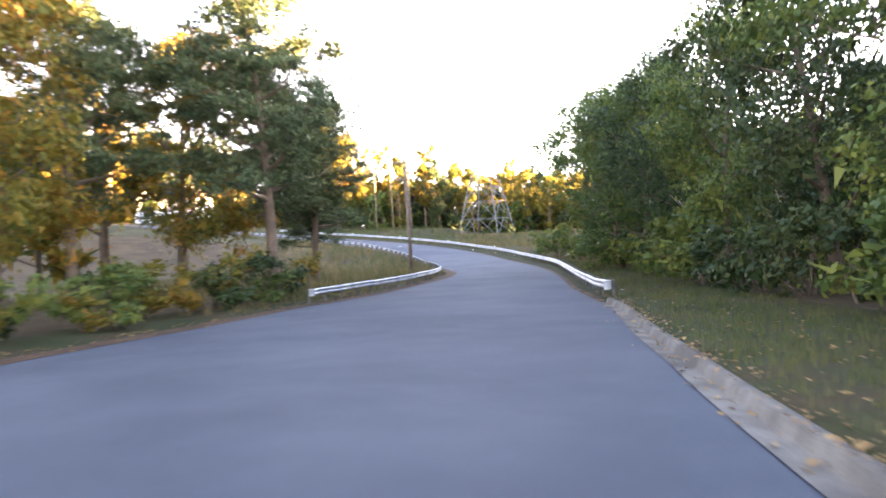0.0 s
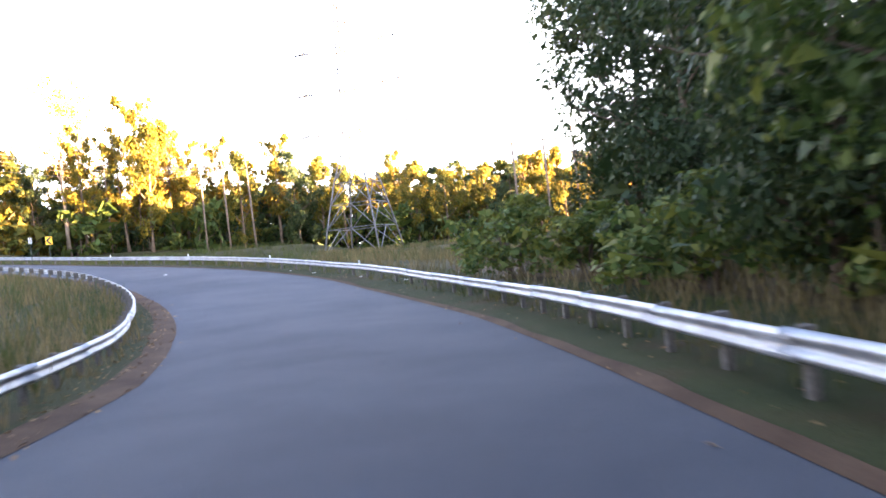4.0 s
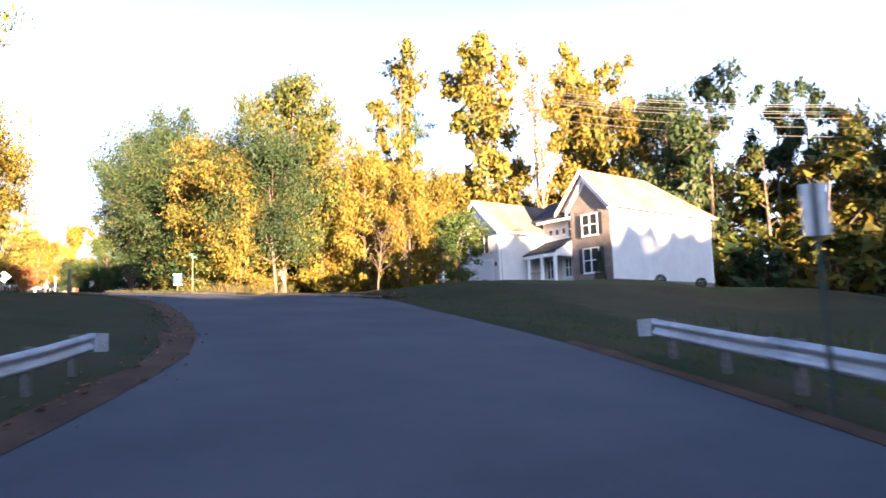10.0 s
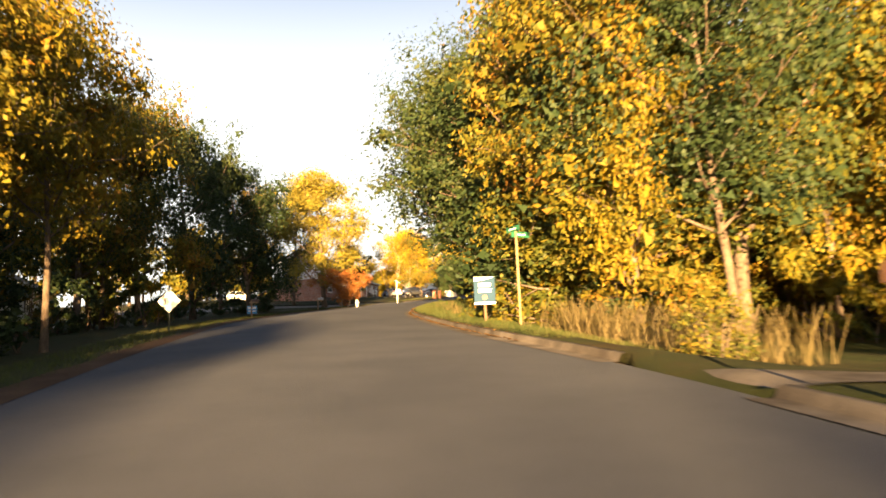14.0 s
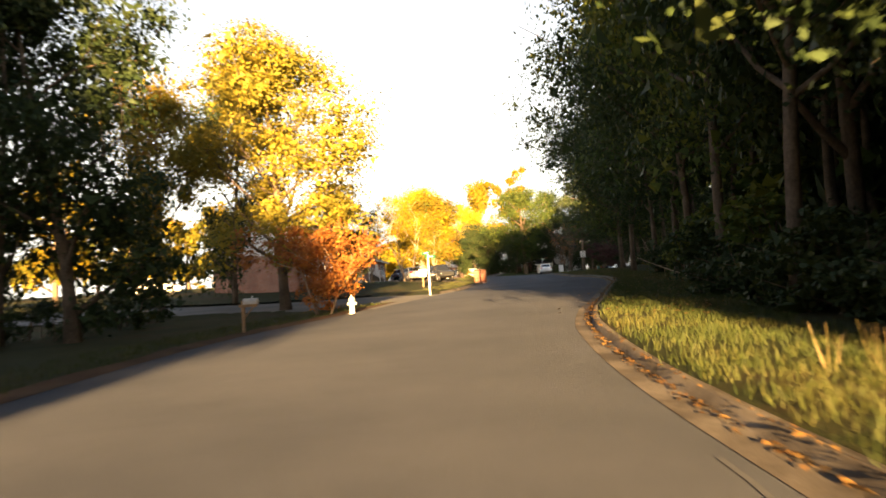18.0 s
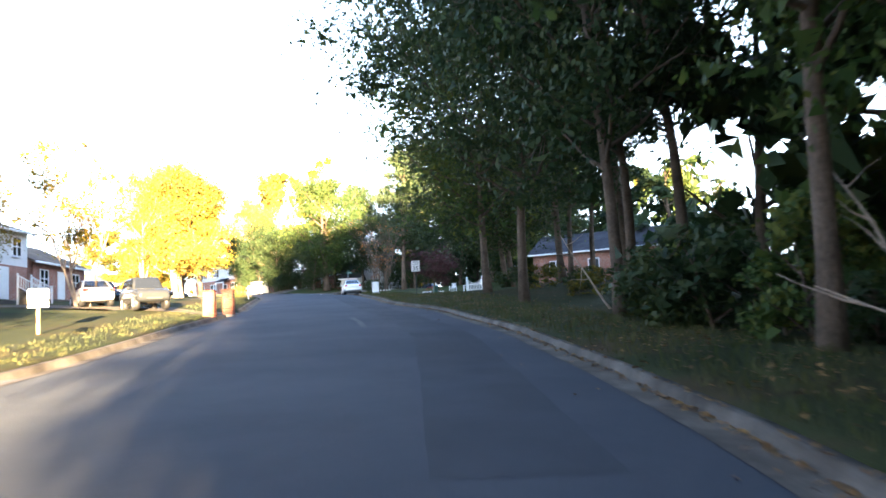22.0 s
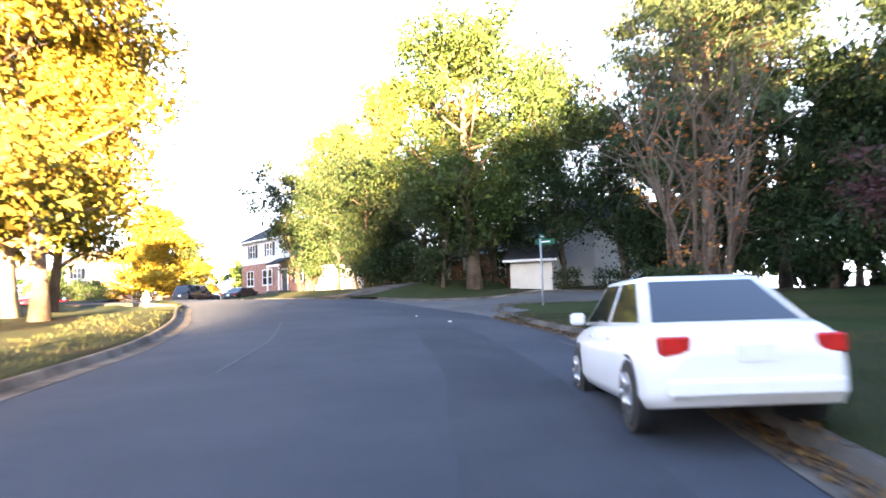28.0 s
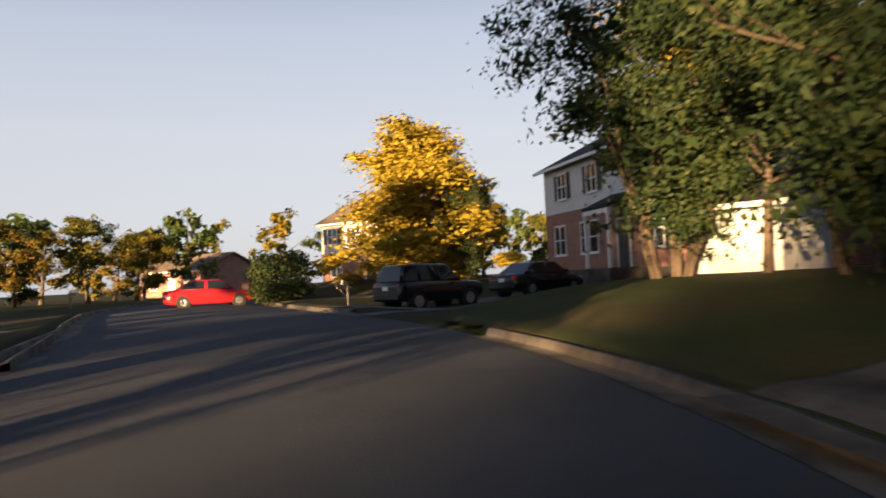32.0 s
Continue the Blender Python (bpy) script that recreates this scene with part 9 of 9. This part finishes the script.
part("upper_basin", tube(bmesh.new(), [(0, 0, 1.02), (0, 0, 1.06), (0, 0, 1.12)], [0.06, 0.18, 0.24], 16), STONE_WHITE, bb)
part("finial", tube(bmesh.new(), [(0, 0, 1.1), (0, 0, 1.18), (0, 0, 1.26), (0, 0, 1.3)], [0.04, 0.06, 0.04, 0.01], 10), STONE_WHITE, bb)
wp = empty("wooden_post", Matrix.Translation((-61.2, 131.0, ground_z(-61.2, 131.0))), "weathered wooden post in the weeds", "post")
part("shaft", tube(bmesh.new(), [(0, 0, -0.3), (0.02, 0, 0.6), (0.03, 0.02, 1.2)], [0.09, 0.085, 0.08], 8), WOOD_POLE, wp)
part("top", tube(bmesh.new(), [(0.03, 0.02, 1.2), (0.03, 0.02, 1.23)], [0.078, 0.05], 8), WOOD_POLE, wp)

# dead branches leaning in the woods
for k, (s, lat, ln, tilt, az) in enumerate([(266, -7.6, 4.5, 35, 200), (271, -8.2, 5.5, 55, 150), (288, -8.6, 4.0, 40, 220), (37, -11.5, 6.5, 50, 130), (44, -11, 5.0, 62, 60), (52, -11.5, 6.0, 48, 150), (30, -11, 5.5, 66, 100)]):
    p = at_road(s, lat)
    br = empty("dead_branch", Matrix.Translation((p.x, p.y, p.z)) @ Matrix.Rotation(radians(az), 4, "Z") @ Matrix.Rotation(radians(90 - tilt), 4, "Y"), "pale dead branch leaning among the undergrowth", "branch", "dead branches")
    rg = np.random.default_rng(90 + k)
    main = limb_points((0, 0, -0.3), (0, 0, 1), ln, 0.09, rg, 7)
    part("main_stem", tube(bmesh.new(), main, [0.055 * (1 - 0.85 * i / 7) for i in range(8)], 6), BARK_PALE, br)
    for q in (3, 4, 5, 6):
        tw = limb_points(main[q], Vector(rg.normal(size=3)) + Vector((0, 0, 0.7)), ln * 0.25, 0.15, rg, 4)
        part("twig", tube(bmesh.new(), tw, [0.02, 0.016, 0.012, 0.008, 0.005], 5), BARK_PALE, br)

for ob, _ in PROTO.values():
    for o in (*ob.children_recursive, ob):
        bpy.data.objects.remove(o)
